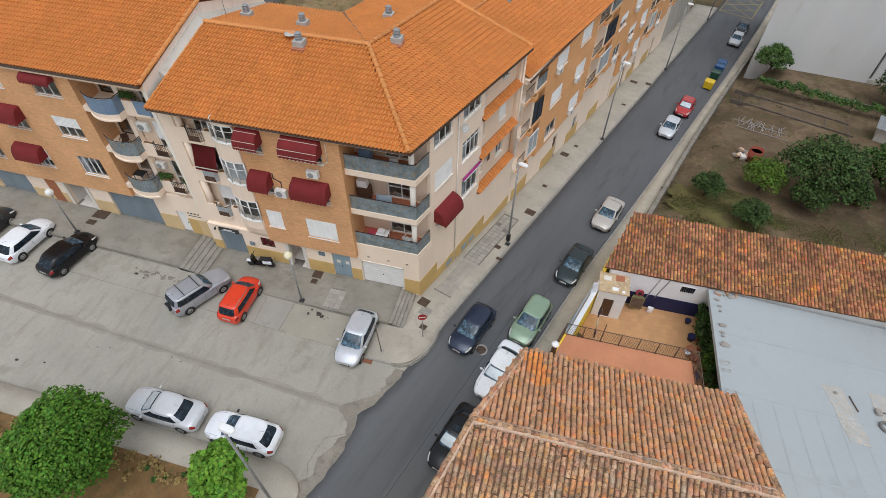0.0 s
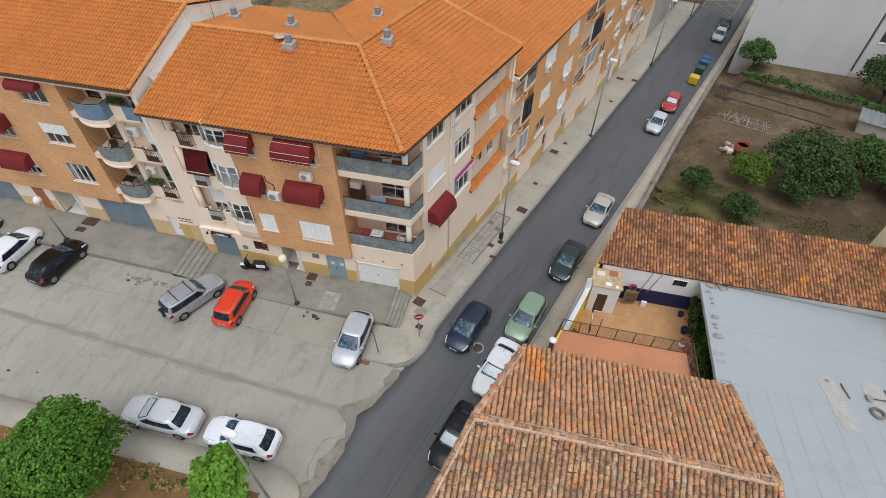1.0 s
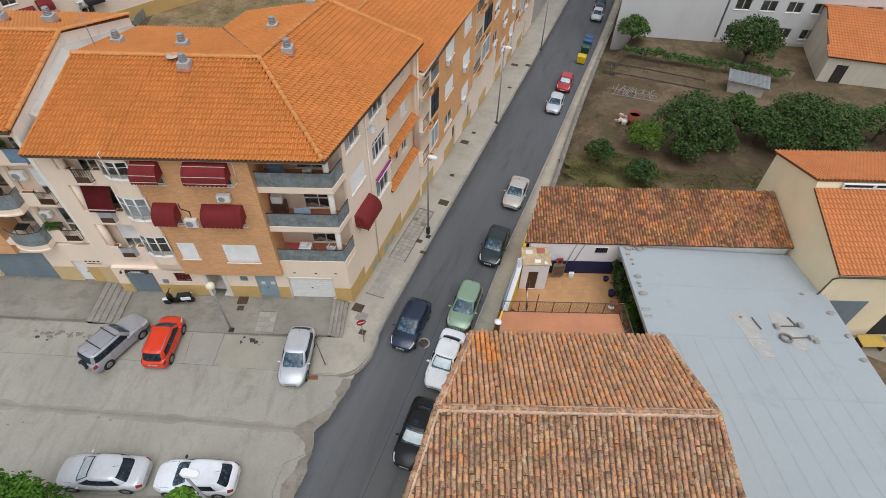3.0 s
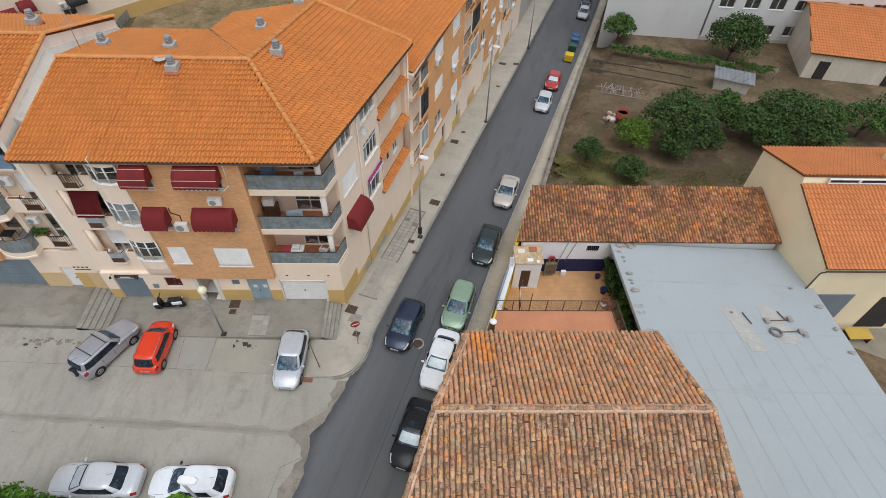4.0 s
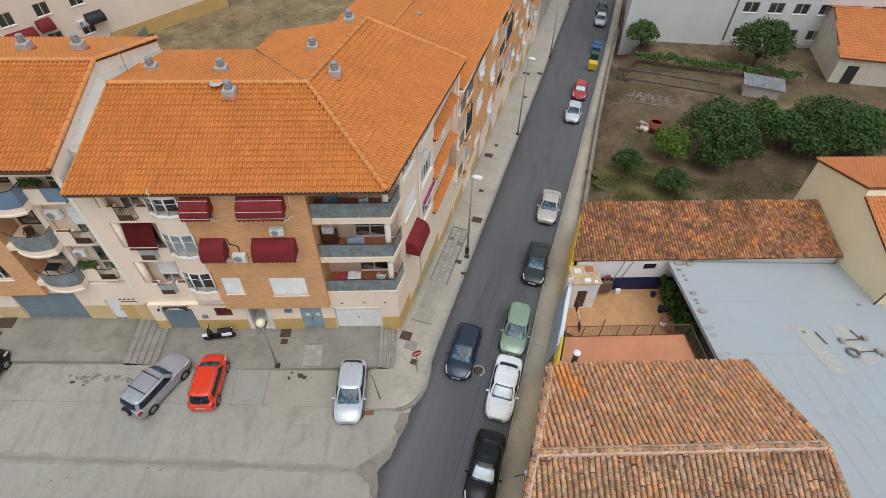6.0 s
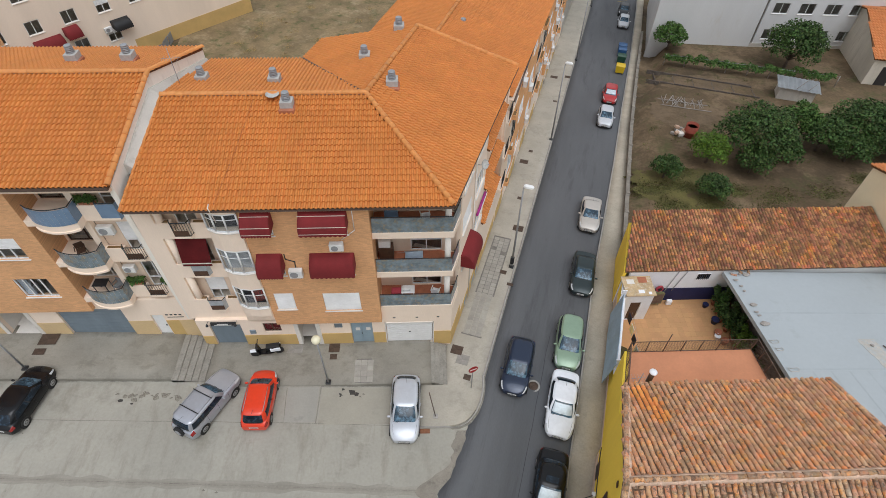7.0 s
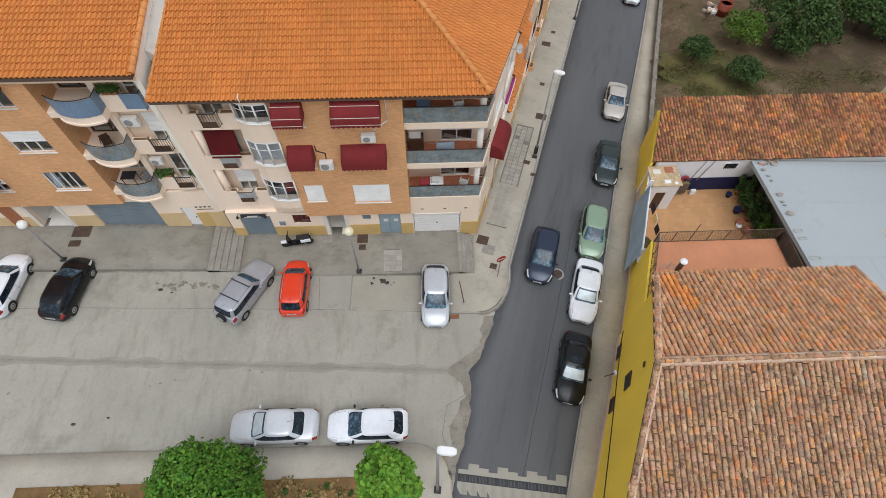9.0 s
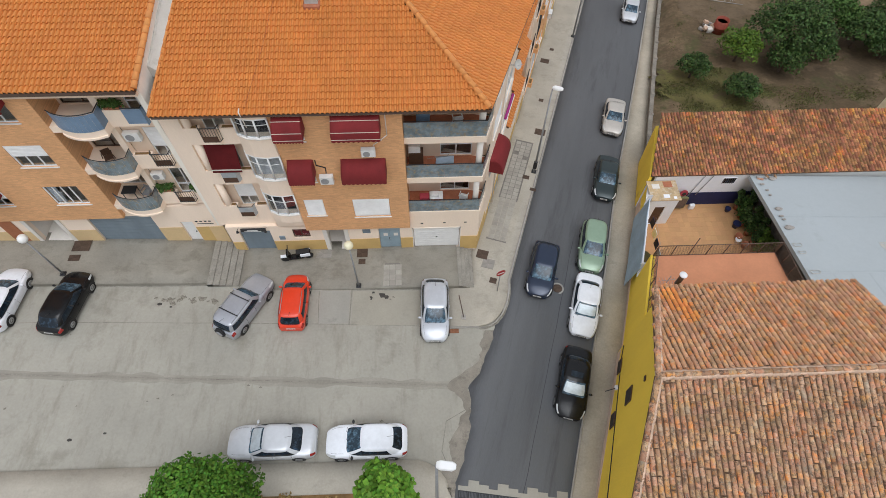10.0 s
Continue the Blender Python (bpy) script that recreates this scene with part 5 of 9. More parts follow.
part("overflow_pipe", tube(tube(bmesh.new(), (-11.65, -0.4, 13.4), (-11.6, -0.72, 13.45), 0.03, seg=6), (-11.6, -0.72, 13.45), (-11.6, -0.5, 12.3), 0.025, seg=6), PALEWHITE, C)

# ---- left block ----
L = left_flats
GABLE = mat("stained_pale_render", (0.9, 0.85, 0.76), 0.9, var=0.06, scale=0.5, fine=14, streak=True, second=(0.74, 0.67, 0.57), amount=0.3)
GABLE_STRIP = mat("grey_white_render", (0.56, 0.53, 0.475), 0.9, var=0.1, scale=0.5, fine=14, second=(0.42, 0.39, 0.34), amount=0.4)
LF = (5.5, 8.65, 11.8)
LBY, LCY = 0.3, 0.6
part("inner_wall", prism(bmesh.new(), [(-60.5, 2.6), (-16.2, 2.6), (-16.2, 12.8), (-60.5, 12.8)], -1, 13.8), ROOM, L)
# party gable above the lower roof, and the back wall
me = data_mesh("gable_wall", [(-16.02, 0.5, 3), (-15.15, 13.0, 3), (-15.15, 13.05, 14.0), (-15.58, LRY, LR - 0.06), (-16.02, 0.2, 14.16), (-16.25, 0.5, 3), (-15.4, 13.0, 3), (-15.4, 13.05, 14.0), (-15.85, LRY, LR - 0.06), (-16.3, 0.2, 14.16)],
               [(0, 1, 2, 3, 4), (9, 8, 7, 6, 5), (0, 4, 9, 5), (4, 3, 8, 9), (3, 2, 7, 8), (2, 1, 6, 7)], GABLE)
piece("gable_wall", me, L)
# added strip closing the gap to the gable, tilted up to catch more light
for low, high in (((-15.55, 1.6, 13.93), (-15.17, 6.0, 15.3)), ((-14.97, 13.0, 13.3), (-15.17, 6.0, 15.3))):
    rings = []
    for k in range(9):
        x, y, z = (low[i] + (high[i] - low[i]) * k / 8 for i in range(3))
        back = -16.03 + 0.068 * y
        rings.append([(x + 0.02, y, z - 0.3), (x + 0.02, y, z), (back + 0.1, y, z + 0.5 * (x - back) + 0.12), (back - 0.05, y, z + 0.5 * (x - back) + 0.12), (back - 0.05, y, z - 0.3)])
    part("roof_upstand", loft(bmesh.new(), rings), GABLE_STRIP, L)
walled(L, FRONT, "back_wall", CREAM, -60, -16.25, -1, 13.75, (), 12.85, 0.2)
wl = []
for a0, a1 in ((-24.4, -22.5), (-28.6, -26.8), (-33.0, -31.0), (-38, -36), (-43, -41), (-48, -46)):
    for k, z in enumerate((5.75, 9.0, 12.15)):
        wl.append((a0, a1, z, z + 1.6 if k < 2 else 13.6))
walled(L, FRONT, "brick_wall", BRICK, -60, -21.35, 4.3, 13.85, wl, LBY, 0.3)
for i, h in enumerate(wl):
    window(L, FRONT, *h, LBY, 3 if i % 3 else 4, (0.0, 0.5, 0.0, 0.6, 0.55, 0.9)[i % 6], curtain=0.3 if i % 3 == 0 else 0)
part("brick_return", boxes((-21.6, -21.351, 0.601, 2.6, 4.3, 13.85)), BRICK, L)
part("brick_soffit", boxes((-60, -21.35, LBY, LCY, 4.25, 4.299)), BRICK, L)
awning(FRONT, -28.7, -26.6, 10.9, LBY, 0.75, 1.2)
awning(FRONT, -29.1, -26.9, 7.65, LBY, 0.75, 1.2)
awning(FRONT, -33.2, -30.9, 7.8, LBY, 0.75, 1.2)
awning(FRONT, -33.2, -30.9, 10.95, LBY, 0.75, 1.2)
awning(FRONT, -24.5, -22.4, 13.8, LBY, 0.55, 0.5, round_=False)
# ground floor
base = platform_level
hl = [(-23.9, -20.0, 1.0, 4.05), (-27.6, -25.8, 1.2, 4.2), (-18.5, -17.75, 1.0, 3.3), (-34, -31, 1.4, 4.0)]
walled(L, FRONT, "ground_floor_wall", CREAM_S, -60, -16.0, -0.5, 4.9, hl, LCY)
PALEOCHRE = mat("pale_ochre_dado", (0.68, 0.5, 0.27), 0.88, var=0.08)
for a0, a1 in ((-31, -27.6), (-25.8, -23.9), (-20.0, -18.5), (-16.9, -16.0), (-60, -34)):
    part("dado", boxes((a0, a1, LCY - 0.028, LCY - 0.002, 0.6, 2.75)), PALEOCHRE, L, "pale ochre plinth band")
part("dado", boxes((-17.7, -16.9, LCY - 0.028, LCY - 0.002, 0.6, 2.75)), OCHRE, L, "deep ochre plinth panel")
part("dado", boxes((-29.3, -28.4, LCY - 0.04, LCY - 0.03, 1.2, 4.2)), mat("red_brown_panel", (0.4, 0.15, 0.07), 0.85), L, "red-brown painted panel")
g = part("garage_door", boxes((-23.88, -20.02, LCY + 0.12, LCY + 0.18, 1.2, 4.03)), GREYDOOR, L, "wide grey-blue steel garage door")
for k in range(9):
    part("slat", boxes((-23.86, -20.04, LCY + 0.105, LCY + 0.118, 1.3 + 0.3 * k, 1.57 + 0.3 * k)), GREYDOOR, g)
d = part("door_leaf", bevelled(boxes((-18.48, -17.77, LCY + 0.1, LCY + 0.15, 1.1, 3.28)), 0.006, 1), WHITEDOOR, L, "white metal door")
part("handle", boxes((-17.92, -17.86, LCY + 0.05, LCY + 0.099, 2.1, 2.2)), IRON, d)
e = part("entrance", boxes((-27.75, -27.602, LCY + 0.25, 2.3, 1.2, 4.3), (-25.798, -25.65, LCY + 0.25, 2.3, 1.2, 4.3), (-27.75, -25.65, LCY, 2.3, 1.1, 1.72), (-27.75, -25.65, 2.3, 2.45, 1.2, 4.3)), PALEWHITE, L)
part("door_leaf", boxes((-26.9, -26.0, 2.2, 2.29, 1.73, 3.9)), BROWNWOOD, e)
for p_ in (-27.85, -25.8):
    part("column", boxes((p_, p_ + 0.25, LCY - 0.06, LCY - 0.003, 1.2, 4.24)), PALEWHITE, L)
part("shop_shutter", boxes((-33.98, -31.02, LCY + 0.1, LCY + 0.15, 1.4, 3.98)), GREYDOOR, L)
lt = thing("wall_lettering", "small dark painted lettering on the cream wall", "lettering")
for k in range(4):
    part("bar", boxes((-17.55 + 0.27 * k, -17.4 + 0.27 * k, LCY - 0.02, LCY - 0.004, 3.28, 3.38)), IRON, lt)
part("bar", boxes((-17.5, -16.5, LCY - 0.02, LCY - 0.004, 3.06, 3.11)), IRON, lt)
# curved balconies and the loggia part
for i, z in enumerate(LF):
    arc = [(-20.85 + 2.2 * t, 0.5 - 0.62 * math.sin(math.pi * min(1, 0.1 + t * 0.72)) ** 0.8) for t in np.linspace(0, 1, 11)] + [(-18.62, 0.75)]
    arc[0] = (-20.9, 0.32)
    sl = part("balcony_slab", prism(bmesh.new(), arc + [(-18.62, 2.4), (-21.35, 2.4), (-21.35, 0.32)], z - 0.38, z), CREAM_S, L)
    part("balcony_rim", prism(bmesh.new(), [(x, y - 0.06) for x, y in arc] + [(-18.62, 0.9), (-20.9, 0.9)], z - 0.5, z - 0.381), CREAM_S, L)
    panel_rail(L, FRONT, arc, z - 0.02, z + 1.1, BLUEP if i == 2 else FROST, "curved balcony front of %s panels" % ("blue" if i == 2 else "grey-green"))
    hw = [(-21.2, -19.1, z + 0.05, z + 2.45)]
    part("loggia_wall", wall_holes(bmesh.new(), -21.35, -18.95, z, min(z + 2.75, 13.59), hw, 1.9, 0.15), CREAM, L, fix=False)
    window(L, FRONT, *hw[0], 1.9, 2, (0.0, 0.25, 0.0)[i], sill=False, frame=(ALU, BROWNWOOD, BROWNWOOD)[i])
    part("pier", boxes((-18.95, -18.62, 0.77, 1.1, z, min(z + 2.74, 13.58))), CREAM_S, L)
    # small balcony
    part("balcony_slab", boxes((-18.61, -16.02, 0.66, 2.4, z - 0.4, z - 0.001)), CREAM_S, L)
    for p_, q_ in ((-18.61, -17.6), (-16.6, -16.02)):
        pp = part("parapet", boxes((p_, q_, 0.66, 0.93, z, z + 0.66)), CREAM_S, L)
        part("planter_hollow", boxes((p_ + 0.1, q_ - 0.1, 0.71, 0.87, z + 0.661, z + 0.67)), BROWNSOIL, pp)
    hw = [(-17.6, -16.4, z + 0.02, z + 2.2)]
    part("loggia_wall", wall_holes(bmesh.new(), -18.62, -16.02, z, min(z + 2.75, 13.59), hw, 1.15, 0.15), CREAM, L, fix=False)
    window(L, FRONT, *hw[0], 1.15, 2, (0.0, 0.62, 0.0)[i], sill=False, mid=0.35)
    part("balcony_shelf", prism(bmesh.new(), [(-17.6, 0.659), (-17.55, 0.4), (-16.65, 0.4), (-16.6, 0.659)], z - 0.12, z - 0.002), CREAM_S, L)
    if i == 2:
        panel_rail(L, FRONT, [(-17.62, 0.65), (-17.55, 0.42), (-16.63, 0.42), (-16.58, 0.65)], z - 0.1, z + 1.0, BLUEP)
    else:
        bar_rail(L, FRONT, [(-17.62, 0.7), (-17.55, 0.43), (-16.63, 0.43), (-16.58, 0.7)], z, z + 0.95)
for i in (0, 1):
    part("kick_panel", boxes((-17.53, -16.67, 0.45, 0.47, LF[i] + 0.06, LF[i] + 0.45)), BROWNWOOD, L)
part("loggia_head", boxes((-21.35, -16.02, 0.62, 2.6, 13.6, 13.83)), CREAM_S, L)
part("gutter", boxes((-60, -16.1, -0.08, 0.02, 14.05, 14.22)), GUTTER, L)
part("eave_soffit", boxes((-60, -16.1, 0.02, 0.6, 13.86, 14.05)), CREAM, L)
ac_unit(FRONT, -18.55, LF[1] + 1.5, 1.15, 0.8, 0.6)
ac_unit(FRONT, -18.5, LF[0] + 1.6, 1.15, 0.65, 0.5)
chair(pose(-20.0, 0.8, LF[1] + 0.004, 0, 0, 30), BROWNWOOD, "dark wicker chair on the curved balcony")
chair(pose(-19.4, 0.9, LF[0] + 0.004, 0, 0, -20), GREY, "grey metal chair on the curved balcony")
table(pose(-20.3, 0.9, LF[0] + 0.004), "small dark table on the curved balcony", IRON)
for p in ((-17.7, 9.2, 15.4), (-20.7, 9.2, 15.4), (-25.5, 9.3, 15.35)):
    chimney(*p)

# ---- street blocks ----
def street_block(B, a0, a1, eave, bays, foot, seed, cols):
    """A terrace of flats along the street: brick with windows at cols, and pale loggia bays at bays."""
    z3 = (eave - 2.2, eave - 5.5, eave - 8.8)
    rng = random.Random(seed)
    F = SIDE
    cur, segs = a0, []
    for b0, b1 in bays:
        segs += [(cur, b0, 'brick'), (b0, b1, 'bay')]
        cur = b1
    segs.append((cur, a1, 'brick'))
    framed(part("inner_wall", boxes((a0 + 0.3, a1 - 0.3, 2.0, 11.5, foot - 4, eave - 0.2)), ROOM, B), F)
    for p, q, what in segs:
        if q - p < 0.5:
            continue
        if what == 'brick':
            hs = [(c - 1.1, c + 1.1, z, z + 1.45) for c in cols if p < c < q for z in z3]
            walled(B, F, "brick_wall", BRICK_S, p, q, eave - 9.25, eave - 0.13, hs, -0.3)
            framed(part("brick_return", boxes((p, p + 0.15, -0.049, 1.9, eave - 9.25, eave - 0.13)), BRICK_S, B), F)
            framed(part("brick_return", boxes((q - 0.15, q, -0.049, 1.9, eave - 9.25, eave - 0.13)), BRICK_S, B), F)
            framed(part("brick_soffit", boxes((p, q, -0.3, 0.0, eave - 9.3, eave - 9.251)), BRICK_S, B), F)
            for h in hs:
                r = rng.random()
                window(B, F, *h, -0.3, 2, 0.95 if r < 0.5 else 0.5 if r < 0.75 else 0.0, curtain=0.4 if r > 0.8 else 0)
                if rng.random() < 0.45:
                    ac_unit(F, h[0] - 0.1, h[2] - 0.05, -0.3, 0.75, 0.5)
            continue
        m = p + (q - p) * 0.46
        for k, f in enumerate((eave - 1.95, eave - 5.05, eave - 8.2)):
            top = min(f + 2.7, eave - 0.45)
            hs = [(p + 0.35, m - 0.4, f + 0.05, top - 0.5), (m + 0.4, q - 0.4, f + 0.05, top - 0.5)]
            framed(part("loggia_wall", wall_holes(bmesh.new(), p, q, f, top, hs, 0.4, 0.15), CREAM_S, B, fix=False), F)
            for h in hs:
                window(B, F, *h, 0.4, 2, rng.choice((0.3, 0.8, 1.0)), sill=False)
            framed(part("balcony_slab", boxes((p + 0.001, q - 0.001, -0.36, 1.9, f - 0.32, f)), CREAM_S, B), F)
            framed(part("brick_band", boxes((p + 0.001, q - 0.001, -0.39, -0.362, f - 0.3, f - 0.02)), BRICK_S, B), F)
            framed(part("pier", boxes((m - 0.17, m + 0.17, -0.34, 0.398, f, top)), CREAM_S, B), F)
            tub = part("planter", boxes((p + 0.9, m - 0.2, -0.7, -0.392, f - 0.25, f + 0.12)), BRICK_S, B)
            framed(tub, F)
            part("planter_hollow", boxes((p + 0.97, m - 0.27, -0.64, -0.44, f + 0.121, f + 0.126)), BROWNSOIL, tub)
            bar_rail(B, F, [(p + 0.1, -0.3), (m - 0.2, -0.3)], f, f + 0.95)
            if k == 1:
                # glazed-in balcony of dark panes
                fr = framed(part("glazed_screen", boxes((m + 0.2, q - 0.05, -0.36, -0.28, f, f + 0.06)), IRON, B), F)
                for z in (f + 0.92, f + 1.84):
                    part("rail", boxes((m + 0.2, q - 0.05, -0.36, -0.28, z, z + 0.06)), IRON, fr)
                for c in (m + 0.23, (m + q) / 2 + 0.07, q - 0.08):
                    for z in (f + 0.061, f + 0.981):
                        part("mullion", boxes((c - 0.03, c + 0.03, -0.358, -0.282, z, z + 0.858)), IRON, fr)
                for c0, c1 in ((m + 0.26, (m + q) / 2 + 0.04), ((m + q) / 2 + 0.1, q - 0.11)):
                    for z in (f + 0.061, f + 0.981):
                        part("pane", boxes((c0, c1, -0.33, -0.32, z, z + 0.858)), CARGLASS, fr)
            elif k == 2:
                fr = framed(part("glazed_screen", boxes((m + 0.2, q - 0.05, -0.36, -0.28, f, f + 0.08)), ALU, B), F)
                part("rail", boxes((m + 0.2, q - 0.05, -0.36, -0.28, f + 1.9, f + 1.98)), ALU, fr)
                for c in (m + 0.24, (m + q) / 2 + 0.07, q - 0.09):
                    part("mullion", boxes((c - 0.04, c + 0.04, -0.358, -0.282, f + 0.081, f + 1.899)), ALU, fr)
                for c0, c1 in ((m + 0.28, (m + q) / 2 + 0.03), ((m + q) / 2 + 0.11, q - 0.13)):
                    part("pane", boxes((c0, c1, -0.33, -0.32, f + 0.081, f + 1.898)), PALEPANEL, fr)
            else:
                panel_rail(B, F, [(m + 0.2, -0.3), (q - 0.05, -0.3)], f, f + 1.0, FROST)
        framed(part("loggia_head", boxes((p, q, -0.3, 1.9, eave - 0.44, eave - 0.13)), CREAM_S, B), F)
    base_top = eave - 8.521
    for q_ in segs:
        if q_[2] == 'brick' and q_[1] - q_[0] > 0.5:
            base_top = min(base_top, eave - 9.301)
    ground = lambda a: land(*(Vector((0.3123, 0.95)) * a))
    hs = [(c - 2.6 + 4.9 * k, c - 1.6 + 4.9 * k, foot - 4, ground(c) + 2.35) for c in cols for k in (1,)] if cols else []
    walled(B, F, "ground_floor_wall", CREAM_S, a0, a1, foot - 4, base_top, hs, 0.0)
    for b0, b1 in bays:
        walled(B, F, "ground_floor_wall", CREAM_S, b0, b1, base_top + 0.001, eave - 8.521, (), 0.0)
    for k, h in enumerate(hs):
        framed(part("door_leaf", boxes((h[0], h[1], 0.15, 0.2, foot - 4, h[3])), (BROWNWOOD, GREYDOOR)[k % 2], B), F)
    for k in range(int((a1 - a0) / 6)):
        a = a0 + 6 * k
        g = ground(a)
        framed(part("dado", boxes((a + 0.5, a + 3.4, -0.03, -0.002, g - 1.2, g + 1.15)), OCHRE, B), F)
    framed(part("gutter", boxes((a0, a1, -0.6, -0.5, eave - 0.16, eave - 0.01)), GUTTER, B), F)
    framed(part("eave_soffit", boxes((a0, a1, -0.5, 0.9, eave - 0.12, eave - 0.06)), CREAM, B), F)


street_block(street_flats, 13.35, 38.4, E2, [(13.36, 17.1), (27.6, 33.4)], -4.5, 4, (19.95, 24.9, 35.9))
lower_flats = thing("apartment_building", "ochre brick flats further down the street", "building")
q0 = SIDE @ Vector((38.45, -0.45, 7.6))
q1, q2, q3 = SIDE @ Vector((61, -0.45, 7.6)), SIDE @ Vector((61, 5.8, 9.8)), SIDE @ Vector((38.45, 5.8, 9.8))
tiled(lower_flats, (q0, q1, q2, q3), TILEBED, ORANGE, seed=31, w=0.4, l=0.5)
tiled(lower_flats, (SIDE @ Vector((61, 12, 7.6)), SIDE @ Vector((38.45, 12, 7.6)), q3, q2), TILEBED, ORANGE, seed=32, w=0.4, l=0.5)
street_block(lower_flats, 38.5, 61, 7.6, [(46.5, 50.5), (57, 60.5)], -7.5, 7, (40.4, 44.4, 52.6))
solo("grey_house", boxes((61.1, 78, 0.0, 12, -16, 1.5)), GREYWALL, "plain grey building at the bottom of the street", "building", SIDE)
for p in ((1.6, 20.2, 11.6), (6.0, 31.0, 11.6)):
    chimney(*p)

# ---- vehicles ----
def paint(name, color, metal=0.0, rough=0.35, coat=0.5, spec=0.5):
    return mat(name, color, rough, metal, var=0.05, scale=1.5, fine=6, bump=0, coat=coat, spec=spec)


TYRE = mat("tyre_rubber", (0.02, 0.02, 0.02), 0.85, var=0.2, scale=5)
# pale blue blotches paint the sky's reflection into the windscreen colour
SCREEN = mat("windscreen_sky_sheen", (0.03, 0.055, 0.08), 0.06, var=0.5, scale=1.3, bump=0, spec=0.4, second=(0.11, 0.2, 0.28), amount=0.6)
RIM = mat("alloy_rim", (0.45, 0.46, 0.47), 0.35, metal=0.8, var=0.1, bump=0)
BLACK = mat("black_trim", (0.015, 0.015, 0.016), 0.6, var=0.2, bump=0)
LAMP = mat("headlamp_lens", (0.6, 0.62, 0.63), 0.1, var=0.1, bump=0, coat=0.5)
REAR = mat("red_lamp_lens", (0.3, 0.015, 0.012), 0.2, var=0.1, bump=0, coat=0.5)
SILVERSHADE = mat("silver_sunshade", (0.55, 0.62, 0.66), 0.35, metal=0.3, var=0.15, scale=4)
PLATE = mat("white_plate", (0.75, 0.75, 0.73), 0.5, bump=0)


def car(m, colour, label, L=4.2, W=1.72, H=1.43, belt=0.9, hood=0.78, deck=0.95, cab=(0.22, 0.0, -0.36, -0.475), square=4.6, category="car", shade=False, rails=False,
        doors=2, roof_glass=False, rack=False, spare=False, roof=None, nose=0.56, tail=0.68, lean=0.77, rim=None):
    """x ahead. cab: screen foot, roof's front, roof's rear and rear window foot, as shares of the length from the middle (ahead is plus). lean: the roof's width as a share of the body's."""
    c = thing("car", label, category, m, group="parked cars")
    h = W / 2
    sf, rf, rr, bf = (v * L for v in cab)

    def skin(x, v):
        """A point of the lower body: v runs from the sill (0) over the shoulder to the middle (8)."""
        df, dr = L / 2 - x, x + L / 2
        w = h * (1 - 0.03 * abs(2 * x / L) ** 2)
        if df < 1.0:
            w *= nose + (1 - nose) * max(0, 1 - (1 - df / 1.0) ** 2.6) ** 0.5
        if dr < 0.7:
            w *= tail + (1 - tail) * max(0, 1 - (1 - dr / 0.7) ** 2.8) ** 0.5
        if x > sf - 0.1:
            t = df / (L / 2 - sf + 0.1)
            top = hood - 0.17 + (belt + 0.02 - hood + 0.17) * (1 - (1 - t) ** 2.3)
        else:
            top = belt + 0.02 + (deck - belt - 0.02) * min(1, max(0, (sf - 0.1 - x) / (sf - 0.1 - bf)))
            top -= 0.2 * max(0, 1 - dr / 0.32) ** 2
        low = 0.2 + 0.12 * max(0, 1 - min(df, dr) / 0.3)
        mid = low + (top - low) * 0.5
        rows = ((0.9, low), (0.975, low + 0.1), (1.0, mid), (0.985, top - 0.22 * (top - low)), (0.945, top - 0.1 * (top - low)), (0.87, top - 0.028), (0.7, top + 0.006), (0.4, top + 0.035), (0, top + 0.048))
        k = min(7, int(v))
        (a0, b0), (a1, b1) = rows[k], rows[k + 1]
        return (x, w * (a0 + (a1 - a0) * (v - k)), b0 + (b1 - b0) * (v - k))

    xs = [L / 2 * math.sin(t) for t in np.linspace(-math.pi / 2, math.pi / 2, 45)]
    rings = []
    for x in xs:
        half = [skin(x, v) for v in np.linspace(0, 8, 17)]
        rings.append([(a, -b, z) for a, b, z in half] + [(a, b, z) for a, b, z in half[-2::-1]])
    part("body", loft(bmesh.new(), rings, smooth=True), colour, c)

    def patch(name, x0, x1, v0, v1, sy, material, out=0.006, nx=6, nv=4):
        """A thin piece lying on the lower body."""
        bm = bmesh.new()
        g = [[bm.verts.new((p[0] + out * (1 if x0 > 0 else -1), sy * (p[1] + out), p[2] + out * 0.6)) for p in (skin(x0 + (x1 - x0) * i / nx, v0 + (v1 - v0) * j / nv) for j in range(nv + 1))] for i in range(nx + 1)]
        for a, b in zip(g, g[1:]):
            for j in range(nv):
                bm.faces.new((a[j], b[j], b[j + 1], a[j + 1])).smooth = True
        return part(name, bm, material, c)

    # cabin
    wb, wt = h * 0.925, h * lean
    base, top = belt - 0.03, H - 0.055

    def shell(t, k, out=0.0, pinch=1.0):
        e = 2 / square
        x0, x1, w = (a + (b - a) * k for a, b in ((bf, rr), (sf, rf), (wb, wt)))
        w += 0.05 * math.sin(math.pi * min(1, k))
        cs, sn = math.cos(t), math.sin(t)
        x = (x0 + x1) / 2 + ((x1 - x0) / 2 * pinch + out) * math.copysign(abs(cs) ** e, cs)
        bow = 0.08 * math.sin(math.pi * min(1, k))
        narrow = 1 - 0.07 * max(0, -cs) ** 2
        return (x + bow * math.copysign(abs(cs) ** 3, cs), (w * pinch + out) * narrow * math.copysign(abs(sn) ** e, sn), base + (top - base) * k + out * 0.5)

    ts = np.linspace(0, 2 * math.pi, 56, endpoint=False)
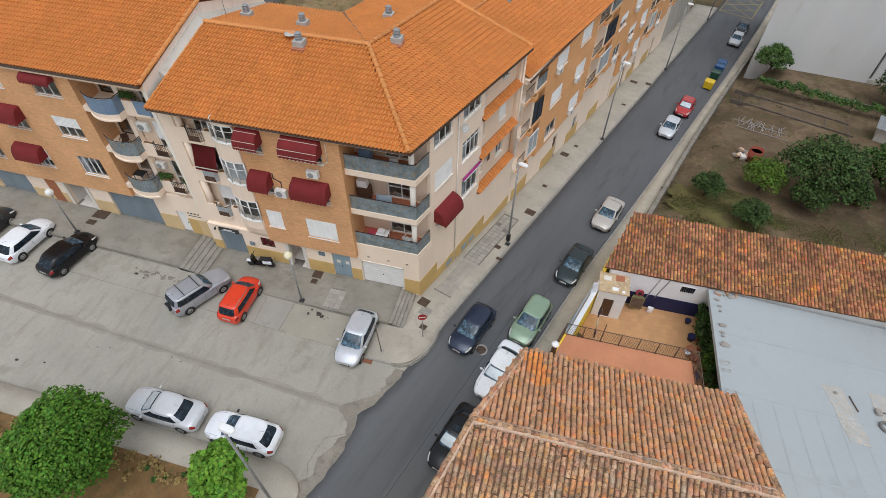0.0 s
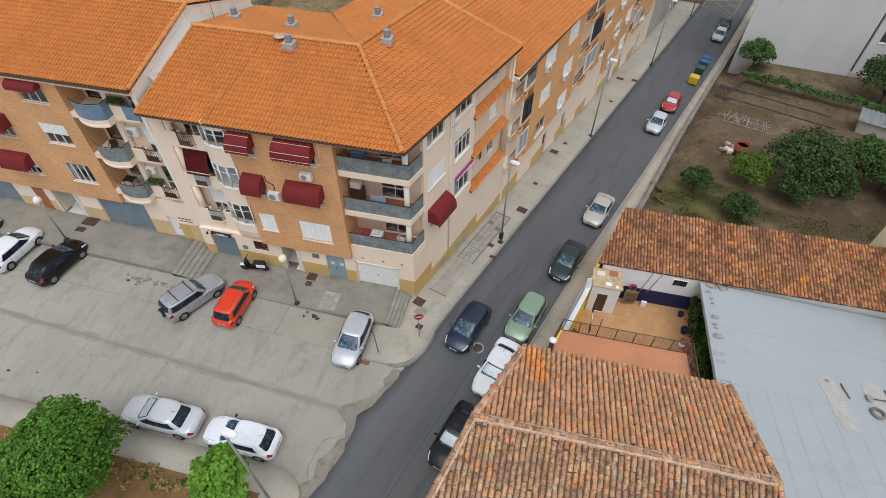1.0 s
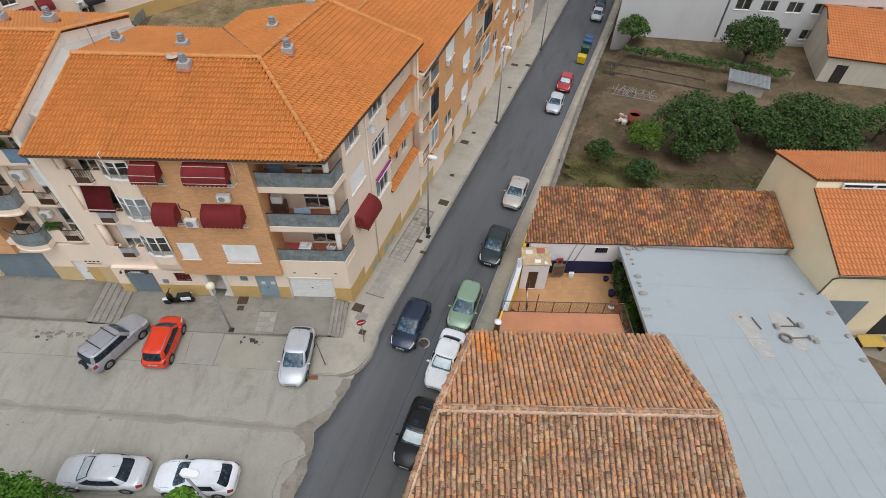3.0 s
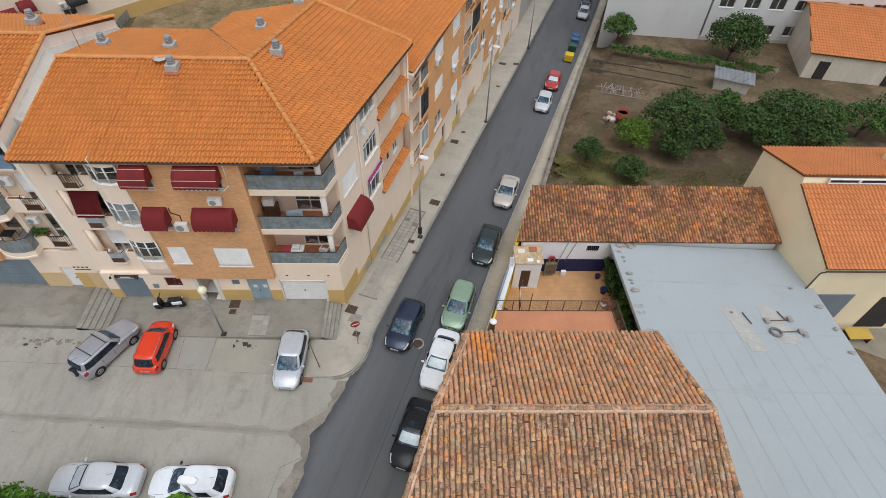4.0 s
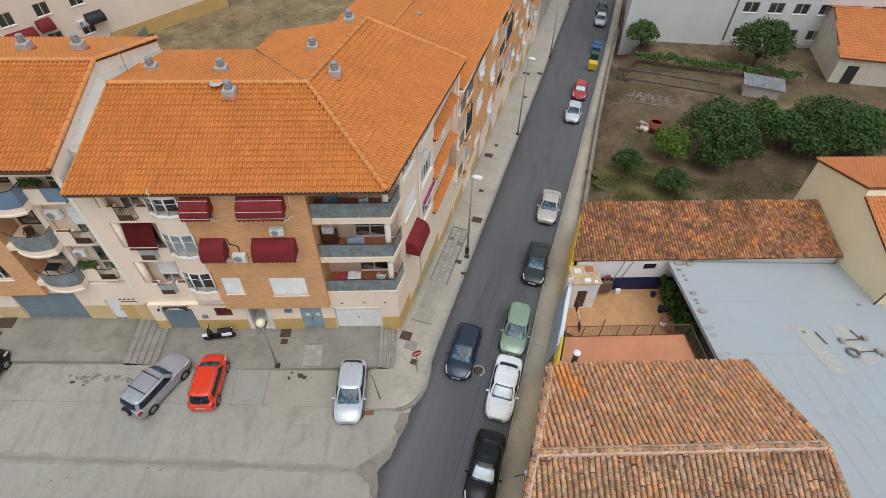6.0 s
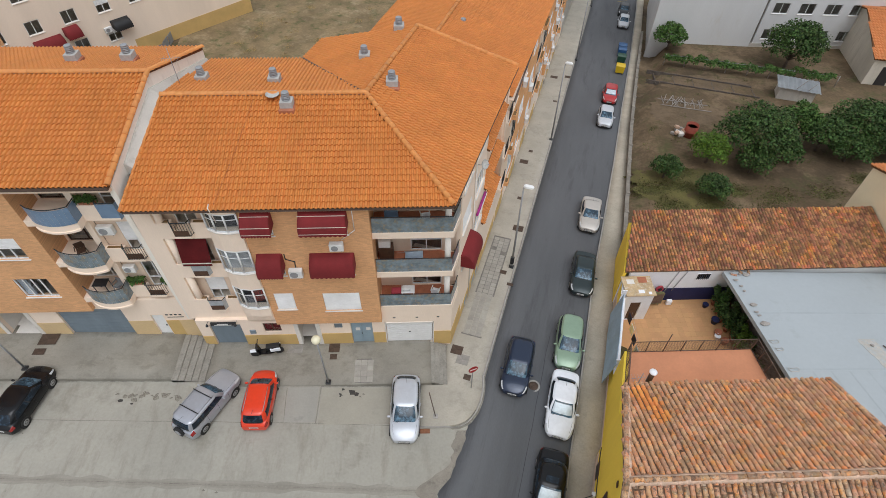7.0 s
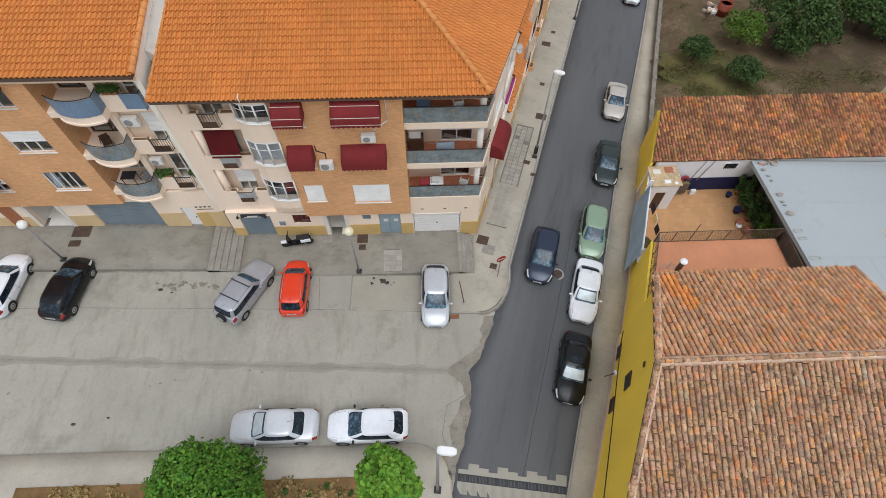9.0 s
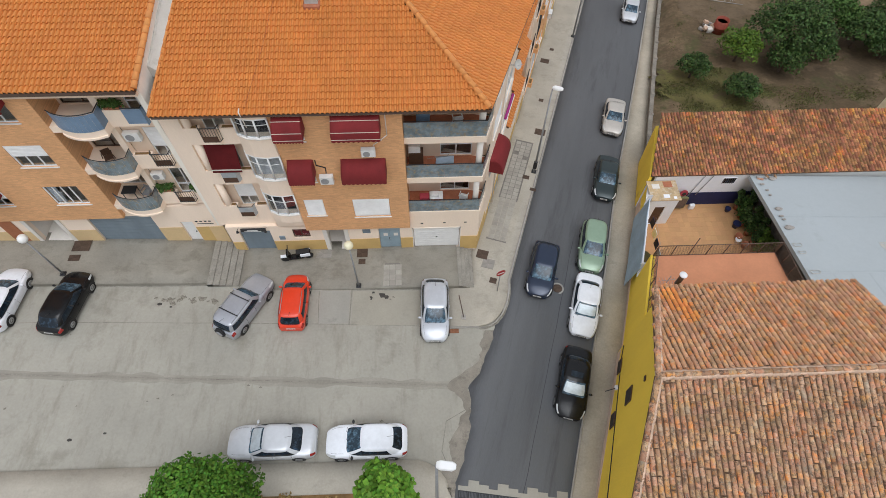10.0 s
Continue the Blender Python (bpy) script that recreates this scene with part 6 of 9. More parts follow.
    rows = [[shell(t, k) for t in ts] for k in (0, 0.2, 0.4, 0.6, 0.8, 0.92)]
    rows.append([shell(t, 1.0, 0, 0.975) for t in ts])
    for q, up in ((0.91, 0.024), (0.78, 0.041), (0.55, 0.05), (0.25, 0.055)):
        rows.append([(x, y, top + up) for x, y, z in (shell(t, 1.0, 0, q) for t in ts)])
    part("cabin", loft(bmesh.new(), rows, smooth=True), roof or colour, c)

    def pane(name, t0, t1, k0, k1, material=CARGLASS, out=0.009, nt=10, nk=5):
        bm = bmesh.new()
        g = [[bm.verts.new(shell(t0 + (t1 - t0) * i / nt, k0 + (k1 - k0) * j / nk, out)) for j in range(nk + 1)] for i in range(nt + 1)]
        for a, b in zip(g, g[1:]):
            for j in range(nk):
                bm.faces.new((a[j], b[j], b[j + 1], a[j + 1])).smooth = True
        return part(name, bm, material, c)

    D = radians
    turn = lambda q: math.acos(math.copysign(abs(q) ** (square / 2), q))
    edge = math.degrees(math.asin(0.76 ** (square / 2)))
    pane("windscreen", D(-edge), D(edge), 0.09, 0.96, SCREEN)
    pane("cowl", D(-edge), D(edge), 0.03, 0.085, BLACK, 0.011, nk=2)
    pane("rear_window", D(180 - edge), D(180 + edge), 0.14 if deck < 1.0 else 0.27, 0.91)
    if shade:
        pane("sunshade", D(-edge * 0.82), D(edge * 0.82), 0.3, 0.88, SILVERSHADE, 0.013)
    for sy in (-1, 1):
        cuts = {1: [(0.8, -0.1), (-0.14, -0.6)], 2: [(0.8, 0.04), (-0.02, -0.74)], 3: [(0.8, 0.28), (0.23, -0.34), (-0.4, -0.84)]}[doors]
        pane("window_band", sy * turn(cuts[0][0] + 0.02), sy * turn(cuts[-1][1] - 0.02), 0.13, 0.87, BLACK, 0.005, nt=14)
        for q0, q1 in cuts:
            pane("side_window", sy * turn(q0), sy * turn(q1), 0.16, 0.84, nt=6)
        bm = bmesh.new()
        bmesh.ops.create_icosphere(bm, subdivisions=2, radius=1.0)
        bm.transform(Matrix.Translation((sf - 0.4, sy * (h + 0.06), belt + 0.09)) @ Matrix.Diagonal((0.07, 0.115, 0.07, 1)))
        part("mirror", bm, BLACK if doors == 1 else colour, c)
        patch("headlight", L / 2 - 0.55, L / 2 - 0.09, 3.4, 5.0, sy, LAMP)
        patch("tail_light", -L / 2 + 0.26, -L / 2 + 0.02, 2.6, 4.9, sy, REAR)
        part("door_handle", boxes((-0.05 * L, -0.05 * L + 0.16, min(sy * h * 0.97, sy * (h + 0.02)), max(sy * h * 0.97, sy * (h + 0.02)), belt - 0.2, belt - 0.17)), colour, c)
        patch("sill_trim", -0.2 * L, 0.2 * L, 0.1, 1.0, sy, BLACK, 0.004, nv=2)
        for q in {1: (0.2, -0.16), 2: (0.21, -0.03, -0.24), 3: (0.2, 0.0, -0.2)}[doors]:
            patch("door_seam", q * L, q * L + 0.014, 1.2, 4.8, sy, BLACK, 0.003, nx=1)
        patch("bonnet_seam", sf + 0.04, L / 2 - 0.3, 5.45, 5.52, sy, BLACK, 0.003, nx=8, nv=1)
        patch("bumper_trim", L / 2 - 0.5, L / 2 - 0.02, 1.2, 1.7, sy, BLACK, 0.004, nv=1)
        for sx in (-1, 1):
            wx = sx * L * 0.305
            yo = sy * (h - 0.1)
            arch = tube(bmesh.new(), (wx, sy * (h - 0.2), 0.32), (wx, sy * (h + 0.002), 0.32), 0.36, seg=20)
            part("wheel_arch", arch, BLACK, c)
            bm = lathe(bmesh.new(), [(0.19, -0.1), (0.28, -0.105), (0.31, -0.07), (0.315, 0.07), (0.28, 0.105), (0.19, 0.1)], 20)
            bm.transform(Matrix.Translation((wx, yo, 0.315)) @ Matrix.Rotation(radians(90), 4, 'X'))
            ty = part("wheel", bm, TYRE, c)
            bm = lathe(bmesh.new(), [(0.05, -0.108), (0.1, -0.1), (0.2, -0.112), (0.2, 0.112), (0.1, 0.1), (0.05, 0.108)], 14)
            bm.transform(Matrix.Translation((wx, yo, 0.315)) @ Matrix.Rotation(radians(90), 4, 'X'))
            part("rim", bm, rim or RIM, ty)
        if rails:
            part("roof_rail", tube(bmesh.new(), (rf - 0.2, sy * wt * 0.86, H + 0.015), (rr + 0.15, sy * wt * 0.86, H + 0.015), 0.022, seg=6), GREY, c)
    if rack:
        for x in np.linspace(rr + 0.7, rf - 0.35, 2):
            part("roof_bar", boxes((x - 0.025, x + 0.025, -wt * 0.95, wt * 0.95, H + 0.035, H + 0.065)), BLACK, c)
    if spare:
        sp = part("spare_wheel", tube(bmesh.new(), (-L / 2 - 0.15, 0.1, 0.78), (-L / 2 + 0.03, 0.1, 0.78), 0.33, seg=20), TYRE, c)
        part("wheel_cover", tube(bmesh.new(), (-L / 2 - 0.17, 0.1, 0.78), (-L / 2 - 0.151, 0.1, 0.78), 0.2, seg=16), colour, sp)
    if roof_glass:
        part("sunroof", bevelled(boxes(((rf + rr) / 2 + 0.05, rf - 0.2, -0.34, 0.34, H - 0.02, H + 0.008)), 0.01, 1), CARGLASS, c)
    tip = skin(L / 2 - 0.02, 4)[2]
    part("grille", bevelled(boxes((L / 2 - 0.08, L / 2 + 0.006, -h * 0.36, h * 0.36, tip - 0.14, tip - 0.05)), 0.01, 1), BLACK, c)
    part("lower_grille", boxes((L / 2 - 0.05, L / 2 + 0.008, -h * 0.4, h * 0.4, 0.32, 0.39)), BLACK, c)
    for x, y in ((L / 2 + 0.01, 0.4), (-L / 2 - 0.016, 0.58)):
        pl = part("number_plate", boxes((x - 0.006, x + 0.006, -0.26, 0.26, y, y + 0.11)), PLATE, c)
        part("plate_bar", boxes((x - 0.008, x + 0.008, -0.2, 0.2, y + 0.035, y + 0.075)), BLACK, pl)
    part("rear_bumper", bevelled(boxes((-L / 2 - 0.01, -L / 2 + 0.08, -h * 0.62, h * 0.62, 0.36, 0.56)), 0.03), colour, c)
    part("aerial", tube(bmesh.new(), (rr + 0.25, 0, H - 0.01), (rr - 0.1, 0, H + 0.16), 0.008, seg=5), BLACK, c)
    for y in (0.3, -0.25):
        a, b = shell(0.0, 0.07, 0.02), shell(0.0, 0.2, 0.02)
        part("wiper", tube(bmesh.new(), (a[0], y, a[2]), (b[0], y - 0.42, b[2]), 0.009, seg=4), BLACK, c)
    part("badge", bevelled(boxes((L / 2 - 0.13, L / 2 - 0.06, -0.055, 0.055, tip - 0.02, tip + 0.03)), 0.01, 1), RIM, c)
    return c


def park(x, y, ang):
    """Stand a car on the sloping ground, its nose at ang degrees from +x."""
    d = Vector((math.cos(radians(ang)), math.sin(radians(ang))))
    n = Vector((-d.y, d.x))
    z = lambda k: land(x + k.x, y + k.y)
    pitch = math.degrees(math.atan((z(d) - z(-d)) / 2))
    roll = math.degrees(math.atan((z(n) - z(-n)) / 2))
    return pose(x, y, land(x, y) + 0.012, roll, -pitch, ang)


SILVER, WHITE, BLACKP = paint("silver_paint", (0.62, 0.64, 0.67), 0.25, 0.32, 0.4), paint("white_paint", (0.84, 0.87, 0.92), 0, 0.3, 0.3), paint("black_paint", (0.006, 0.0065, 0.008), 0, 0.25, 0.15, 0.3)
RED, GREEN, DKGREEN = paint("orange_red_paint", (0.74, 0.045, 0.008)), paint("pale_green_paint", (0.27, 0.38, 0.27), 0.3), paint("dark_green_paint", (0.022, 0.036, 0.038), 0.3, 0.3, 0.35)
CHAMP, NAVY, CRIMSON = paint("champagne_paint", (0.55, 0.51, 0.46), 0.3), paint("navy_paint", (0.016, 0.028, 0.06), 0.3, 0.28, 0.5, 0.45), paint("red_paint", (0.42, 0.02, 0.02))
CHARCOAL = paint("charcoal_paint", (0.03, 0.033, 0.038), 0.3, 0.35, 0.3)

HATCH = (0.285, 0.08, -0.33, -0.465)
SEDAN = (0.265, 0.075, -0.22, -0.365)
car(park(-11.62, -12.42, 180), SILVER, "silver saloon car parked along the southern kerb", 4.55, 1.78, 1.42, cab=SEDAN, shade=True)
car(park(-6.73, -12.52, 180), WHITE, "white coupe parked along the southern kerb", 4.25, 1.75, 1.42, deck=0.98, cab=(0.265, 0.06, -0.31, -0.465), doors=1)
car(park(-2.9, -4.75, -91.5), paint("pale_silver_paint", (0.56, 0.585, 0.63), 0.25, 0.3, 0.4), "pale silver hatchback parked before the corner steps", 4.15, 1.74, 1.5, cab=HATCH)
car(park(-11.4, -4.15, 89.5), RED, "bright orange-red small hatchback parked nose to the pavement", 3.62, 1.62, 1.52, belt=0.93, hood=0.88, deck=0.95, cab=(0.33, 0.13, -0.39, -0.475), rails=True, square=5.2, lean=0.8, tail=0.8)
car(park(-14.32, -4.35, 63), paint("graphite_silver_paint", (0.45, 0.465, 0.51), 0.45, 0.3, 0.4), "silver off-road estate with roof bars and spare wheel", 4.15, 1.68, 1.68, belt=1.05, hood=1.02, deck=1.08, cab=(0.2, 0.07, -0.44, -0.485), rails=True, rack=True, spare=True, doors=3, square=6, nose=0.72, tail=0.84, lean=0.82)
car(park(-24.72, -4.0, 82), BLACKP, "black hatchback parked in the yard", 4.1, 1.7, 1.42, cab=HATCH)
car(park(-28.35, -3.75, 86), WHITE, "white hatchback parked in the yard", 4.1, 1.72, 1.45, cab=HATCH)
car(park(-31.8, -3.6, 88), CHARCOAL, "dark grey car parked in the yard", 4.2, 1.72, 1.42, cab=HATCH)
car(park(4.18, -1.95, -107.5), NAVY, "dark blue hatchback in the middle of the street", 4.2, 1.75, 1.5, cab=HATCH)
car(park(7.84, -0.15, -107), GREEN, "pale green estate car parked at the kerb", 4.3, 1.74, 1.48, cab=(0.28, 0.07, -0.4, -0.475), doors=3)
car(park(6.51, -4.6, -107.5), WHITE, "white saloon parked with a silver sunshade", 4.4, 1.72, 1.42, cab=SEDAN, shade=True)
car(park(4.9, -9.55, -107), BLACKP, "black car parked with a silver sunshade", 4.25, 1.75, 1.4, cab=(0.25, 0.05, -0.23, -0.37), shade=True, roof_glass=True)
car(park(10.35, 6.5, -107.5), DKGREEN, "dark green saloon parked at the kerb", 4.55, 1.74, 1.42, cab=SEDAN)
car(park(12.7, 13.85, -108), CHAMP, "champagne coloured saloon parked at the kerb", 4.5, 1.74, 1.42, cab=SEDAN)
car(park(18.85, 31.8, -108), SILVER, "silver hatchback parked down the street", 4.1, 1.7, 1.45, cab=HATCH)
car(park(20.95, 37.6, -108), CRIMSON, "red hatchback with a sunshade parked down the street", 4.1, 1.7, 1.45, cab=HATCH, shade=True)
car(park(30.3, 63.8, -108), SILVER, "silver car parked far down the street", 4.2, 1.72, 1.45, cab=HATCH)
car(park(32.0, 69.5, -108), CHARCOAL, "dark car parked far down the street", 4.2, 1.72, 1.45, cab=HATCH)

s = thing("scooter", "black and white scooter on its stand before the flats", "scooter", pose(-11.6, -0.75, front_level(-11.6), 0, 0, 188) @ Matrix.Diagonal((1.2, 1.2, 1.15, 1)))
for x in (-0.6, 0.62):
    bm = lathe(bmesh.new(), [(0.12, -0.05), (0.22, -0.055), (0.25, 0), (0.22, 0.055), (0.12, 0.05)], 16)
    bm.transform(Matrix.Translation((x, 0, 0.25)) @ Matrix.Rotation(radians(90), 4, 'X'))
    part("wheel", bm, TYRE, s)
part("body", bevelled(loft(bmesh.new(), [[(-0.75, -0.12, 0.5), (-0.75, 0.12, 0.5), (-0.75, 0.1, 0.72), (-0.75, -0.1, 0.72)], [(-0.3, -0.2, 0.3), (-0.3, 0.2, 0.3), (-0.3, 0.16, 0.7), (-0.3, -0.16, 0.7)], [(0.05, -0.18, 0.26), (0.05, 0.18, 0.26), (0.05, 0.16, 0.36), (0.05, -0.16, 0.36)], [(0.35, -0.16, 0.26), (0.35, 0.16, 0.26), (0.35, 0.14, 0.36), (0.35, -0.14, 0.36)]]), 0.03), BLACKP, s)
for sy in (-1, 1):
    part("side_panel", bevelled(boxes((-0.72, -0.2, min(sy * 0.12, sy * 0.2), max(sy * 0.12, sy * 0.2), 0.45, 0.68)), 0.03), WHITE, s, "white side panel")
part("seat", bevelled(boxes((-0.7, 0.0, -0.14, 0.14, 0.7, 0.8)), 0.04), BLACK, s)
part("front_shield", bevelled(loft(bmesh.new(), [[(0.32, -0.2, 0.3), (0.32, 0.2, 0.3), (0.4, 0.2, 0.3), (0.4, -0.2, 0.3)], [(0.42, -0.22, 0.75), (0.42, 0.22, 0.75), (0.5, 0.2, 0.75), (0.5, -0.2, 0.75)], [(0.4, -0.12, 1.0), (0.4, 0.12, 1.0), (0.47, 0.12, 1.0), (0.47, -0.12, 1.0)]]), 0.02), BLACKP, s)
part("handlebar", tube(bmesh.new(), (0.38, -0.34, 1.02), (0.38, 0.34, 1.02), 0.025, seg=6), BLACK, s)
part("mudguard", bevelled(boxes((0.42, 0.85, -0.09, 0.09, 0.46, 0.52)), 0.02), WHITE, s)

# ---- yellow street wall, terrace and patio of the old house ----
def along(y, across=10.25):
    """x of the line at that distance across the street, at y."""
    return (across + 0.319 * y) / 0.948


TILEFLOOR = mat("tan_patio_tile", (0.55, 0.3, 0.13), 0.7, var=0.1, scale=0.6, fine=8, bump=0.1)
REDFLOOR = mat("red_terrace_tile", (0.58, 0.25, 0.13), 0.75, var=0.1, scale=0.6, fine=8, bump=0.1)
NAVYPAINT = mat("navy_blue_dado", (0.012, 0.016, 0.075), 0.7, var=0.15, scale=1.5)
WHITEPAINT = mat("white_painted_wall", (0.84, 0.84, 0.86), 0.85, var=0.06, scale=0.8)
BLUESHEET = mat("blue_grey_sheet", (0.33, 0.43, 0.52), 0.5, var=0.15, scale=1.2, second=(0.3, 0.3, 0.28), amount=0.25)
MESH = mat("rusty_fence_mesh", (0.16, 0.11, 0.085), 0.7, metal=0.3, var=0.3, scale=3)
STONE = mat("grey_stone", (0.36, 0.33, 0.3), 0.9, var=0.25, scale=3, fine=10, bump=0.6)
O = old_house
PINKDADO = mat("pinkish_beige_dado", (0.66, 0.5, 0.4), 0.9, var=0.12, scale=0.8, streak=True)
def front_x(y):
    return 4.55 + (y + 17.2) * 0.366


# windows in the street front of the old house, set into shallow reveals
for y, z, w, h in ((-8.9, 0.9, 0.8, 0.75), (-12.0, 1.2, 0.8, 0.8), (-11.5, 3.8, 0.8, 1.0), (-11.5, 6.75, 0.25, 0.2)):
    F = SIDE.copy()
    F.translation = (front_x(y) - 0.05, y, z)
    w_ = part("window", wall_holes(bmesh.new(), -w / 2, w / 2, 0, h, [(-w / 2 + 0.05, w / 2 - 0.05, 0.05, h - 0.05)], -0.03, 0.05), BROWNWOOD, O, fix=False)
    w_.matrix_basis = F
    part("pane", boxes((-w / 2 + 0.05, w / 2 - 0.05, 0.0, 0.015, 0.05, h - 0.05)), DARK, w_)
    if z == 3.8:
        part("shutter_board", boxes((-0.28, 0.1, -0.02, -0.004, 0.06, 0.7)), GREY, w_, "broken grey shutter board")
# cornice line and base of the yellow wall
for a, b, z, t, m_ in ((-17.2, -7.7, -0.2, 1.0, PINKDADO),):
    r = [[(front_x(y) + o, y, z + up) for o, up in ((-0.04, 0), (-0.03, t), (0.12, t), (0.12, 0))] for y in (a, b)]
    part("dado", loft(bmesh.new(), r), m_, O)

bm = bmesh.new()
for (y0, z0), (y1, z1) in zip(((-7.7, 1.45), (-8.45, 1.35), (-10.2, 1.75), (-12.0, 2.15), (-14.5, 2.7)), ((-8.45, 1.35), (-10.2, 1.75), (-12.0, 2.15), (-14.5, 2.7), (-17.1, 3.2))):
    tube(bm, (front_x(y0) - 0.03, y0, z0), (front_x(y1) - 0.03, y1, z1), 0.028, seg=5)
part("cable", bm, IRON, O, "dark cable along the wall")
wlamp = thing("wall_lamp", "small white lamp on an iron wall bracket", "lamp", pose(front_x(-10.2) - 0.02, -10.2, 1.5))
part("bracket", tube(bmesh.new(), (0, 0, 0), (-0.75, -0.2, 0.05), 0.025, seg=6), IRON, wlamp)
part("lamp_head", bevelled(boxes((-0.16, 0.0, -0.12, 0.12, -0.1, 0.14)), 0.03), WHITEPAINT, wlamp)

yard_wall = thing("patio_wall", "yellow-painted street wall closing the patio", "wall", kind="structure")
part("wall", prism(bmesh.new(), [(along(-7.6), -7.6), (along(-7.6) + 0.28, -7.65), (along(-3.4) + 0.28, -3.4), (along(-3.4), -3.4)], -1.0, 4.35), YELLOW, yard_wall)
part("wall", prism(bmesh.new(), [(along(-3.39), -3.39), (along(-3.39) + 0.28, -3.39), (along(4.0) + 0.25, 4.0), (along(4.0), 4.0)], -1.8, 1.7), YELLOW, yard_wall)
part("wall", prism(bmesh.new(), [(along(4.01) - 0.12, 4.01), (along(4.01) + 0.1, 4.01), (along(8.7) + 0.1, 8.7), (along(8.7) - 0.12, 8.7)], -2.9, 2.42), YELLOW, yard_wall)
part("coping", prism(bmesh.new(), [(along(-3.38) - 0.03, -3.38), (along(-3.38) + 0.31, -3.38), (along(4.0) + 0.28, 4.0), (along(4.0) - 0.03, 4.0)], 1.702, 1.76), WHITEPAINT, yard_wall)
part("base_band", prism(bmesh.new(), [(along(-7.6) - 0.04, -7.6), (along(-7.6) - 0.003, -7.6), (along(4.0) - 0.003, 4.0), (along(4.0) - 0.04, 4.0)], -1.8, 0.3), PINKDADO, yard_wall)
# upper terrace
terrace = thing("terrace", "raised terrace with red tiles and a rusty wire fence", "terrace", kind="structure")
part("floor", prism(bmesh.new(), [(along(-7.6) + 0.29, -7.6), (17.3, -7.6), (17.0, -3.4), (along(-3.4) + 0.29, -3.4)], 3.9, 4.3), REDFLOOR, terrace)
part("wall", prism(bmesh.new(), [(along(-7.59) + 0.29, -7.59), (17.2, -7.59), (16.95, -3.45), (along(-3.45) + 0.29, -3.45)], -1, 3.899), WHITEPAINT, terrace)
fence = thing("fence", "rusty wire mesh fence on iron posts round the terrace", "fence", pose(0, 0, 4.3))
line = [(along(-7.3) + 0.15, -7.3), (along(-3.45) + 0.15, -3.45), (16.95, -3.45), (17.2, -7.3)]
for (x0, y0), (x1, y1), n in zip(line, line[1:], (4, 7, 5)):
    for k in range(n):
        x, y = x0 + (x1 - x0) * k / n, y0 + (y1 - y0) * k / n
        tall = 1.75 if (n == 7 and k == 2) else 1.08
        part("post", tube(bmesh.new(), (x, y, 0), (x, y, tall), 0.03, seg=6), MESH, fence)
    bm = bmesh.new()
    for z in (0.04, 1.05):
        tube(bm, (x0, y0, z), (x1, y1, z), 0.025, seg=5)
    part("rail", bm, MESH, fence)
    bm = bmesh.new()
    d = math.hypot(x1 - x0, y1 - y0)
    for k in range(int(d / 0.09)):
        t = k * 0.09 / d
        u = min(1, t + 0.5 / d)
        for p, q in ((0.05, 1.04), (1.04, 0.05)):
            tube(bm, (x0 + (x1 - x0) * t, y0 + (y1 - y0) * t, p), (x0 + (x1 - x0) * u, y0 + (y1 - y0) * u, q), 0.006, seg=3, caps=False)
    part("mesh", bm, MESH, fence)
# lower patio
patio = thing("patio", "sunken patio with tan floor tiles", "patio", kind="structure")
part("floor", prism(bmesh.new(), [(along(-3.44) + 0.29, -3.44), (20.28, -7.5), (20.28, 4.04), (along(4.04) + 0.26, 4.04)], -1.6, -0.9), TILEFLOOR, patio)
one = data_mesh("floor_tile", [(x, y, z) for z in (0, 0.006) for x, y in ((0, 0), (0.392, 0), (0.392, 0.392), (0, 0.392))], [(4, 5, 6, 7), (0, 1, 5, 4), (1, 2, 6, 5), (2, 3, 7, 6), (3, 0, 4, 7)], mat("tan_patio_tile_piece", (0.56, 0.31, 0.14), 0.7, var=0.08, pick='object', spread=0.06))
pf = patio.children[0]
for i in range(21):
    for j in range(14):
        x, y = 11.2 + 0.4 * i, -1.6 + 0.4 * j
        if x > along(y) + 0.35 and x < 19.2 and y < 3.6:
            piece("floor_tile", one, pf, pose(x, y, -0.899))
part("back_wall", boxes((12.6, 20.28, 4.0, 4.04, -0.9, 2.5)), WHITEPAINT, patio)
part("dado", boxes((12.6, 20.2, 3.97, 3.996, -0.89, 0.5)), NAVYPAINT, patio, "navy blue painted band")
wq = part("window", boxes((17.3, 18.3, 3.95, 3.995, 1.45, 1.5), (17.3, 18.3, 3.95, 3.995, 2.05, 2.1), (17.3, 17.35, 3.95, 3.995, 1.5, 2.05), (18.25, 18.3, 3.95, 3.995, 1.5, 2.05)), WHITEPAINT, patio)
part("pane", boxes((17.35, 18.25, 3.975, 3.985, 1.5, 2.05)), CARGLASS, wq)
part("grille", boxes(*[(17.4 + 0.14 * k, 17.42 + 0.14 * k, 3.93, 3.95, 1.46, 2.08) for k in range(6)]), MESH, wq)
part("water_pipe", tube(tube(bmesh.new(), (15.3, 3.94, -0.85), (15.9, 3.94, 2.45), 0.03, seg=6), (16.0, 3.94, 0.3), (16.5, 3.94, 2.45), 0.03, seg=6), GREY, patio)
hut = thing("outhouse", "small whitewashed outhouse with a flat stained roof", "outhouse", pose(12.1, 2.35, -0.9))
part("wall", wall_holes(bmesh.new(), -0.15, 1.75, 0, 2.8, [(0.35, 1.05, 0.02, 2.0)], 0.0, 0.12), WHITEPAINT, hut, fix=False)
part("wall", boxes((1.63, 1.75, 0.121, 1.6, 0, 2.8), (-0.05, 1.629, 1.48, 1.6, 0, 2.8)), WHITEPAINT, hut)
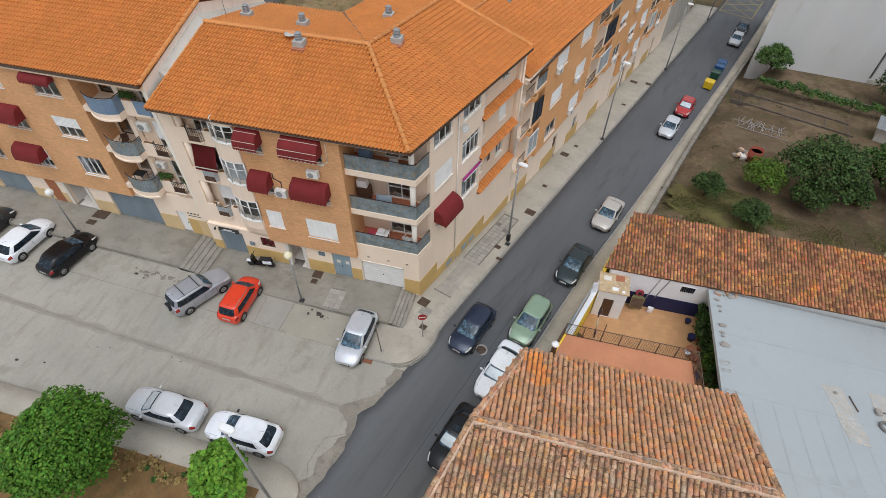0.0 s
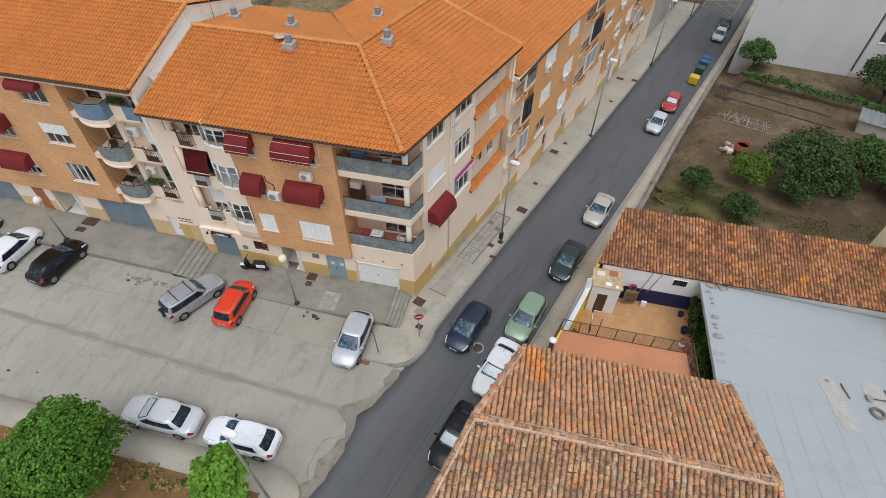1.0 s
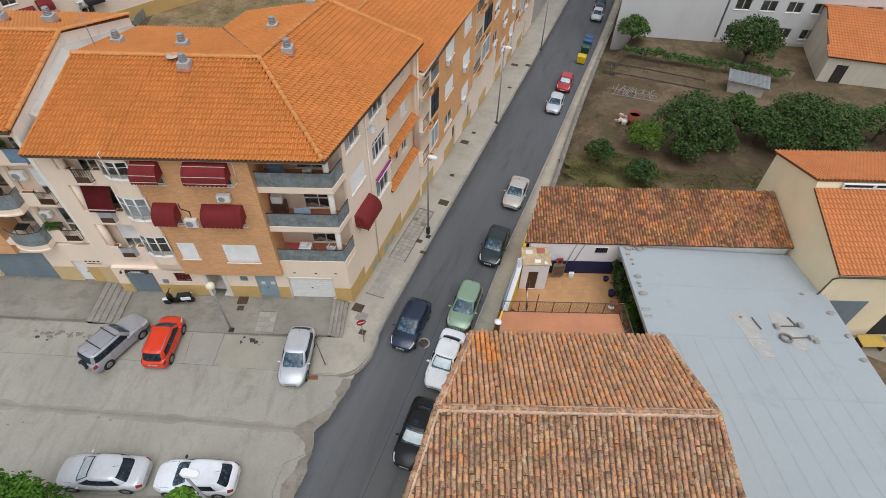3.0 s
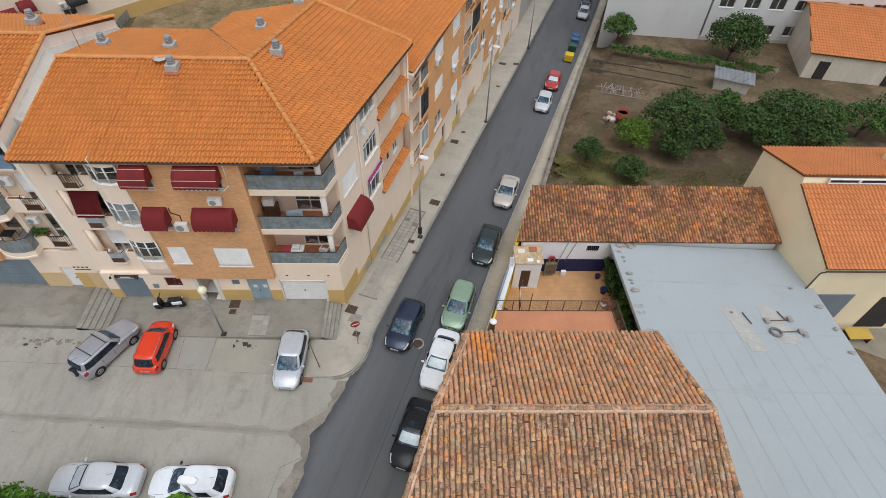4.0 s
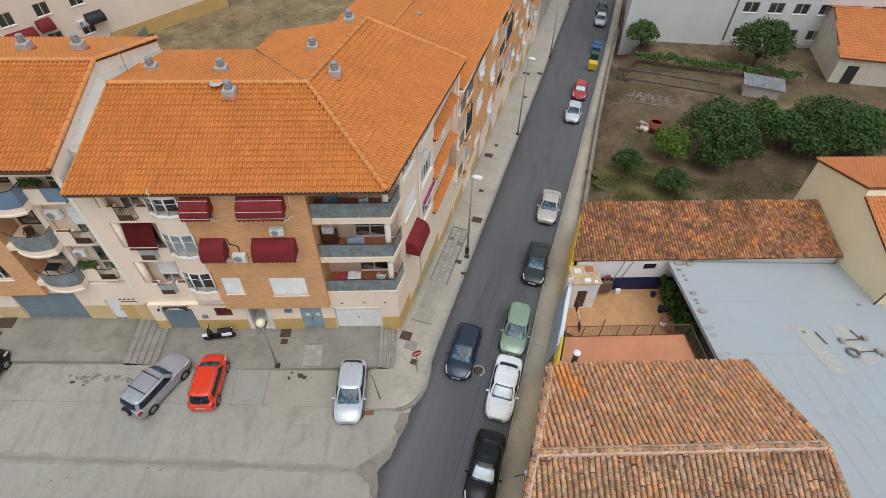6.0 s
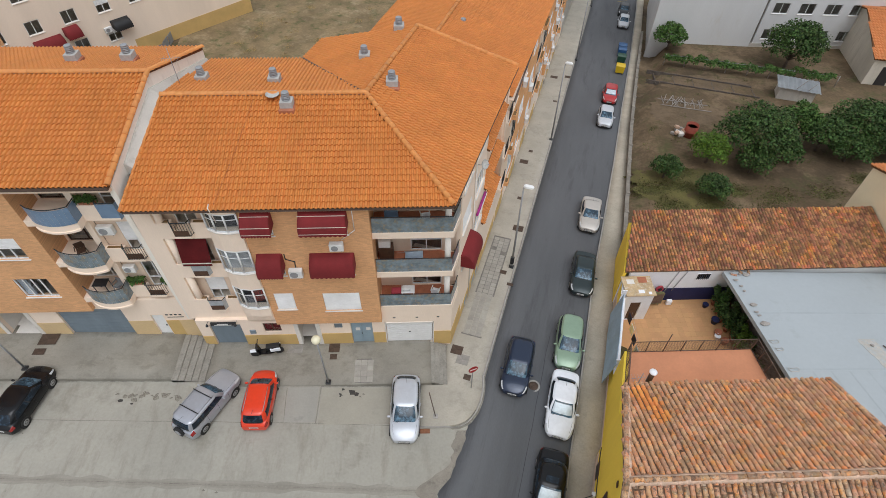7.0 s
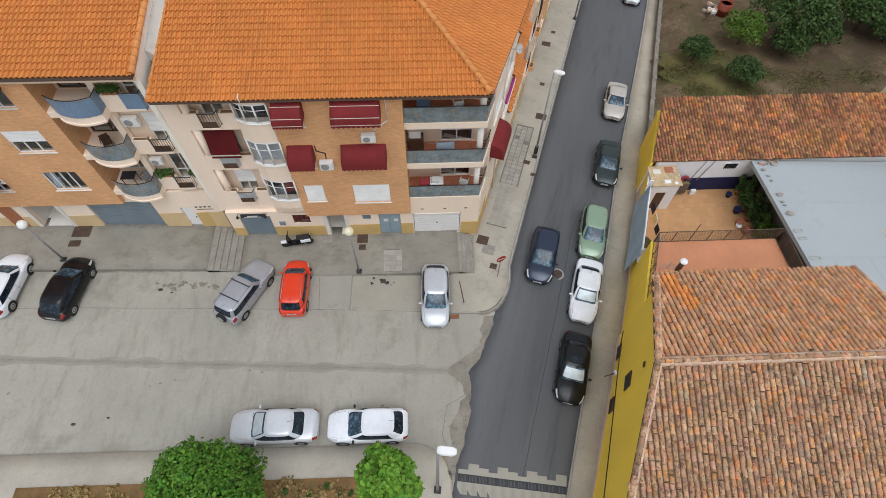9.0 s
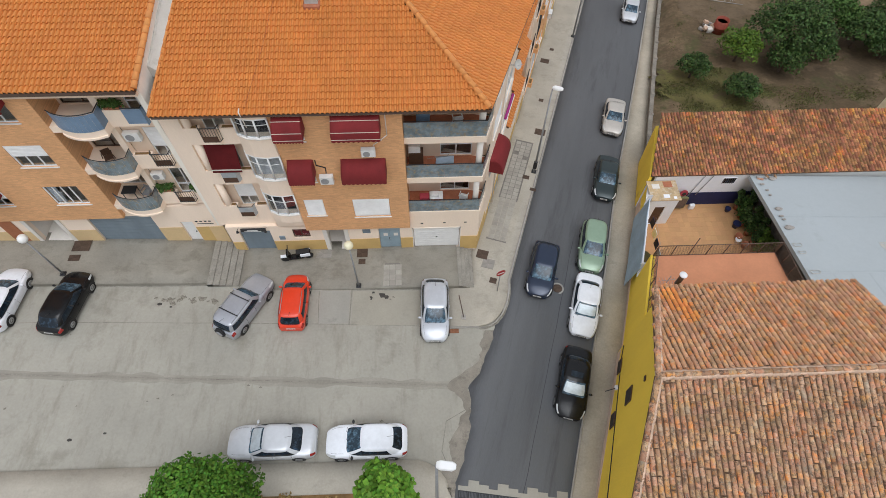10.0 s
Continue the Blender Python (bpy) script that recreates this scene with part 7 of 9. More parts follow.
part("roof", bevelled(boxes((-0.2, 1.85, -0.1, 1.6, 2.802, 2.9)), 0.02, 1), mat("stained_tan_roof", (0.55, 0.4, 0.23), 0.85, var=0.25, scale=1.5, second=(0.62, 0.57, 0.47), amount=0.45), hut)
for b_ in ((0.7, 1.1, 0.1, 0.4, 2.903, 2.915), (1.35, 1.55, 0.0, 0.2, 2.903, 2.93), (0.1, 0.6, 0.9, 1.3, 2.903, 2.92), (0.9, 1.5, 1.0, 1.5, 2.903, 2.915)):
    part("roof_patch", boxes(b_), WHITEPAINT if b_[2] < 0.8 else TERRACOTTA if b_[0] > 0.5 else PALEWHITE, hut)
part("door_leaf", boxes((0.36, 1.04, 0.06, 0.1, 0.03, 1.99)), BROWNWOOD, hut)
scr = thing("screen", "blue-grey sheet screen fixed along the street wall", "screen", pose(0, 0, 0))
r = [[(along(y) - 0.42 + w, y, 0.5), (along(y) - 0.05 + w, y, 2.7), (along(y) + w, y, 2.68), (along(y) - 0.37 + w, y, 0.48)] for y, w in ((-3.3, -0.06), (-1.5, 0.0), (0.4, -0.03), (1.9, 0.02))]
part("sheet", loft(bmesh.new(), r), BLUESHEET, scr)
for y in (2.15, -3.0):
    part("strut", boxes((along(y) - 0.1, along(y) + 0.2, y, y + 0.05, 1.6, 2.72)), WHITEPAINT, scr)
# patio belongings
rng = random.Random(21)
for k, (x, y, r_, mt, what, lab) in enumerate(((18.6, 3.3, 0.2, NAVYPAINT, "bucket", "dark blue plastic bucket in the patio"), (18.75, 1.9, 0.26, NAVYPAINT, "plant_pot", "dark blue tub beside the potted plants"), (18.45, 0.6, 0.2, WHITEPAINT, "plant_pot", "white flower pot in the patio"),
                                      (18.6, 0.9, 0.24, TERRACOTTA, "plant_pot", "terracotta flower pot in the patio"), (18.8, 0.2, 0.25, TERRACOTTA, "plant_pot", "terracotta flower pot in the patio"), (18.6, -1.3, 0.4, NAVYPAINT, "plant_pot", "dark blue flower pot in the patio"), (16.9, -2.0, 0.28, TERRACOTTA, "plant_pot", "terracotta flower pot in the patio"))):
    solo(what, lathe(bmesh.new(), [(r_ * 0.7, 0), (r_, r_ * 1.5), (r_ * 1.08, r_ * 1.5), (r_ * 1.08, r_ * 1.7), (r_ * 0.9, r_ * 1.7), (r_ * 0.85, r_ * 1.3)], 14), mt, lab, what.split("_")[-1], pose(x, y, -0.893), group="patio pots")
wb_ = thing("wheelbarrow", "olive green wheelbarrow tipped up against the patio wall", "wheelbarrow", pose(14.9, 3.55, -0.893, 0, 0, 4) @ Matrix.Scale(1.25, 4))
OLIVE = mat("olive_paint", (0.2, 0.19, 0.08), 0.6, var=0.25, scale=3)
part("tray", bevelled(loft(bmesh.new(), [[(-0.22, 0.12, 0.35), (0.22, 0.12, 0.35), (0.24, 0.22, 1.05), (-0.24, 0.22, 1.05)], [(-0.36, -0.12, 0.25), (0.36, -0.12, 0.25), (0.38, -0.05, 1.15), (-0.38, -0.05, 1.15)]]), 0.02), OLIVE, wb_)
part("tray_inside", loft(bmesh.new(), [[(-0.3, -0.125, 0.33), (0.3, -0.125, 0.33), (0.32, -0.07, 1.07), (-0.32, -0.07, 1.07)], [(-0.3, -0.115, 0.33), (0.3, -0.115, 0.33), (0.32, -0.06, 1.07), (-0.32, -0.06, 1.07)]]), MESH, wb_)
wl_ = part("wheel", tube(bmesh.new(), (0.0, 0.05, 1.42), (0.0, 0.14, 1.42), 0.22, seg=16), PINK, wb_, "red wheel")
part("tyre", lathe(bmesh.new(), [(0.1, 0), (0.12, 0.02), (0.1, 0.04)], 10, (0, 0, 0)), TYRE, wl_).matrix_basis = pose(0, 0.04, 1.42, 90)
for sx in (-0.28, 0.28):
    part("handle", tube(bmesh.new(), (sx, 0.0, 0.0), (sx * 0.3, 0.12, 1.35), 0.022, seg=6), GREY, wb_)
solo("white_bag", bevelled(boxes((-0.2, 0.2, -0.12, 0.12, 0, 0.5)), 0.08), WHITEPAINT, "white sack leaning on the patio wall", "sack", pose(16.0, 3.6, -0.893))
cl = thing("clothes_line", "clothes line with blue and white washing", "clothes line", pose(12.1, 0.6, -0.9))
part("line", tube(bmesh.new(), (0, -2.6, 1.6), (0.4, 1.2, 1.6), 0.008, seg=4), GREY, cl)
for k, (y, mt) in enumerate(((-1.9, LINEN), (-1.0, NAVYPAINT), (-0.2, WHITEPAINT), (0.7, NAVYPAINT))):
    part("cloth", boxes((0.13 + 0.1 * y + 0.02, 0.13 + 0.1 * y + 0.05, y, y + 0.55, 0.9, 1.6)), mt, cl)
wc = thing("chimney", "short flue pipe with a white cap", "chimney", pose(9.05, -7.0, 7.9))
part("flue", tube(bmesh.new(), (0, 0, -0.4), (0, 0, 0.45), 0.13), BROWNWOOD, wc)
part("cap", lathe(bmesh.new(), [(0.08, 0.45), (0.19, 0.47), (0.18, 0.51), (0.04, 0.58)], 16), WHITEPAINT, wc)
antenna(9.4, -6.0, 4.3, 2.2)

# stones, tyres and patches on the hall roof
def on_hall(x, y):
    return pose(x, y, hall_top(x, y) + 0.002, -10.8, 2.9, 0)


STONES = ((19.3, 3.6), (20.3, 3.45), (19.85, 3.5), (19.3, 2.9), (19.4, 2.3), (19.35, 1.8), (19.32, 0.5), (19.18, -0.15), (19.2, -0.45), (19.18, -1.15), (31.2, -2.1), (31.1, -4.1), (30.9, -6.0), (30.2, -0.4), (24.9, -2.9))
for k, (x, y) in enumerate(STONES):
    bm = bmesh.new()
    bmesh.ops.create_icosphere(bm, subdivisions=2, radius=0.17 if k in (1, 6, 9, 10, 11, 12) else 0.1)
    for v in bm.verts:
        v.co *= 1 + 0.35 * noise.noise(v.co * 6 + Vector((k, 0, 0)))
        v.co.z = max(-0.08, v.co.z * 0.6)
    bm.transform(Matrix.Translation((0, 0, 0.08)) @ Matrix.Diagonal((1.0 + rng.random() * 0.8, 0.7 + rng.random() * 0.4, 1.0, 1)))
    solo("stone", bm, STONE, "grey stone weighing down the roof membrane", "stone", on_hall(x, y), group="stones on the roof")
for x, y, a in ((20.0, 3.55, 10), (20.45, 3.6, -25), (19.6, 3.3, 70)):
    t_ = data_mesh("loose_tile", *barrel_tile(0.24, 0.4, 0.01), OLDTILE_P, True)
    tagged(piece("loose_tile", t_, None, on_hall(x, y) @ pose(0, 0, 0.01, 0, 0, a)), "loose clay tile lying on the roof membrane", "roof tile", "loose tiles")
WIRE = mat("bent_grey_wire", (0.5, 0.48, 0.45), 0.7, metal=0.2, var=0.2)
for x, y, w in ((18.97, -2.6, 0.27), (18.97, -3.2, 0.22), (18.97, -4.7, 0.3)):
    bm = bmesh.new()
    rings = []
    for u in np.linspace(0, 2 * math.pi, 25):
        c, r = Vector((w * math.cos(u), 0.5 * w * math.sin(u) + 0.04 * math.sin(3 * u), 0.05 + 0.035 * math.cos(2 * u))), Vector((math.cos(u), math.sin(u), 0))
        rings.append([tuple(c + r * 0.02 * math.cos(t) + Vector((0, 0, 0.02 * math.sin(t)))) for t in np.linspace(0, 2 * math.pi, 6, endpoint=False)])
    loft(bm, rings, caps=False, smooth=True)
    bmesh.ops.remove_doubles(bm, verts=bm.verts[:], dist=0.0005)
    solo("wire_loop", bm, WIRE, "bent loop of grey wire at the roof's edge", "wire", on_hall(x, y), group="wire loops")
PATCHM = mat("tan_roof_patch", (0.5, 0.46, 0.4), 0.85, var=0.2, scale=1.2, second=(0.41, 0.435, 0.44), amount=0.75)
for x, y, k in ((25.05, -4.2, 1.0), (27.5, -3.8, 0.85)):
    bm = bmesh.new()
    edge = [(0.55 * sx + 0.16 * noise.noise((t * 3, sx, x)) - 0.16 * t, 1.9 * t * k) for sx, ts in ((1, np.linspace(-1, 1, 15)), (-1, np.linspace(1, -1, 15))) for t in ts]
    prism(bm, edge, 0.004, 0.012)
    solo("roof_patch", bm, PATCHM, "worn tan repair patch on the grey roof", "roof patch", on_hall(x, y))
bm = bmesh.new()
rings = [[((0.32 + 0.075 * math.cos(t)) * math.cos(u), (0.32 + 0.075 * math.cos(t)) * math.sin(u), 0.09 + 0.09 * math.sin(t)) for t in np.linspace(0, 2 * math.pi, 8, endpoint=False)] for u in np.linspace(0, 2 * math.pi, 21)]
loft(bm, rings, caps=False, smooth=True)
solo("tyre", bm, mat("dusty_tyre", (0.2, 0.19, 0.18), 0.9, var=0.2), "dusty old tyre lying on the roof", "tyre", on_hall(26.95, -4.55))
for a, b in (((26.95, -3.55), (28.35, -3.45)), ((27.3, -4.5), (28.4, -4.4)), ((25.6, -2.9), (25.75, -3.9)), ((28.0, -2.7), (28.15, -3.4))):
    solo("bar", tube(bmesh.new(), (0, 0, 0.06), (b[0] - a[0], b[1] - a[1], 0.06), 0.035, seg=7), MESH, "rusty bar lying on the grey roof", "bar", on_hall(*a))
for p in ((26.85, -3.6), (28.45, -3.4), (28.6, -4.45), (28.75, -4.65)):
    solo("stone", bevelled(boxes((-0.16, 0.16, -0.2, 0.2, 0, 0.2)), 0.06), STONE, "stone block holding a bar on the roof", "stone", on_hall(*p), group="stones on the roof")
seams = bmesh.new()
for k in range(9):
    x = 20 + k * 1.1
    y0, y1 = -17, -4.8
    quad(seams, (x, y0, hall_top(x, y0) + 0.006), (x + 0.1, y0, hall_top(x, y0) + 0.006), (x + 0.1, y1, hall_top(x, y1) + 0.006), (x, y1, hall_top(x, y1) + 0.006))
for y in (-0.2, -4.7, -9):
    e = 30.0 + 2.3 * (y + 18) / 21.85 - 0.3
    quad(seams, (19, y, hall_top(19, y) + 0.006), (e, y, hall_top(e, y) + 0.006), (e, y + 0.1, hall_top(e, y) + 0.006), (19, y + 0.1, hall_top(19, y) + 0.006))
part("seam", seams, mat("membrane_seam", (0.378, 0.412, 0.427), 0.75, var=0.08), hall)

# ---- beige gabled house ----
bh = thing("house", "beige rendered house with a salmon tiled roof and clerestory", "house")
GY = (-0.25, 5.55, 5.75, 10.8)
bm = loft(bmesh.new(), [[(x, GY[0], -3), (x, GY[0], 4.85), (x, GY[1], 6.7), (x, GY[2], 7.3), (x, GY[3], 5.65), (x, GY[3], -4)] for x in (31.55, 46)])
part("wall", bm, BEIGE, bh)
tiled(bh, ((31.45, -0.5, 4.9), (46, -0.5, 4.9), (46, 5.55, 6.85), (31.45, 5.55, 6.85)), TILEBED, FARTILE, w=0.27, l=0.4, seed=41, thick=0.12)
tiled(bh, ((46, 11.0, 5.7), (31.45, 11.0, 5.7), (31.45, 5.7, 7.45), (46, 5.7, 7.45)), TILEBED, FARTILE, w=0.27, l=0.4, seed=42, thick=0.12)
wz = part("window", boxes((33.2, 37.6, 5.4, 5.54, 6.95, 7.0), (33.2, 37.6, 5.4, 5.54, 7.3, 7.35), (33.2, 33.26, 5.4, 5.54, 7.0, 7.3), (35.3, 35.45, 5.4, 5.54, 7.0, 7.3), (37.54, 37.6, 5.4, 5.54, 7.0, 7.3)), ALU, bh)
part("pane", boxes((33.26, 37.54, 5.5, 5.54, 7.0, 7.3)), CARGLASS, wz)
part("gutter", tube(bmesh.new(), (31.4, -0.62, 4.78), (46, -0.62, 4.78), 0.07, seg=8), GUTTER, bh)
part("downpipe", tube(tube(bmesh.new(), (31.5, -0.6, 4.75), (31.45, -0.3, 4.2), 0.05, seg=6), (31.45, -0.3, 4.2), (31.3, -0.3, 2.4), 0.05, seg=6), GUTTER, bh)
part("garage_door", boxes((32.3, 35.2, -0.3, -0.252, -2, 1.9)), GREYDOOR, bh, "wide grey steel door")
part("doorway", boxes((37.3, 39.5, -0.3, -0.252, -2, 1.6)), DARK, bh)
ch = thing("chimney", "white rendered chimney on the salmon roof", "chimney", pose(39.6, 8.6, 6.3))
part("stack", bevelled(boxes((-0.35, 0.35, -0.35, 0.35, -0.3, 1.1)), 0.02, 1), BEIGE, ch)
part("cap", boxes((-0.42, 0.42, -0.42, 0.42, 1.102, 1.2)), STONE, ch)
tb = thing("table", "yellow table in the courtyard", "table", pose(37.0, -1.2, -2.25))
part("tabletop", bevelled(boxes((-0.9, 0.9, -0.5, 0.5, 0.7, 0.76)), 0.02, 1), mat("yellow_board", (0.6, 0.4, 0.08), 0.6), tb)
for sx in (-0.8, 0.8):
    part("leg", boxes((sx - 0.04, sx + 0.04, -0.4, 0.4, 0, 0.698)), BROWNWOOD, tb)
sheet([[(x, y, -2.25) for x in (31, 45, 60)] for y in (-22, -0.3)], mat("courtyard_concrete", (0.3, 0.26, 0.2), 0.9, var=0.2, scale=0.4), "courtyard", label="dusty concrete courtyard behind the hall", category="courtyard")

# ---- garden behind the low house ----
OLDWALL = mat("dark_weathered_wall", (0.25, 0.225, 0.19), 0.95, var=0.25, scale=0.8, fine=8, bump=0.6, second=(0.15, 0.135, 0.11), amount=0.45)
gw = thing("garden_wall", "weathered grey block wall along the street side of the garden", "wall", kind="structure")
for b in np.arange(9.5, 66, 3.0):
    ends = []
    for c in (b, b + 3.0):
        w = east_wall(c)
        ends.append([Vector(street(w + o, c)) for o in (-0.04, 0.0, 0.26, 0.3)])
    up = lambda p, h: (p.x, p.y, p.z + h)
    part("wall_section", loft(bmesh.new(), [[up(e[1], -1.8), up(e[2], -1.8), up(e[2], 0.75), up(e[1], 0.75)] for e in ends]), OLDWALL, gw)
    part("coping", loft(bmesh.new(), [[up(e[0], 0.752), up(e[3], 0.752), up(e[3], 0.82), up(e[0], 0.82)] for e in ends]), OLDWALL, gw)
    if b < 60:
        q = street(east_wall(b) + 0.17, b)
        part("pier", boxes((q[0] - 0.16, q[0] + 0.16, q[1] - 0.16, q[1] + 0.16, q[2] - 0.5, q[2] + 0.88)), OLDWALL, gw)



def gz(x, y):
    return garden(x, y)


OLDPOST = mat("weathered_dark_timber", (0.12, 0.1, 0.085), 0.9, var=0.3, scale=2)


def kerb_line(x0, y0, x1, y1, label, n=8, h=0.22):
    t = thing("garden_edging", label, "edging", kind="structure")
    d = Vector((x1 - x0, y1 - y0)) / n
    nn = Vector((-d.y, d.x)).normalized() * 0.035
    for k in range(n):
        a, b = Vector((x0, y0)) + d * k, Vector((x0, y0)) + d * (k + 0.97)
        part("slab", prism(bmesh.new(), [a - nn, b - nn, b + nn, a + nn], gz(*a) - 0.3, gz(*a) + h), OLDPOST, t)


kerb_line(26.0, 40.2, 38.0, 35.3, "row of dark weathered edging boards between the beds")
kerb_line(26.9, 42.8, 38.2, 38.0, "row of dark weathered edging boards between the beds")
for k in range(6):
    x = 27.5 + k * 2.1
    kerb_line(x, 42.3 - 0.42 * (x - 26.9), x - 0.5, 39.9 - 0.42 * (x - 26.6), "short dark board dividing the beds", 2, 0.1)
dr = thing("oil_drum", "rusty red oil drum in the garden", "drum", pose(26.6, 27.4, gz(26.6, 27.4)) @ Matrix.Diagonal((1.3, 1.3, 1.2, 1)))
RUST = mat("rusty_red_steel", (0.28, 0.055, 0.03), 0.7, var=0.25, scale=3, second=(0.12, 0.05, 0.03), amount=0.3)
part("shell", lathe(bmesh.new(), [(0.5, 0), (0.5, 0.55), (0.53, 0.58), (0.5, 0.61), (0.5, 1.15), (0.46, 1.15), (0.45, 0.9)], 18), RUST, dr)
part("water", lathe(bmesh.new(), [(0.44, 0.88), (0.44, 0.9)], 16), DARK, dr)
rng = random.Random(5)
for k in range(14):
    x, y = 24.9 + rng.random() * 1.3, 27.3 + rng.random() * 1.6
    m = pose(x, y, gz(x, y) + 0.2 * (k % 3), rng.random() * 20, rng.random() * 20, rng.random() * 180)
    solo("rubble_block", bevelled(boxes((-0.25, 0.25, -0.18, 0.18, 0, 0.25)), 0.03), (STONE, PALEWHITE, MORTAR)[k % 3], "broken masonry block on the garden rubble heap", "rubble", m, group="rubble heap")
st = thing("stick_pile", "pile of grey wooden poles lying in the garden", "poles", pose(28.2, 34.2, gz(28.2, 34.2)))
POLE = mat("grey_pole_wood", (0.35, 0.32, 0.29), 0.9, var=0.2, scale=3)
for k in range(22):
    x = -2.2 + 0.21 * k
    part("pole", tube(bmesh.new(), (x, -1.0 + rng.random() * 0.9 - 0.3 * x, 0.05 + 0.05 * (k % 3)), (x + rng.uniform(-0.6, 1.6), 0.8 + rng.random() * 0.5 - 0.3 * x, 0.12), 0.035, seg=5), POLE, st)
for k in range(2):
    part("pole", tube(bmesh.new(), (-2.5, 0.9 - 1.2 * k, 0.2), (2.8, -0.7 - 1.2 * k, 0.22), 0.04, seg=5), POLE, st)
shd = thing("garden_shed", "garden shed with a pale corrugated metal roof", "shed", pose(42.0, 35.6, gz(41, 35.5), 0, 0, -22))
part("wall", boxes((-1.9, 1.9, -1.0, 1.0, 0, 1.55)), GREYWALL, shd)
bm = bmesh.new()
rows = []
for k in range(45):
    x = -2.3 + 4.6 * k / 44
    rows.append([(x, y, 1.62 + 0.035 * math.sin(k * 1.4) + 0.12 * (y + 1.3) / 2.6) for y in (-1.35, 1.35)])
vs = [[bm.verts.new(p) for p in r] for r in rows]
for a, b in zip(vs, vs[1:]):
    bm.faces.new((a[0], b[0], b[1], a[1]))
bmesh.ops.solidify(bm, geom=bm.faces[:], thickness=0.012)
part("roof", bm, mat("pale_corrugated_iron", (0.52, 0.55, 0.57), 0.5, metal=0.3, var=0.12, scale=1.0, second=(0.4, 0.33, 0.27), amount=0.2), shd)
part("plank", tube(bmesh.new(), (-0.3, -1.2, 1.75), (1.2, 1.25, 1.86), 0.04, seg=5), POLE, shd)
part("plank", tube(bmesh.new(), (0.9, -1.25, 1.75), (1.9, 0.4, 1.82), 0.04, seg=5), POLE, shd)
# vine row on posts
vine = thing("trellis", "wooden posts and wire carrying a vine row", "trellis")
for k in range(9):
    x, y = 29.6 + k * 2.35, 44.6 - k * 0.83
    part("post", tube(bmesh.new(), (x, y, gz(x, y) - 0.1), (x, y, gz(x, y) + 1.5), 0.06, seg=6), POLE, vine)
part("wire", tube(bmesh.new(), (29.6, 44.6, gz(29.6, 44.6) + 1.4), (48.4, 37.96, gz(48, 38) + 1.4), 0.015, seg=4), GREY, vine)

# ---- farm building and white buildings beyond ----
FARMWALL = mat("pale_farm_render", (0.66, 0.6, 0.5), 0.9, var=0.12, scale=0.5, fine=12, streak=True, second=(0.52, 0.46, 0.37), amount=0.4)
fh = thing("outbuilding", "grey rendered outbuilding with an orange tiled roof", "outbuilding")
FO, FU, FV = Vector((51.9, 38.7, 0)), Vector((0.975, -0.22, 0)), Vector((0.30, 0.954, 0))
fp = lambda a, b, z: FO + FU * a + FV * b + Vector((0, 0, z))
part("wall", loft(bmesh.new(), [[tuple(fp(a, 0.2, -7)), tuple(fp(a, 0.2, -1.35)), tuple(fp(a, 8.9, 0.75)), tuple(fp(a, 16, -1.2)), tuple(fp(a, 16, -7))] for a in (0.3, 22)]), FARMWALL, fh)
tiled(fh, (fp(0, -0.1, -1.2), fp(22, -0.1, -1.2), fp(22, 8.9, 0.95), fp(0, 8.9, 0.95)), TILEBED, FARTILE, w=0.35, l=0.5, seed=51)
tiled(fh, (fp(22, 16.3, -1.2), fp(0, 16.3, -1.2), fp(0, 8.9, 0.95), fp(22, 8.9, 0.95)), TILEBED, FARTILE, w=0.35, l=0.5, seed=52)
for a0, a1 in ((1.6, 2.9), (9.5, 13)):
    bm = bmesh.new()
    loft(bm, [[tuple(fp(a0, 0.16, -5)), tuple(fp(a1, 0.16, -5)), tuple(fp(a1, 0.16, -2.2)), tuple(fp(a0, 0.16, -2.2))], [tuple(fp(a0, 0.19, -5)), tuple(fp(a1, 0.19, -5)), tuple(fp(a1, 0.19, -2.2)), tuple(fp(a0, 0.19, -2.2))]])
    part("doorway", bm, DARK, fh)
ww = thing("apartment_building", "white rendered block with a blank side wall and rows of windows", "building")
WA, WB = Vector((29.9, 51.8, 0)), Vector((43.2, 50.0, 0))
wu = (WB - WA).normalized()
F1 = Matrix((wu, Vector((-wu.y, wu.x, 0)), (0, 0, 1))).transposed().to_4x4()
F1.translation = WA
framed(part("blank_wall", wall_holes(bmesh.new(), 0, (WB - WA).length, -12, 14, (), 0, 0.3), WHITEWALL, ww, fix=False), F1)
wa2 = WA + Vector((0.319, 0.948, 0)) * 24
part("side_wall", prism(bmesh.new(), [WA.xy + Vector((0.32, 0.3)), WA.xy + Vector((0.62, 0.3)), wa2.xy + Vector((0.62, 0)), wa2.xy + Vector((0.32, 0))], -14, 14), WHITEWALL, ww)
wu2 = Vector((0.9968, -0.08, 0))
F2 = Matrix((wu2, Vector((-wu2.y, wu2.x, 0)), (0, 0, 1))).transposed().to_4x4()
F2.translation = WB + Vector((0.02, 0, 0))
hw = []
for k in range(10):
    for z in (-4.4, -0.9, 2.6):
        hw.append((1.1 + 3.3 * k, 3.1 + 3.3 * k, z, z + 1.4))
framed(part("window_wall", wall_holes(bmesh.new(), 0.3, 34, -5.0, 14, hw, 0, 0.3), WHITEWALL, ww, fix=False), F2)
framed(part("base_wall", boxes((0.0, 34, -0.05, 0.3, -9, -5.003)), GREYWALL, ww), F2)
for k, h in enumerate(hw):
    window(ww, F2, *h, 0, 2, 0, curtain=0)
framed(part("inner_wall", boxes((0.6, 33, 1.5, 9, -9, 13.5)), ROOM, ww), F2)

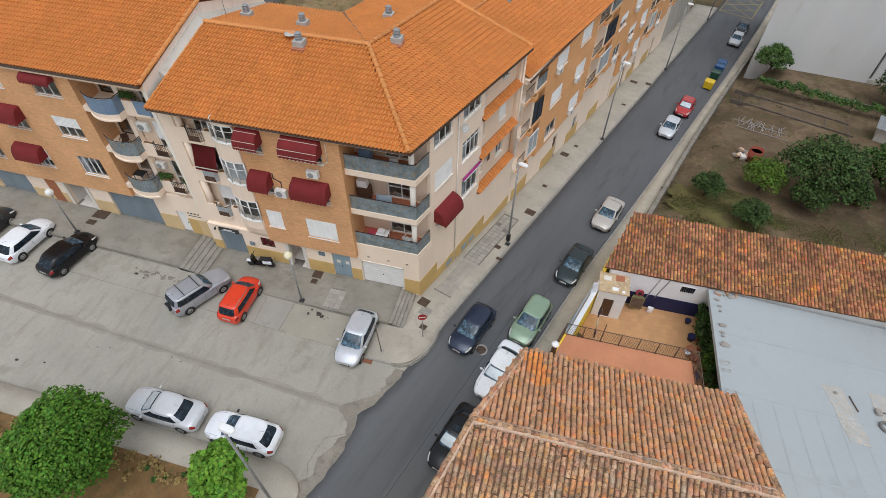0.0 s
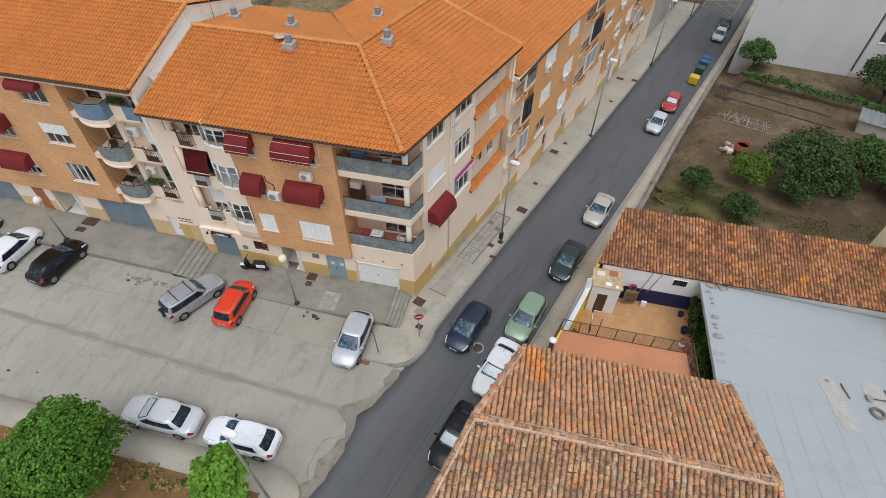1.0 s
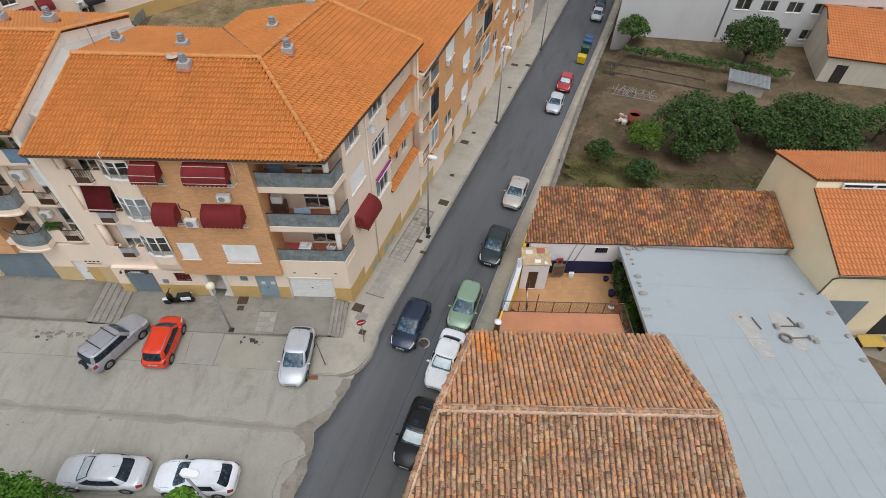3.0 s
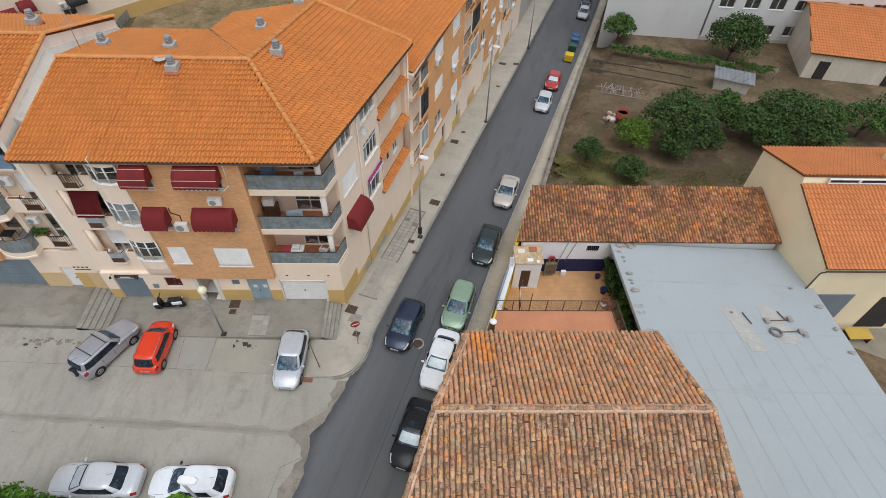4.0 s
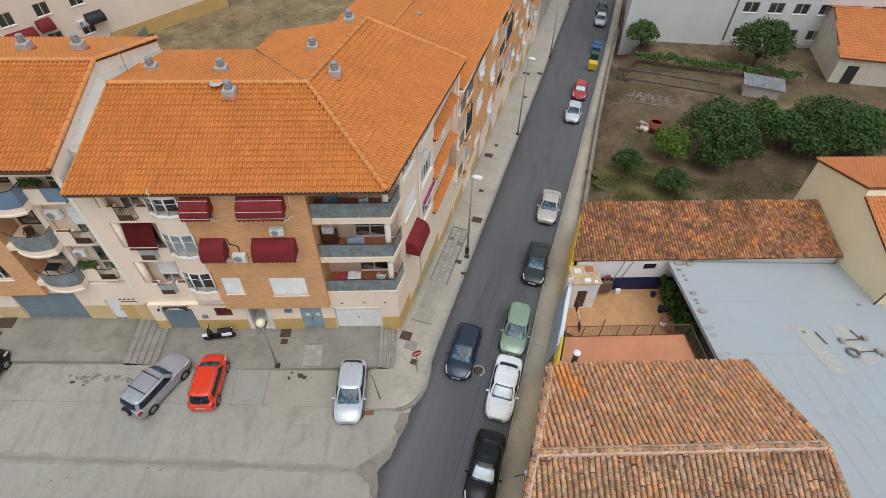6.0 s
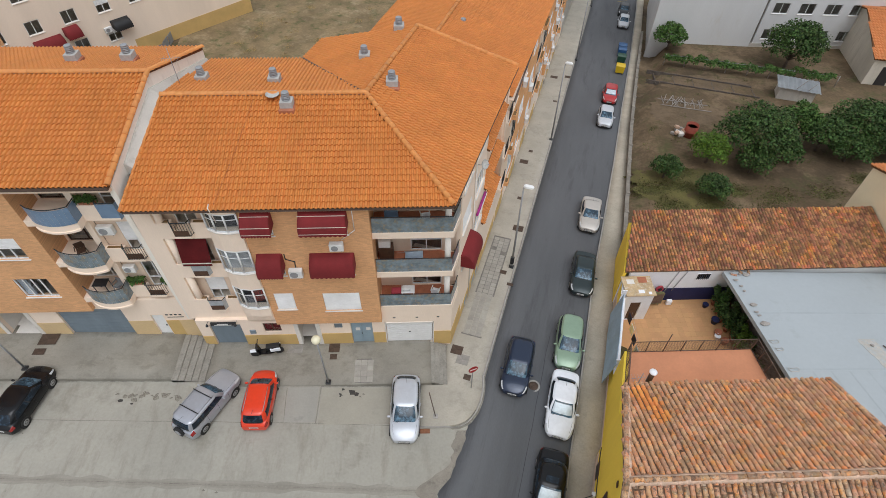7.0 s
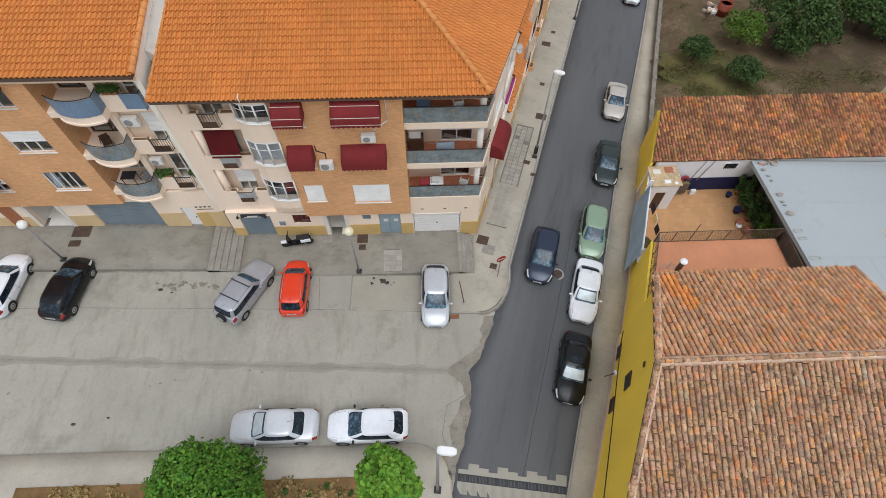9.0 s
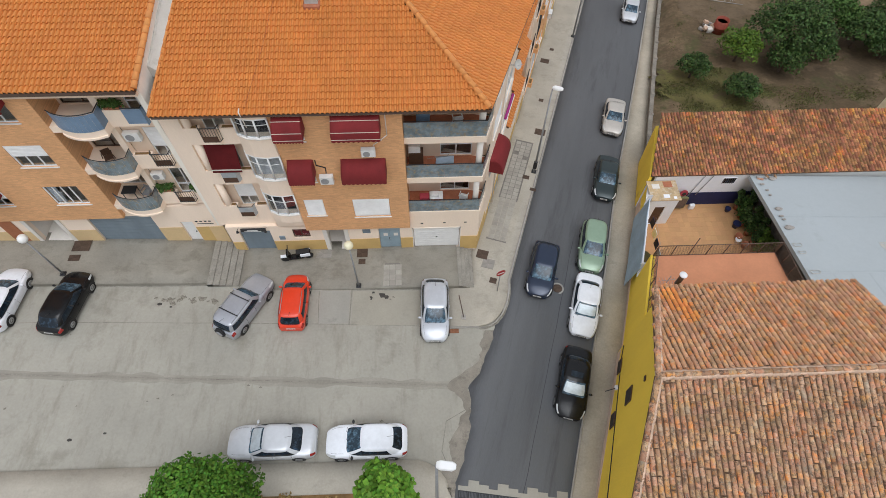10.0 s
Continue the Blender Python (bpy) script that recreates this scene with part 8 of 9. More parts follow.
# ---- flats across the waste plot ----
bf_ = thing("apartment_building", "cream and brick flats seen behind the roofs across the plot", "building")
bu = Vector((0.70, 0.714, 0))
F3 = Matrix((bu, Vector((-bu.y, bu.x, 0)), (0, 0, 1))).transposed().to_4x4()
F3.translation = (-46, 27, 0)
hb = [(2 + 3.4 * k, 3.4 + 3.4 * k, z, z + 1.3) for k in range(9) for z in (1.8, 4.9, 8.0)]
hb = [h for h in hb if not (h[0] > 16 and h[2] < 2)]
framed(part("wall", wall_holes(bmesh.new(), 0, 33, -3, 12, hb, 0, 0.3), CREAM_S, bf_, fix=False), F3)
framed(part("brick_wall", boxes((-6, 6.5, -0.06, -0.003, 1.4, 12)), BRICK, bf_), F3)
framed(part("dado", boxes((18, 33, -0.03, -0.002, -3, 1.2)), OCHRE, bf_), F3)
framed(part("passage", boxes((12.2, 15.2, -0.02, 0.2, -2, 1.5)), BROWNWOOD, bf_), F3)
framed(part("inner_wall", boxes((0.4, 32, 1.5, 9, -3, 12)), ROOM, bf_), F3)
for h in hb:
    window(bf_, F3, *h, 0, 2, 0.0 if h[0] < 14 else 0.4)
for a0, a1, z in ((6.4, 8.4, 4.0), (8.7, 11.4, 4.3), (11.7, 13.2, 4.7)):
    awning(F3, a0, a1, z, 0.0, 0.9, 1.1)
awning(F3, 16.3, 18.2, 3.9, 0.0, 0.9, 1.0, material=BLACK, label="black canvas awning on the far flats")
ac_unit(F3, 15.4, 2.9, 0.0)
wy = thing("chain_fence", "dark metal fence along the edge of the waste plot", "fence", kind="structure")
for k in range(16):
    x, y = -30.6 + 0.05 * k, 40 + 1.6 * k
    part("panel", boxes((x - 0.02, x + 0.02, y, y + 1.5, terrain(x, y), terrain(x, y) + 1.1)), GREY, wy)
sheet([[(x, y, terrain(x, y) + 0.09) for x in (-34.5, -31.0)] for y in np.arange(30, 70, 2)], ASPHALT, "lane", label="narrow asphalt lane beside the waste plot", category="lane")

# ---- street furniture ----
GALV = mat("galvanised_steel", (0.36, 0.37, 0.38), 0.5, metal=0.5, var=0.12, scale=2)
LAMPWHITE = mat("white_lamp_housing", (0.85, 0.85, 0.84), 0.4, var=0.04)
GLOBE = mat("cream_lamp_globe", (0.82, 0.77, 0.55), 0.35, var=0.05, bump=0)
GLOBE_W = mat("white_lamp_globe", (0.84, 0.84, 0.82), 0.35, var=0.05, bump=0)
IRONLID = mat("rusty_iron_lid", (0.11, 0.075, 0.055), 0.7, metal=0.4, var=0.3, scale=3)


def street_lamp(x, y, z, h, arm, base=True):
    """A tapered column with a short arm and a flat white lantern towards arm (a direction in degrees)."""
    l = thing("street_lamp", "tall galvanised street lamp with a flat white lantern", "street lamp", pose(x, y, z, 0, 0, arm), group="street lamps")
    part("pole", tube(bmesh.new(), (0, 0, 0), (0, 0, h - 0.1), 0.085, 0.05, 12), GALV, l)
    part("arm", tube(bmesh.new(), (0, 0, h - 0.12), (0.2, 0, h + 0.02), 0.035, seg=8), GALV, l)
    bm = loft(bmesh.new(), [[(-0.02, -0.1, h - 0.02), (-0.02, 0.1, h - 0.02), (-0.02, 0.1, h + 0.06), (-0.02, -0.1, h + 0.06)], [(0.12, -0.17, h - 0.04), (0.12, 0.17, h - 0.04), (0.12, 0.14, h + 0.12), (0.12, -0.14, h + 0.12)],
                            [(0.55, -0.17, h - 0.02), (0.55, 0.17, h - 0.02), (0.55, 0.13, h + 0.12), (0.55, -0.13, h + 0.12)], [(0.68, -0.1, h), (0.68, 0.1, h), (0.68, 0.08, h + 0.07), (0.68, -0.08, h + 0.07)]])
    part("lantern", bevelled(bm, 0.02, 1), LAMPWHITE, l)
    part("foot", bevelled(boxes((-0.18, 0.18, -0.18, 0.18, -0.05, 0.06)), 0.015, 1), IRON, l)
    if base:
        part("fuse_box", bevelled(boxes((-0.14, 0.14, -0.12, 0.12, 0.45, 1.1)), 0.02), BLACK, l)
    return l


def on_pave(x, y):
    return land(x, y) + 0.13


street_lamp(5.05, 7.5, on_pave(5.05, 7.5), 8.2, -19)
street_lamp(11.85, 27.1, on_pave(11.85, 27.1), 8.7, -19, False)
street_lamp(19.4, 48.8, on_pave(19.4, 48.8), 8.6, -19, False)
street_lamp(27.2, 72.3, on_pave(27.2, 72.3), 8.5, -19, False)
street_lamp(-3.1, -15.75, land(-3.1, -15.75) + 0.14, 10.6, -8, False)


def globe_lamp(x, y, z, h, globe):
    l = thing("globe_lamp", "slim grey lamp post with a round globe", "lamp post", pose(x, y, z), group="globe lamps")
    part("pole", tube(bmesh.new(), (0, 0, 0), (0, 0, h - 0.22), 0.06, 0.045, 10), GALV, l)
    part("collar", lathe(bmesh.new(), [(0.06, h - 0.3), (0.11, h - 0.26), (0.11, h - 0.2)], 12), GALV, l)
    part("globe", lathe(bmesh.new(), [(0.27 * math.sin(t), h - 0.27 * math.cos(t)) for t in np.linspace(0.3, math.pi - 0.02, 12)], 18), globe, l)
    part("foot", bevelled(boxes((-0.16, 0.16, -0.16, 0.16, -0.05, 0.08)), 0.015, 1), IRON, l)


globe_lamp(-7.63, -2.8, front_level(-7.63), 4.75, GLOBE)
globe_lamp(-25.7, -1.9, platform_level(-25.7), 3.95, GLOBE_W)


def lid(x, y, z, w, d, turn, round_=False, label="rusty iron inspection cover in the pavement", material=None):
    bm = bmesh.new()
    if round_:
        lathe(bm, [(w, 0), (w, 0.012), (w * 0.93, 0.016), (w * 0.9, 0.01)], 26)
        solo("mortar_ring", bm, KERB, "pale mortar ring round a manhole cover", "mortar ring", pose(x, y, z - 0.004))
        bm = lathe(bmesh.new(), [(w * 0.74, 0.0), (w * 0.74, 0.018), (w * 0.4, 0.02), (w * 0.38, 0.014), (0.05, 0.016)], 24)
    else:
        box(bm, -w / 2, w / 2, -d / 2, d / 2, -0.01, 0.008)
        for k in range(4):
            box(bm, -w / 2 + 0.05, w / 2 - 0.05, -d / 2 + d * (k + 0.25) / 4, -d / 2 + d * (k + 0.7) / 4, 0.008, 0.014)
    sx = math.degrees(math.atan(land(x, y + 0.5) - land(x, y - 0.5)))
    solo("manhole_cover", bm, material or IRONLID, label, "manhole cover", pose(x, y, z, sx, 0, turn), group="covers")


lid(5.08, -3.1, land(5.08, -3.1) + 0.012, 0.42, 0.42, 0, True, "round iron manhole cover in the asphalt")
for x, y, w, d in ((6.25, 12.2, 0.85, 0.75), (8.3, 22.6, 0.8, 0.7), (9.3, 24.6, 0.4, 0.4), (15.2, 42.8, 0.9, 0.7), (17.0, 43.0, 0.7, 0.7), (0.42, -0.45, 0.75, 0.7), (0.95, -2.5, 0.45, 0.4), (4.35, 6.9, 0.5, 0.4), (4.7, 5.6, 0.45, 0.3), (7.0, 16.5, 0.4, 0.4), (14.0, 36.0, 0.45, 0.4)):
    lid(x, y, on_pave(x, y) + 0.006, w, d, -18)
for x, y, w, d in ((-7.5, -0.35, 0.7, 0.65), (-7.5, -1.0, 0.45, 0.4)):
    lid(x, y, front_level(x) + 0.006, w, d, 0)
for x, y, w, d in ((-25.2, 0.15, 1.1, 0.8), (-25.4, -0.75, 0.7, 0.45)):
    lid(x, y, platform_level(x) + 0.03, w, d, 0)
PALEDLID = mat("pale_cover_frame", (0.3, 0.28, 0.25), 0.85, var=0.2, scale=3)
lid(-10.0, -0.4, front_level(-10) + 0.005, 1.0, 0.6, 0, label="pale concrete cover set in the pavement", material=PALEDLID)
lid(0.75, -1.2, on_pave(0.75, -1.2) + 0.004, 0.8, 0.75, -18, label="pale concrete cover set in the pavement", material=PALEDLID)
# paved strips of small slabs
slab = data_mesh("paving_slab", [(x, y, z) for z in (0, 0.012) for x, y in ((0, 0), (0.375, 0), (0.375, 0.375), (0, 0.375))], [(4, 5, 6, 7), (0, 1, 5, 4), (1, 2, 6, 5), (2, 3, 7, 6), (3, 0, 4, 7)],
                 mat("paving_slab_grey", (0.36, 0.338, 0.295), 0.9, var=0.12, scale=1.5, pick='object', spread=0.1))
bed = tagged(part("paved_strip", boxes((-6.0, -5.05, -2.9, -1.2, front_level(-5) + 0.001, front_level(-5) + 0.004)), PAVED, None), "patch of small grey paving slabs before the flats", "paving", kind="structure")
for i in range(3):
    for j in range(4):
        piece("paving_slab", slab, bed, pose(-6.08 + 0.39 * i, -2.85 + 0.39 * j, front_level(-5) + 0.004))
strip = tagged(part("paved_strip", bmesh.new(), PAVED, None), "strip of small grey paving slabs along the flats", "paving", kind="structure")
d_, n_ = Vector((0.3123, 0.95)), Vector((0.95, -0.3123))
for i in range(3):
    for j in range(26):
        q = n_ * (0.55 + 0.41 * i) + d_ * (1.2 + 0.41 * j)
        if (i * 7 + j * 3) % 11 == 0 and j > 18:
            continue
        piece("paving_slab", slab, strip, pose(q.x, q.y, land(q.x, q.y) + 0.133, math.degrees(math.atan(-0.122 * 0.94)), math.degrees(math.atan(0.06)), -18.2))
strip.data = data_mesh("paved_strip", [(*(n_ * a + d_ * b), land(*(n_ * a + d_ * b)) + 0.132) for b in (1.1, 6, 12) for a in (0.45, 1.85)], [(0, 1, 3, 2), (2, 3, 5, 4)], PAVED)

# worn yellow box marking at the far junction
YLINE = mat("worn_yellow_line", (0.32, 0.26, 0.1), 0.85, var=0.35, scale=2, second=(0.14, 0.14, 0.14), amount=0.5)
box_mark = thing("road_marking", "worn yellow box marking across the junction", "road marking", kind="structure")
for (a0, b0), (a1, b1) in (((3.2, 84), (8.4, 84)), ((3.2, 96), (8.6, 96)), ((3.2, 84), (3.2, 96)), ((8.5, 84), (8.5, 96)), ((3.2, 84), (8.5, 90)), ((3.2, 88), (8.5, 94)), ((3.2, 92), (6.8, 96)), ((8.5, 84), (3.2, 90)), ((8.5, 88), (3.2, 94)), ((8.5, 92), (5, 96)), ((6.9, 82.6), (8.2, 82.8))):
    p, q = Vector(street(a0, b0, 0.02)), Vector(street(a1, b1, 0.02))
    w_ = Vector((-(q - p).y, (q - p).x, 0)).normalized() * 0.08
    part("line", loft(bmesh.new(), [[tuple(c - w_), tuple(c + w_), tuple(c + w_ - Vector((0, 0, 0.01))), tuple(c - w_ - Vector((0, 0, 0.01)))] for c in (p, q)]), YLINE, box_mark)

# no-entry sign and a bent post
sg = thing("road_sign", "round red no-entry sign on a thin post", "road sign", pose(1.15, -3.25, on_pave(1.15, -3.25), 0, 0, 20))
part("post", tube(bmesh.new(), (0, 0, 0), (0, 0, 2.5), 0.03, seg=8), GALV, sg)
bm = lathe(bmesh.new(), [(0.3, 0), (0.3, 0.02)], 22)
bm.transform(Matrix.Translation((0, -0.03, 2.3)) @ Matrix.Rotation(radians(90), 4, 'X'))
part("disc", bm, mat("sign_red", (0.4, 0.02, 0.02), 0.5), sg)
part("bar", boxes((-0.22, 0.22, -0.056, -0.051, 2.25, 2.35)), PLASTIC, sg)
part("clamp", boxes((-0.05, 0.05, -0.03, 0.05, 2.2, 2.4)), GALV, sg)
bp = thing("post", "bent rusty red post leaning over the kerb", "post", pose(-1.1, -5.1, on_pave(-1.1, -5.1)))
part("shaft", tube(bmesh.new(), (0, 0, 0), (-0.35, 0.35, 2.3), 0.03, seg=8), MESH, bp)
part("foot", boxes((-0.14, 0.14, -0.14, 0.14, -0.02, 0.05)), KERB, bp)
solo("drain_grate", boxes((-2.05, -1.45, -6.1, -5.82, land(-1.8, -5.9) + 0.0, land(-1.8, -5.9) + 0.02)), mat("rust_drain", (0.24, 0.1, 0.05), 0.8, var=0.3, scale=4), "rusty drain grate at the kerb foot", "drain")
bm = bmesh.new()
lathe(bm, [(0.28, 0.0), (0.28, 0.005)], 14)
for v in bm.verts:
    v.co.x *= 1 + 0.6 * noise.noise(v.co * 4)
    v.co.y *= 0.8 + 0.8 * noise.noise(v.co * 5 + Vector((3, 0, 0)))
OIL = mat("oil_stain", (0.045, 0.04, 0.035), 0.6, var=0.4, scale=6)
for x, y, s_ in ((-6.2, -3.45, 1.1), (-5.9, -3.6, 0.6), (-22.3, -11.9, 0.5), (-19.6, -3.9, 0.6), (-18.9, -4.1, 0.35), (-20.6, -11.6, 0.35)):
    b2 = bm.copy()
    solo("oil_stain", b2, OIL, "dark oil stain soaked into the concrete", "stain", pose(x, y, land(x, y) + 0.004) @ Matrix.Diagonal((s_, s_ * 0.7, 1, 1)))
bm.free()
DIRT = mat("brown_dirt_stain", (0.19, 0.172, 0.137), 0.95, var=0.4, scale=4, fine=20, second=(0.29, 0.272, 0.228), amount=0.75)
rd = random.Random(33)
for k in range(34):
    x, y = (rd.gauss(-18.0, 0.9), rd.gauss(-3.55, 0.15)) if k < 16 else (rd.uniform(-7.2, -5.4), rd.uniform(-3.75, -3.2)) if k < 22 else (rd.uniform(-30, -3), rd.uniform(-13, -5.5))
    s_ = rd.uniform(0.05, 0.17) * (0.6 if 16 <= k < 22 else 1) * (0.45 if k >= 22 else 1)
    pts = [(s_ * (0.55 + 0.9 * rd.random()) * math.cos(t) * 1.6, s_ * (0.55 + 0.9 * rd.random()) * math.sin(t)) for t in np.linspace(0, 2 * math.pi, 23)[:-1]]
    solo("dirt_stain", prism(bmesh.new(), pts, 0.0, 0.004), OIL if 16 <= k < 20 else DIRT, "patch of dark dirt on the yard concrete", "stain", pose(x, y, land(x, y) + 0.002, 0, 0, rd.uniform(-25, 25)), group="dirt stains")
# drain channel across the street
ch = thing("drain_channel", "iron grid drain channel set in mortar across the street", "drain", kind="structure")
a, b = Vector((-2.0, -15.15)), Vector((3.6, -16.0))
n = 11
turn = math.degrees(math.atan2(b.y - a.y, b.x - a.x))
for k in range(n):
    p = a + (b - a) * (k + 0.5) / n
    gr = part("grid", boxes((-0.26, 0.26, -0.19, -0.15, -0.02, 0.012), (-0.26, 0.26, 0.15, 0.19, -0.02, 0.012), (-0.26, -0.22, -0.15, 0.15, -0.02, 0.012), (0.22, 0.26, -0.15, 0.15, -0.02, 0.012), *[(-0.22 + 0.075 * j, -0.185 + 0.075 * j, -0.15, 0.15, -0.02, 0.01) for j in range(6)]), IRON, ch)
    gr.matrix_basis = pose(p.x, p.y, land(p.x, p.y) + 0.02, 0, 0, turn)
    part("mortar", boxes((-0.28, 0.28, 0.195, 0.42 + 0.16 * ((k * 5) % 3), -0.05, 0.012), (-0.28, 0.28, -0.8, -0.195, -0.05, 0.012)), CONCRETE, ch).matrix_basis = gr.matrix_basis.copy()
    part("channel_bed", boxes((-0.28, 0.28, -0.19, 0.19, -0.1, -0.03)), DARK, ch).matrix_basis = gr.matrix_basis.copy()


def bin_(x, y, colour, label):
    c = thing("waste_container", label, "waste container", park(x, y, -108) @ Matrix.Diagonal((0.85, 0.85, 0.95, 1)), group="waste containers")
    part("tub", bevelled(loft(bmesh.new(), [[(-0.42, -0.6, 0.18), (0.42, -0.6, 0.18), (0.42, 0.6, 0.18), (-0.42, 0.6, 0.18)], [(-0.55, -0.68, 1.1), (0.55, -0.68, 1.1), (0.55, 0.68, 1.1), (-0.55, 0.68, 1.1)]]), 0.04), colour, c)
    part("lid", bevelled(loft(bmesh.new(), [[(-0.58, -0.7, 1.103), (0.58, -0.7, 1.103), (0.58, 0.7, 1.103), (-0.58, 0.7, 1.103)], [(-0.4, -0.66, 1.35), (0.3, -0.66, 1.35), (0.3, 0.66, 1.35), (-0.4, 0.66, 1.35)]]), 0.04), colour, c)
    for sx in (-0.35, 0.35):
        for sy in (-0.5, 0.5):
            part("wheel", tube(bmesh.new(), (sx, sy - 0.03, 0.09), (sx, sy + 0.03, 0.09), 0.09, seg=12), BLACK, c)
    for sy in (-1, 1):
        part("grip", tube(bmesh.new(), (0, sy * 0.68, 1.0), (0, sy * 0.8, 1.0), 0.04, seg=8), BLACK, c)


bin_(24.35, 45.2, mat("yellow_plastic", (0.62, 0.42, 0.01), 0.5, var=0.08), "yellow wheeled recycling container at the kerb")
bin_(25.5, 48.6, mat("green_plastic", (0.015, 0.06, 0.035), 0.5, var=0.12), "dark green wheeled waste container at the kerb")
bin_(26.3, 51.0, mat("blue_plastic", (0.02, 0.08, 0.2), 0.5, var=0.12), "blue wheeled paper container at the kerb")
bin_(26.8, 52.6, mat("blue_plastic_b", (0.02, 0.08, 0.2), 0.5, var=0.12), "blue wheeled paper container at the kerb")

# ---- trees and plants ----
def leaf_mat(name, color, spread=0.3, trans=0.25):
    m = mat(name, color, 0.6, var=0.3, scale=0.7, fine=8, bump=0.1, pick='island', spread=spread, spec=0.2)
    b = m.node_tree.nodes["Principled BSDF"]
    b.inputs["Subsurface Weight"].default_value = 0.0
    return m


LEAF_A = leaf_mat("bright_leaf", (0.075, 0.18, 0.018), 0.45)
LEAF_B = leaf_mat("fresh_leaf", (0.115, 0.25, 0.025), 0.4)
LEAF_D = leaf_mat("dark_leaf", (0.048, 0.088, 0.022), 0.6)
LEAF_L = leaf_mat("lime_leaf", (0.085, 0.15, 0.018), 0.45)
LEAF_V = leaf_mat("vine_leaf", (0.058, 0.115, 0.024), 0.45)
BARK = mat("grey_brown_bark", (0.12, 0.09, 0.07), 0.95, var=0.3, scale=3, fine=20, bump=0.8)


def foliage(name, clumps, leaf, n, material, parent, seed, cup=0.25, shell=0.55):
    """Leaves in clumps: each clump is (centre, radii); each leaf is a rounded blade folded along its midrib."""
    rg = np.random.RandomState(seed)
    vol = np.array([r[0] * r[1] for _, r in clumps])
    cnt = np.maximum(8, (n * vol / vol.sum()).astype(int))
    V, F, o = [], [], 0
    for (c, r), k in zip(clumps, cnt):
        d = rg.normal(size=(k, 3))
        d /= np.linalg.norm(d, axis=1)[:, None]
        d[:, 2] = np.where(d[:, 2] < -0.5, -d[:, 2], d[:, 2])
        rad = shell + (1 - shell) * rg.rand(k) ** 0.6
        wob = np.array([1 + 0.3 * noise.noise(Vector(x) * 2.3 + Vector(c)) for x in d])
        p = np.array(c) + d * np.array(r) * (rad * wob)[:, None]
        nrm = d * 0.6 + rg.normal(size=(k, 3)) * 0.45 + np.array((0, 0, 0.55))
        nrm /= np.linalg.norm(nrm, axis=1)[:, None]
        t = np.cross(nrm, rg.normal(size=(k, 3)))
        t /= np.linalg.norm(t, axis=1)[:, None]
        b = np.cross(nrm, t)
        s = (leaf * (0.6 + 0.8 * rg.rand(k)))[:, None]
        fold = nrm * s * cup * 0.4
        quads = np.stack([p - t * s * 0.5, p - t * s * 0.22 - b * s * 0.34 - fold, p + t * s * 0.18 - b * s * 0.3 - fold, p + t * s * 0.55 - fold * 1.4, p + t * s * 0.18 + b * s * 0.3 - fold, p - t * s * 0.22 + b * s * 0.34 - fold], 1)
        V.append(quads.reshape(-1, 3))
        idx = np.arange(k)[:, None] * 6 + o
        F.append(np.concatenate([idx + [0, 1, 2, 3], idx + [0, 3, 4, 5]]))
        o += 6 * k
    me = data_mesh(name, np.concatenate(V).tolist(), np.concatenate(F).tolist(), material)
    return piece(name, me, parent)


def tree(x, y, z, trunk, clumps, leaf, n, material, label, seed, name="tree"):
    t = thing(name, label, "tree" if name == "tree" else "shrub", pose(x, y, z))
    top = max(c[2] for c, _ in clumps)
    bm = bmesh.new()
    tube(bm, (0, 0, -0.15), (0.05, 0.03, trunk), 0.05 + 0.035 * top, 0.03 + 0.025 * top, 9)
    part("trunk", bm, BARK, t)
    bm = bmesh.new()
    for c, r in clumps:
        mid = Vector((c[0] * 0.45, c[1] * 0.45, (trunk + c[2]) * 0.5))
        tube(bm, (0.05, 0.03, trunk * 0.95), mid, 0.02 + 0.018 * top, 0.03, 6)
        tube(bm, mid, c, 0.035, 0.012, 5)
    part("limb", bm, BARK, t)
    foliage("crown", clumps, leaf, n, material, t, seed)
    return t


def round_clumps(r, h, z, n, seed, size=0.5):
    rg = random.Random(seed)
    out = []
    for k in range(n):
        t, u = 2 * math.pi * k * 0.618, (k + 0.5) / n
        zz = 1 - 1.35 * u
        q = math.sqrt(max(0.05, 1 - zz * zz)) * (0.62 + 0.1 * rg.random())
        s = size * (0.8 + 0.45 * rg.random())
        out.append(((r * q * math.cos(t), r * q * math.sin(t), z + h * zz * 0.68), (r * s, r * s, h * s)))
    return out


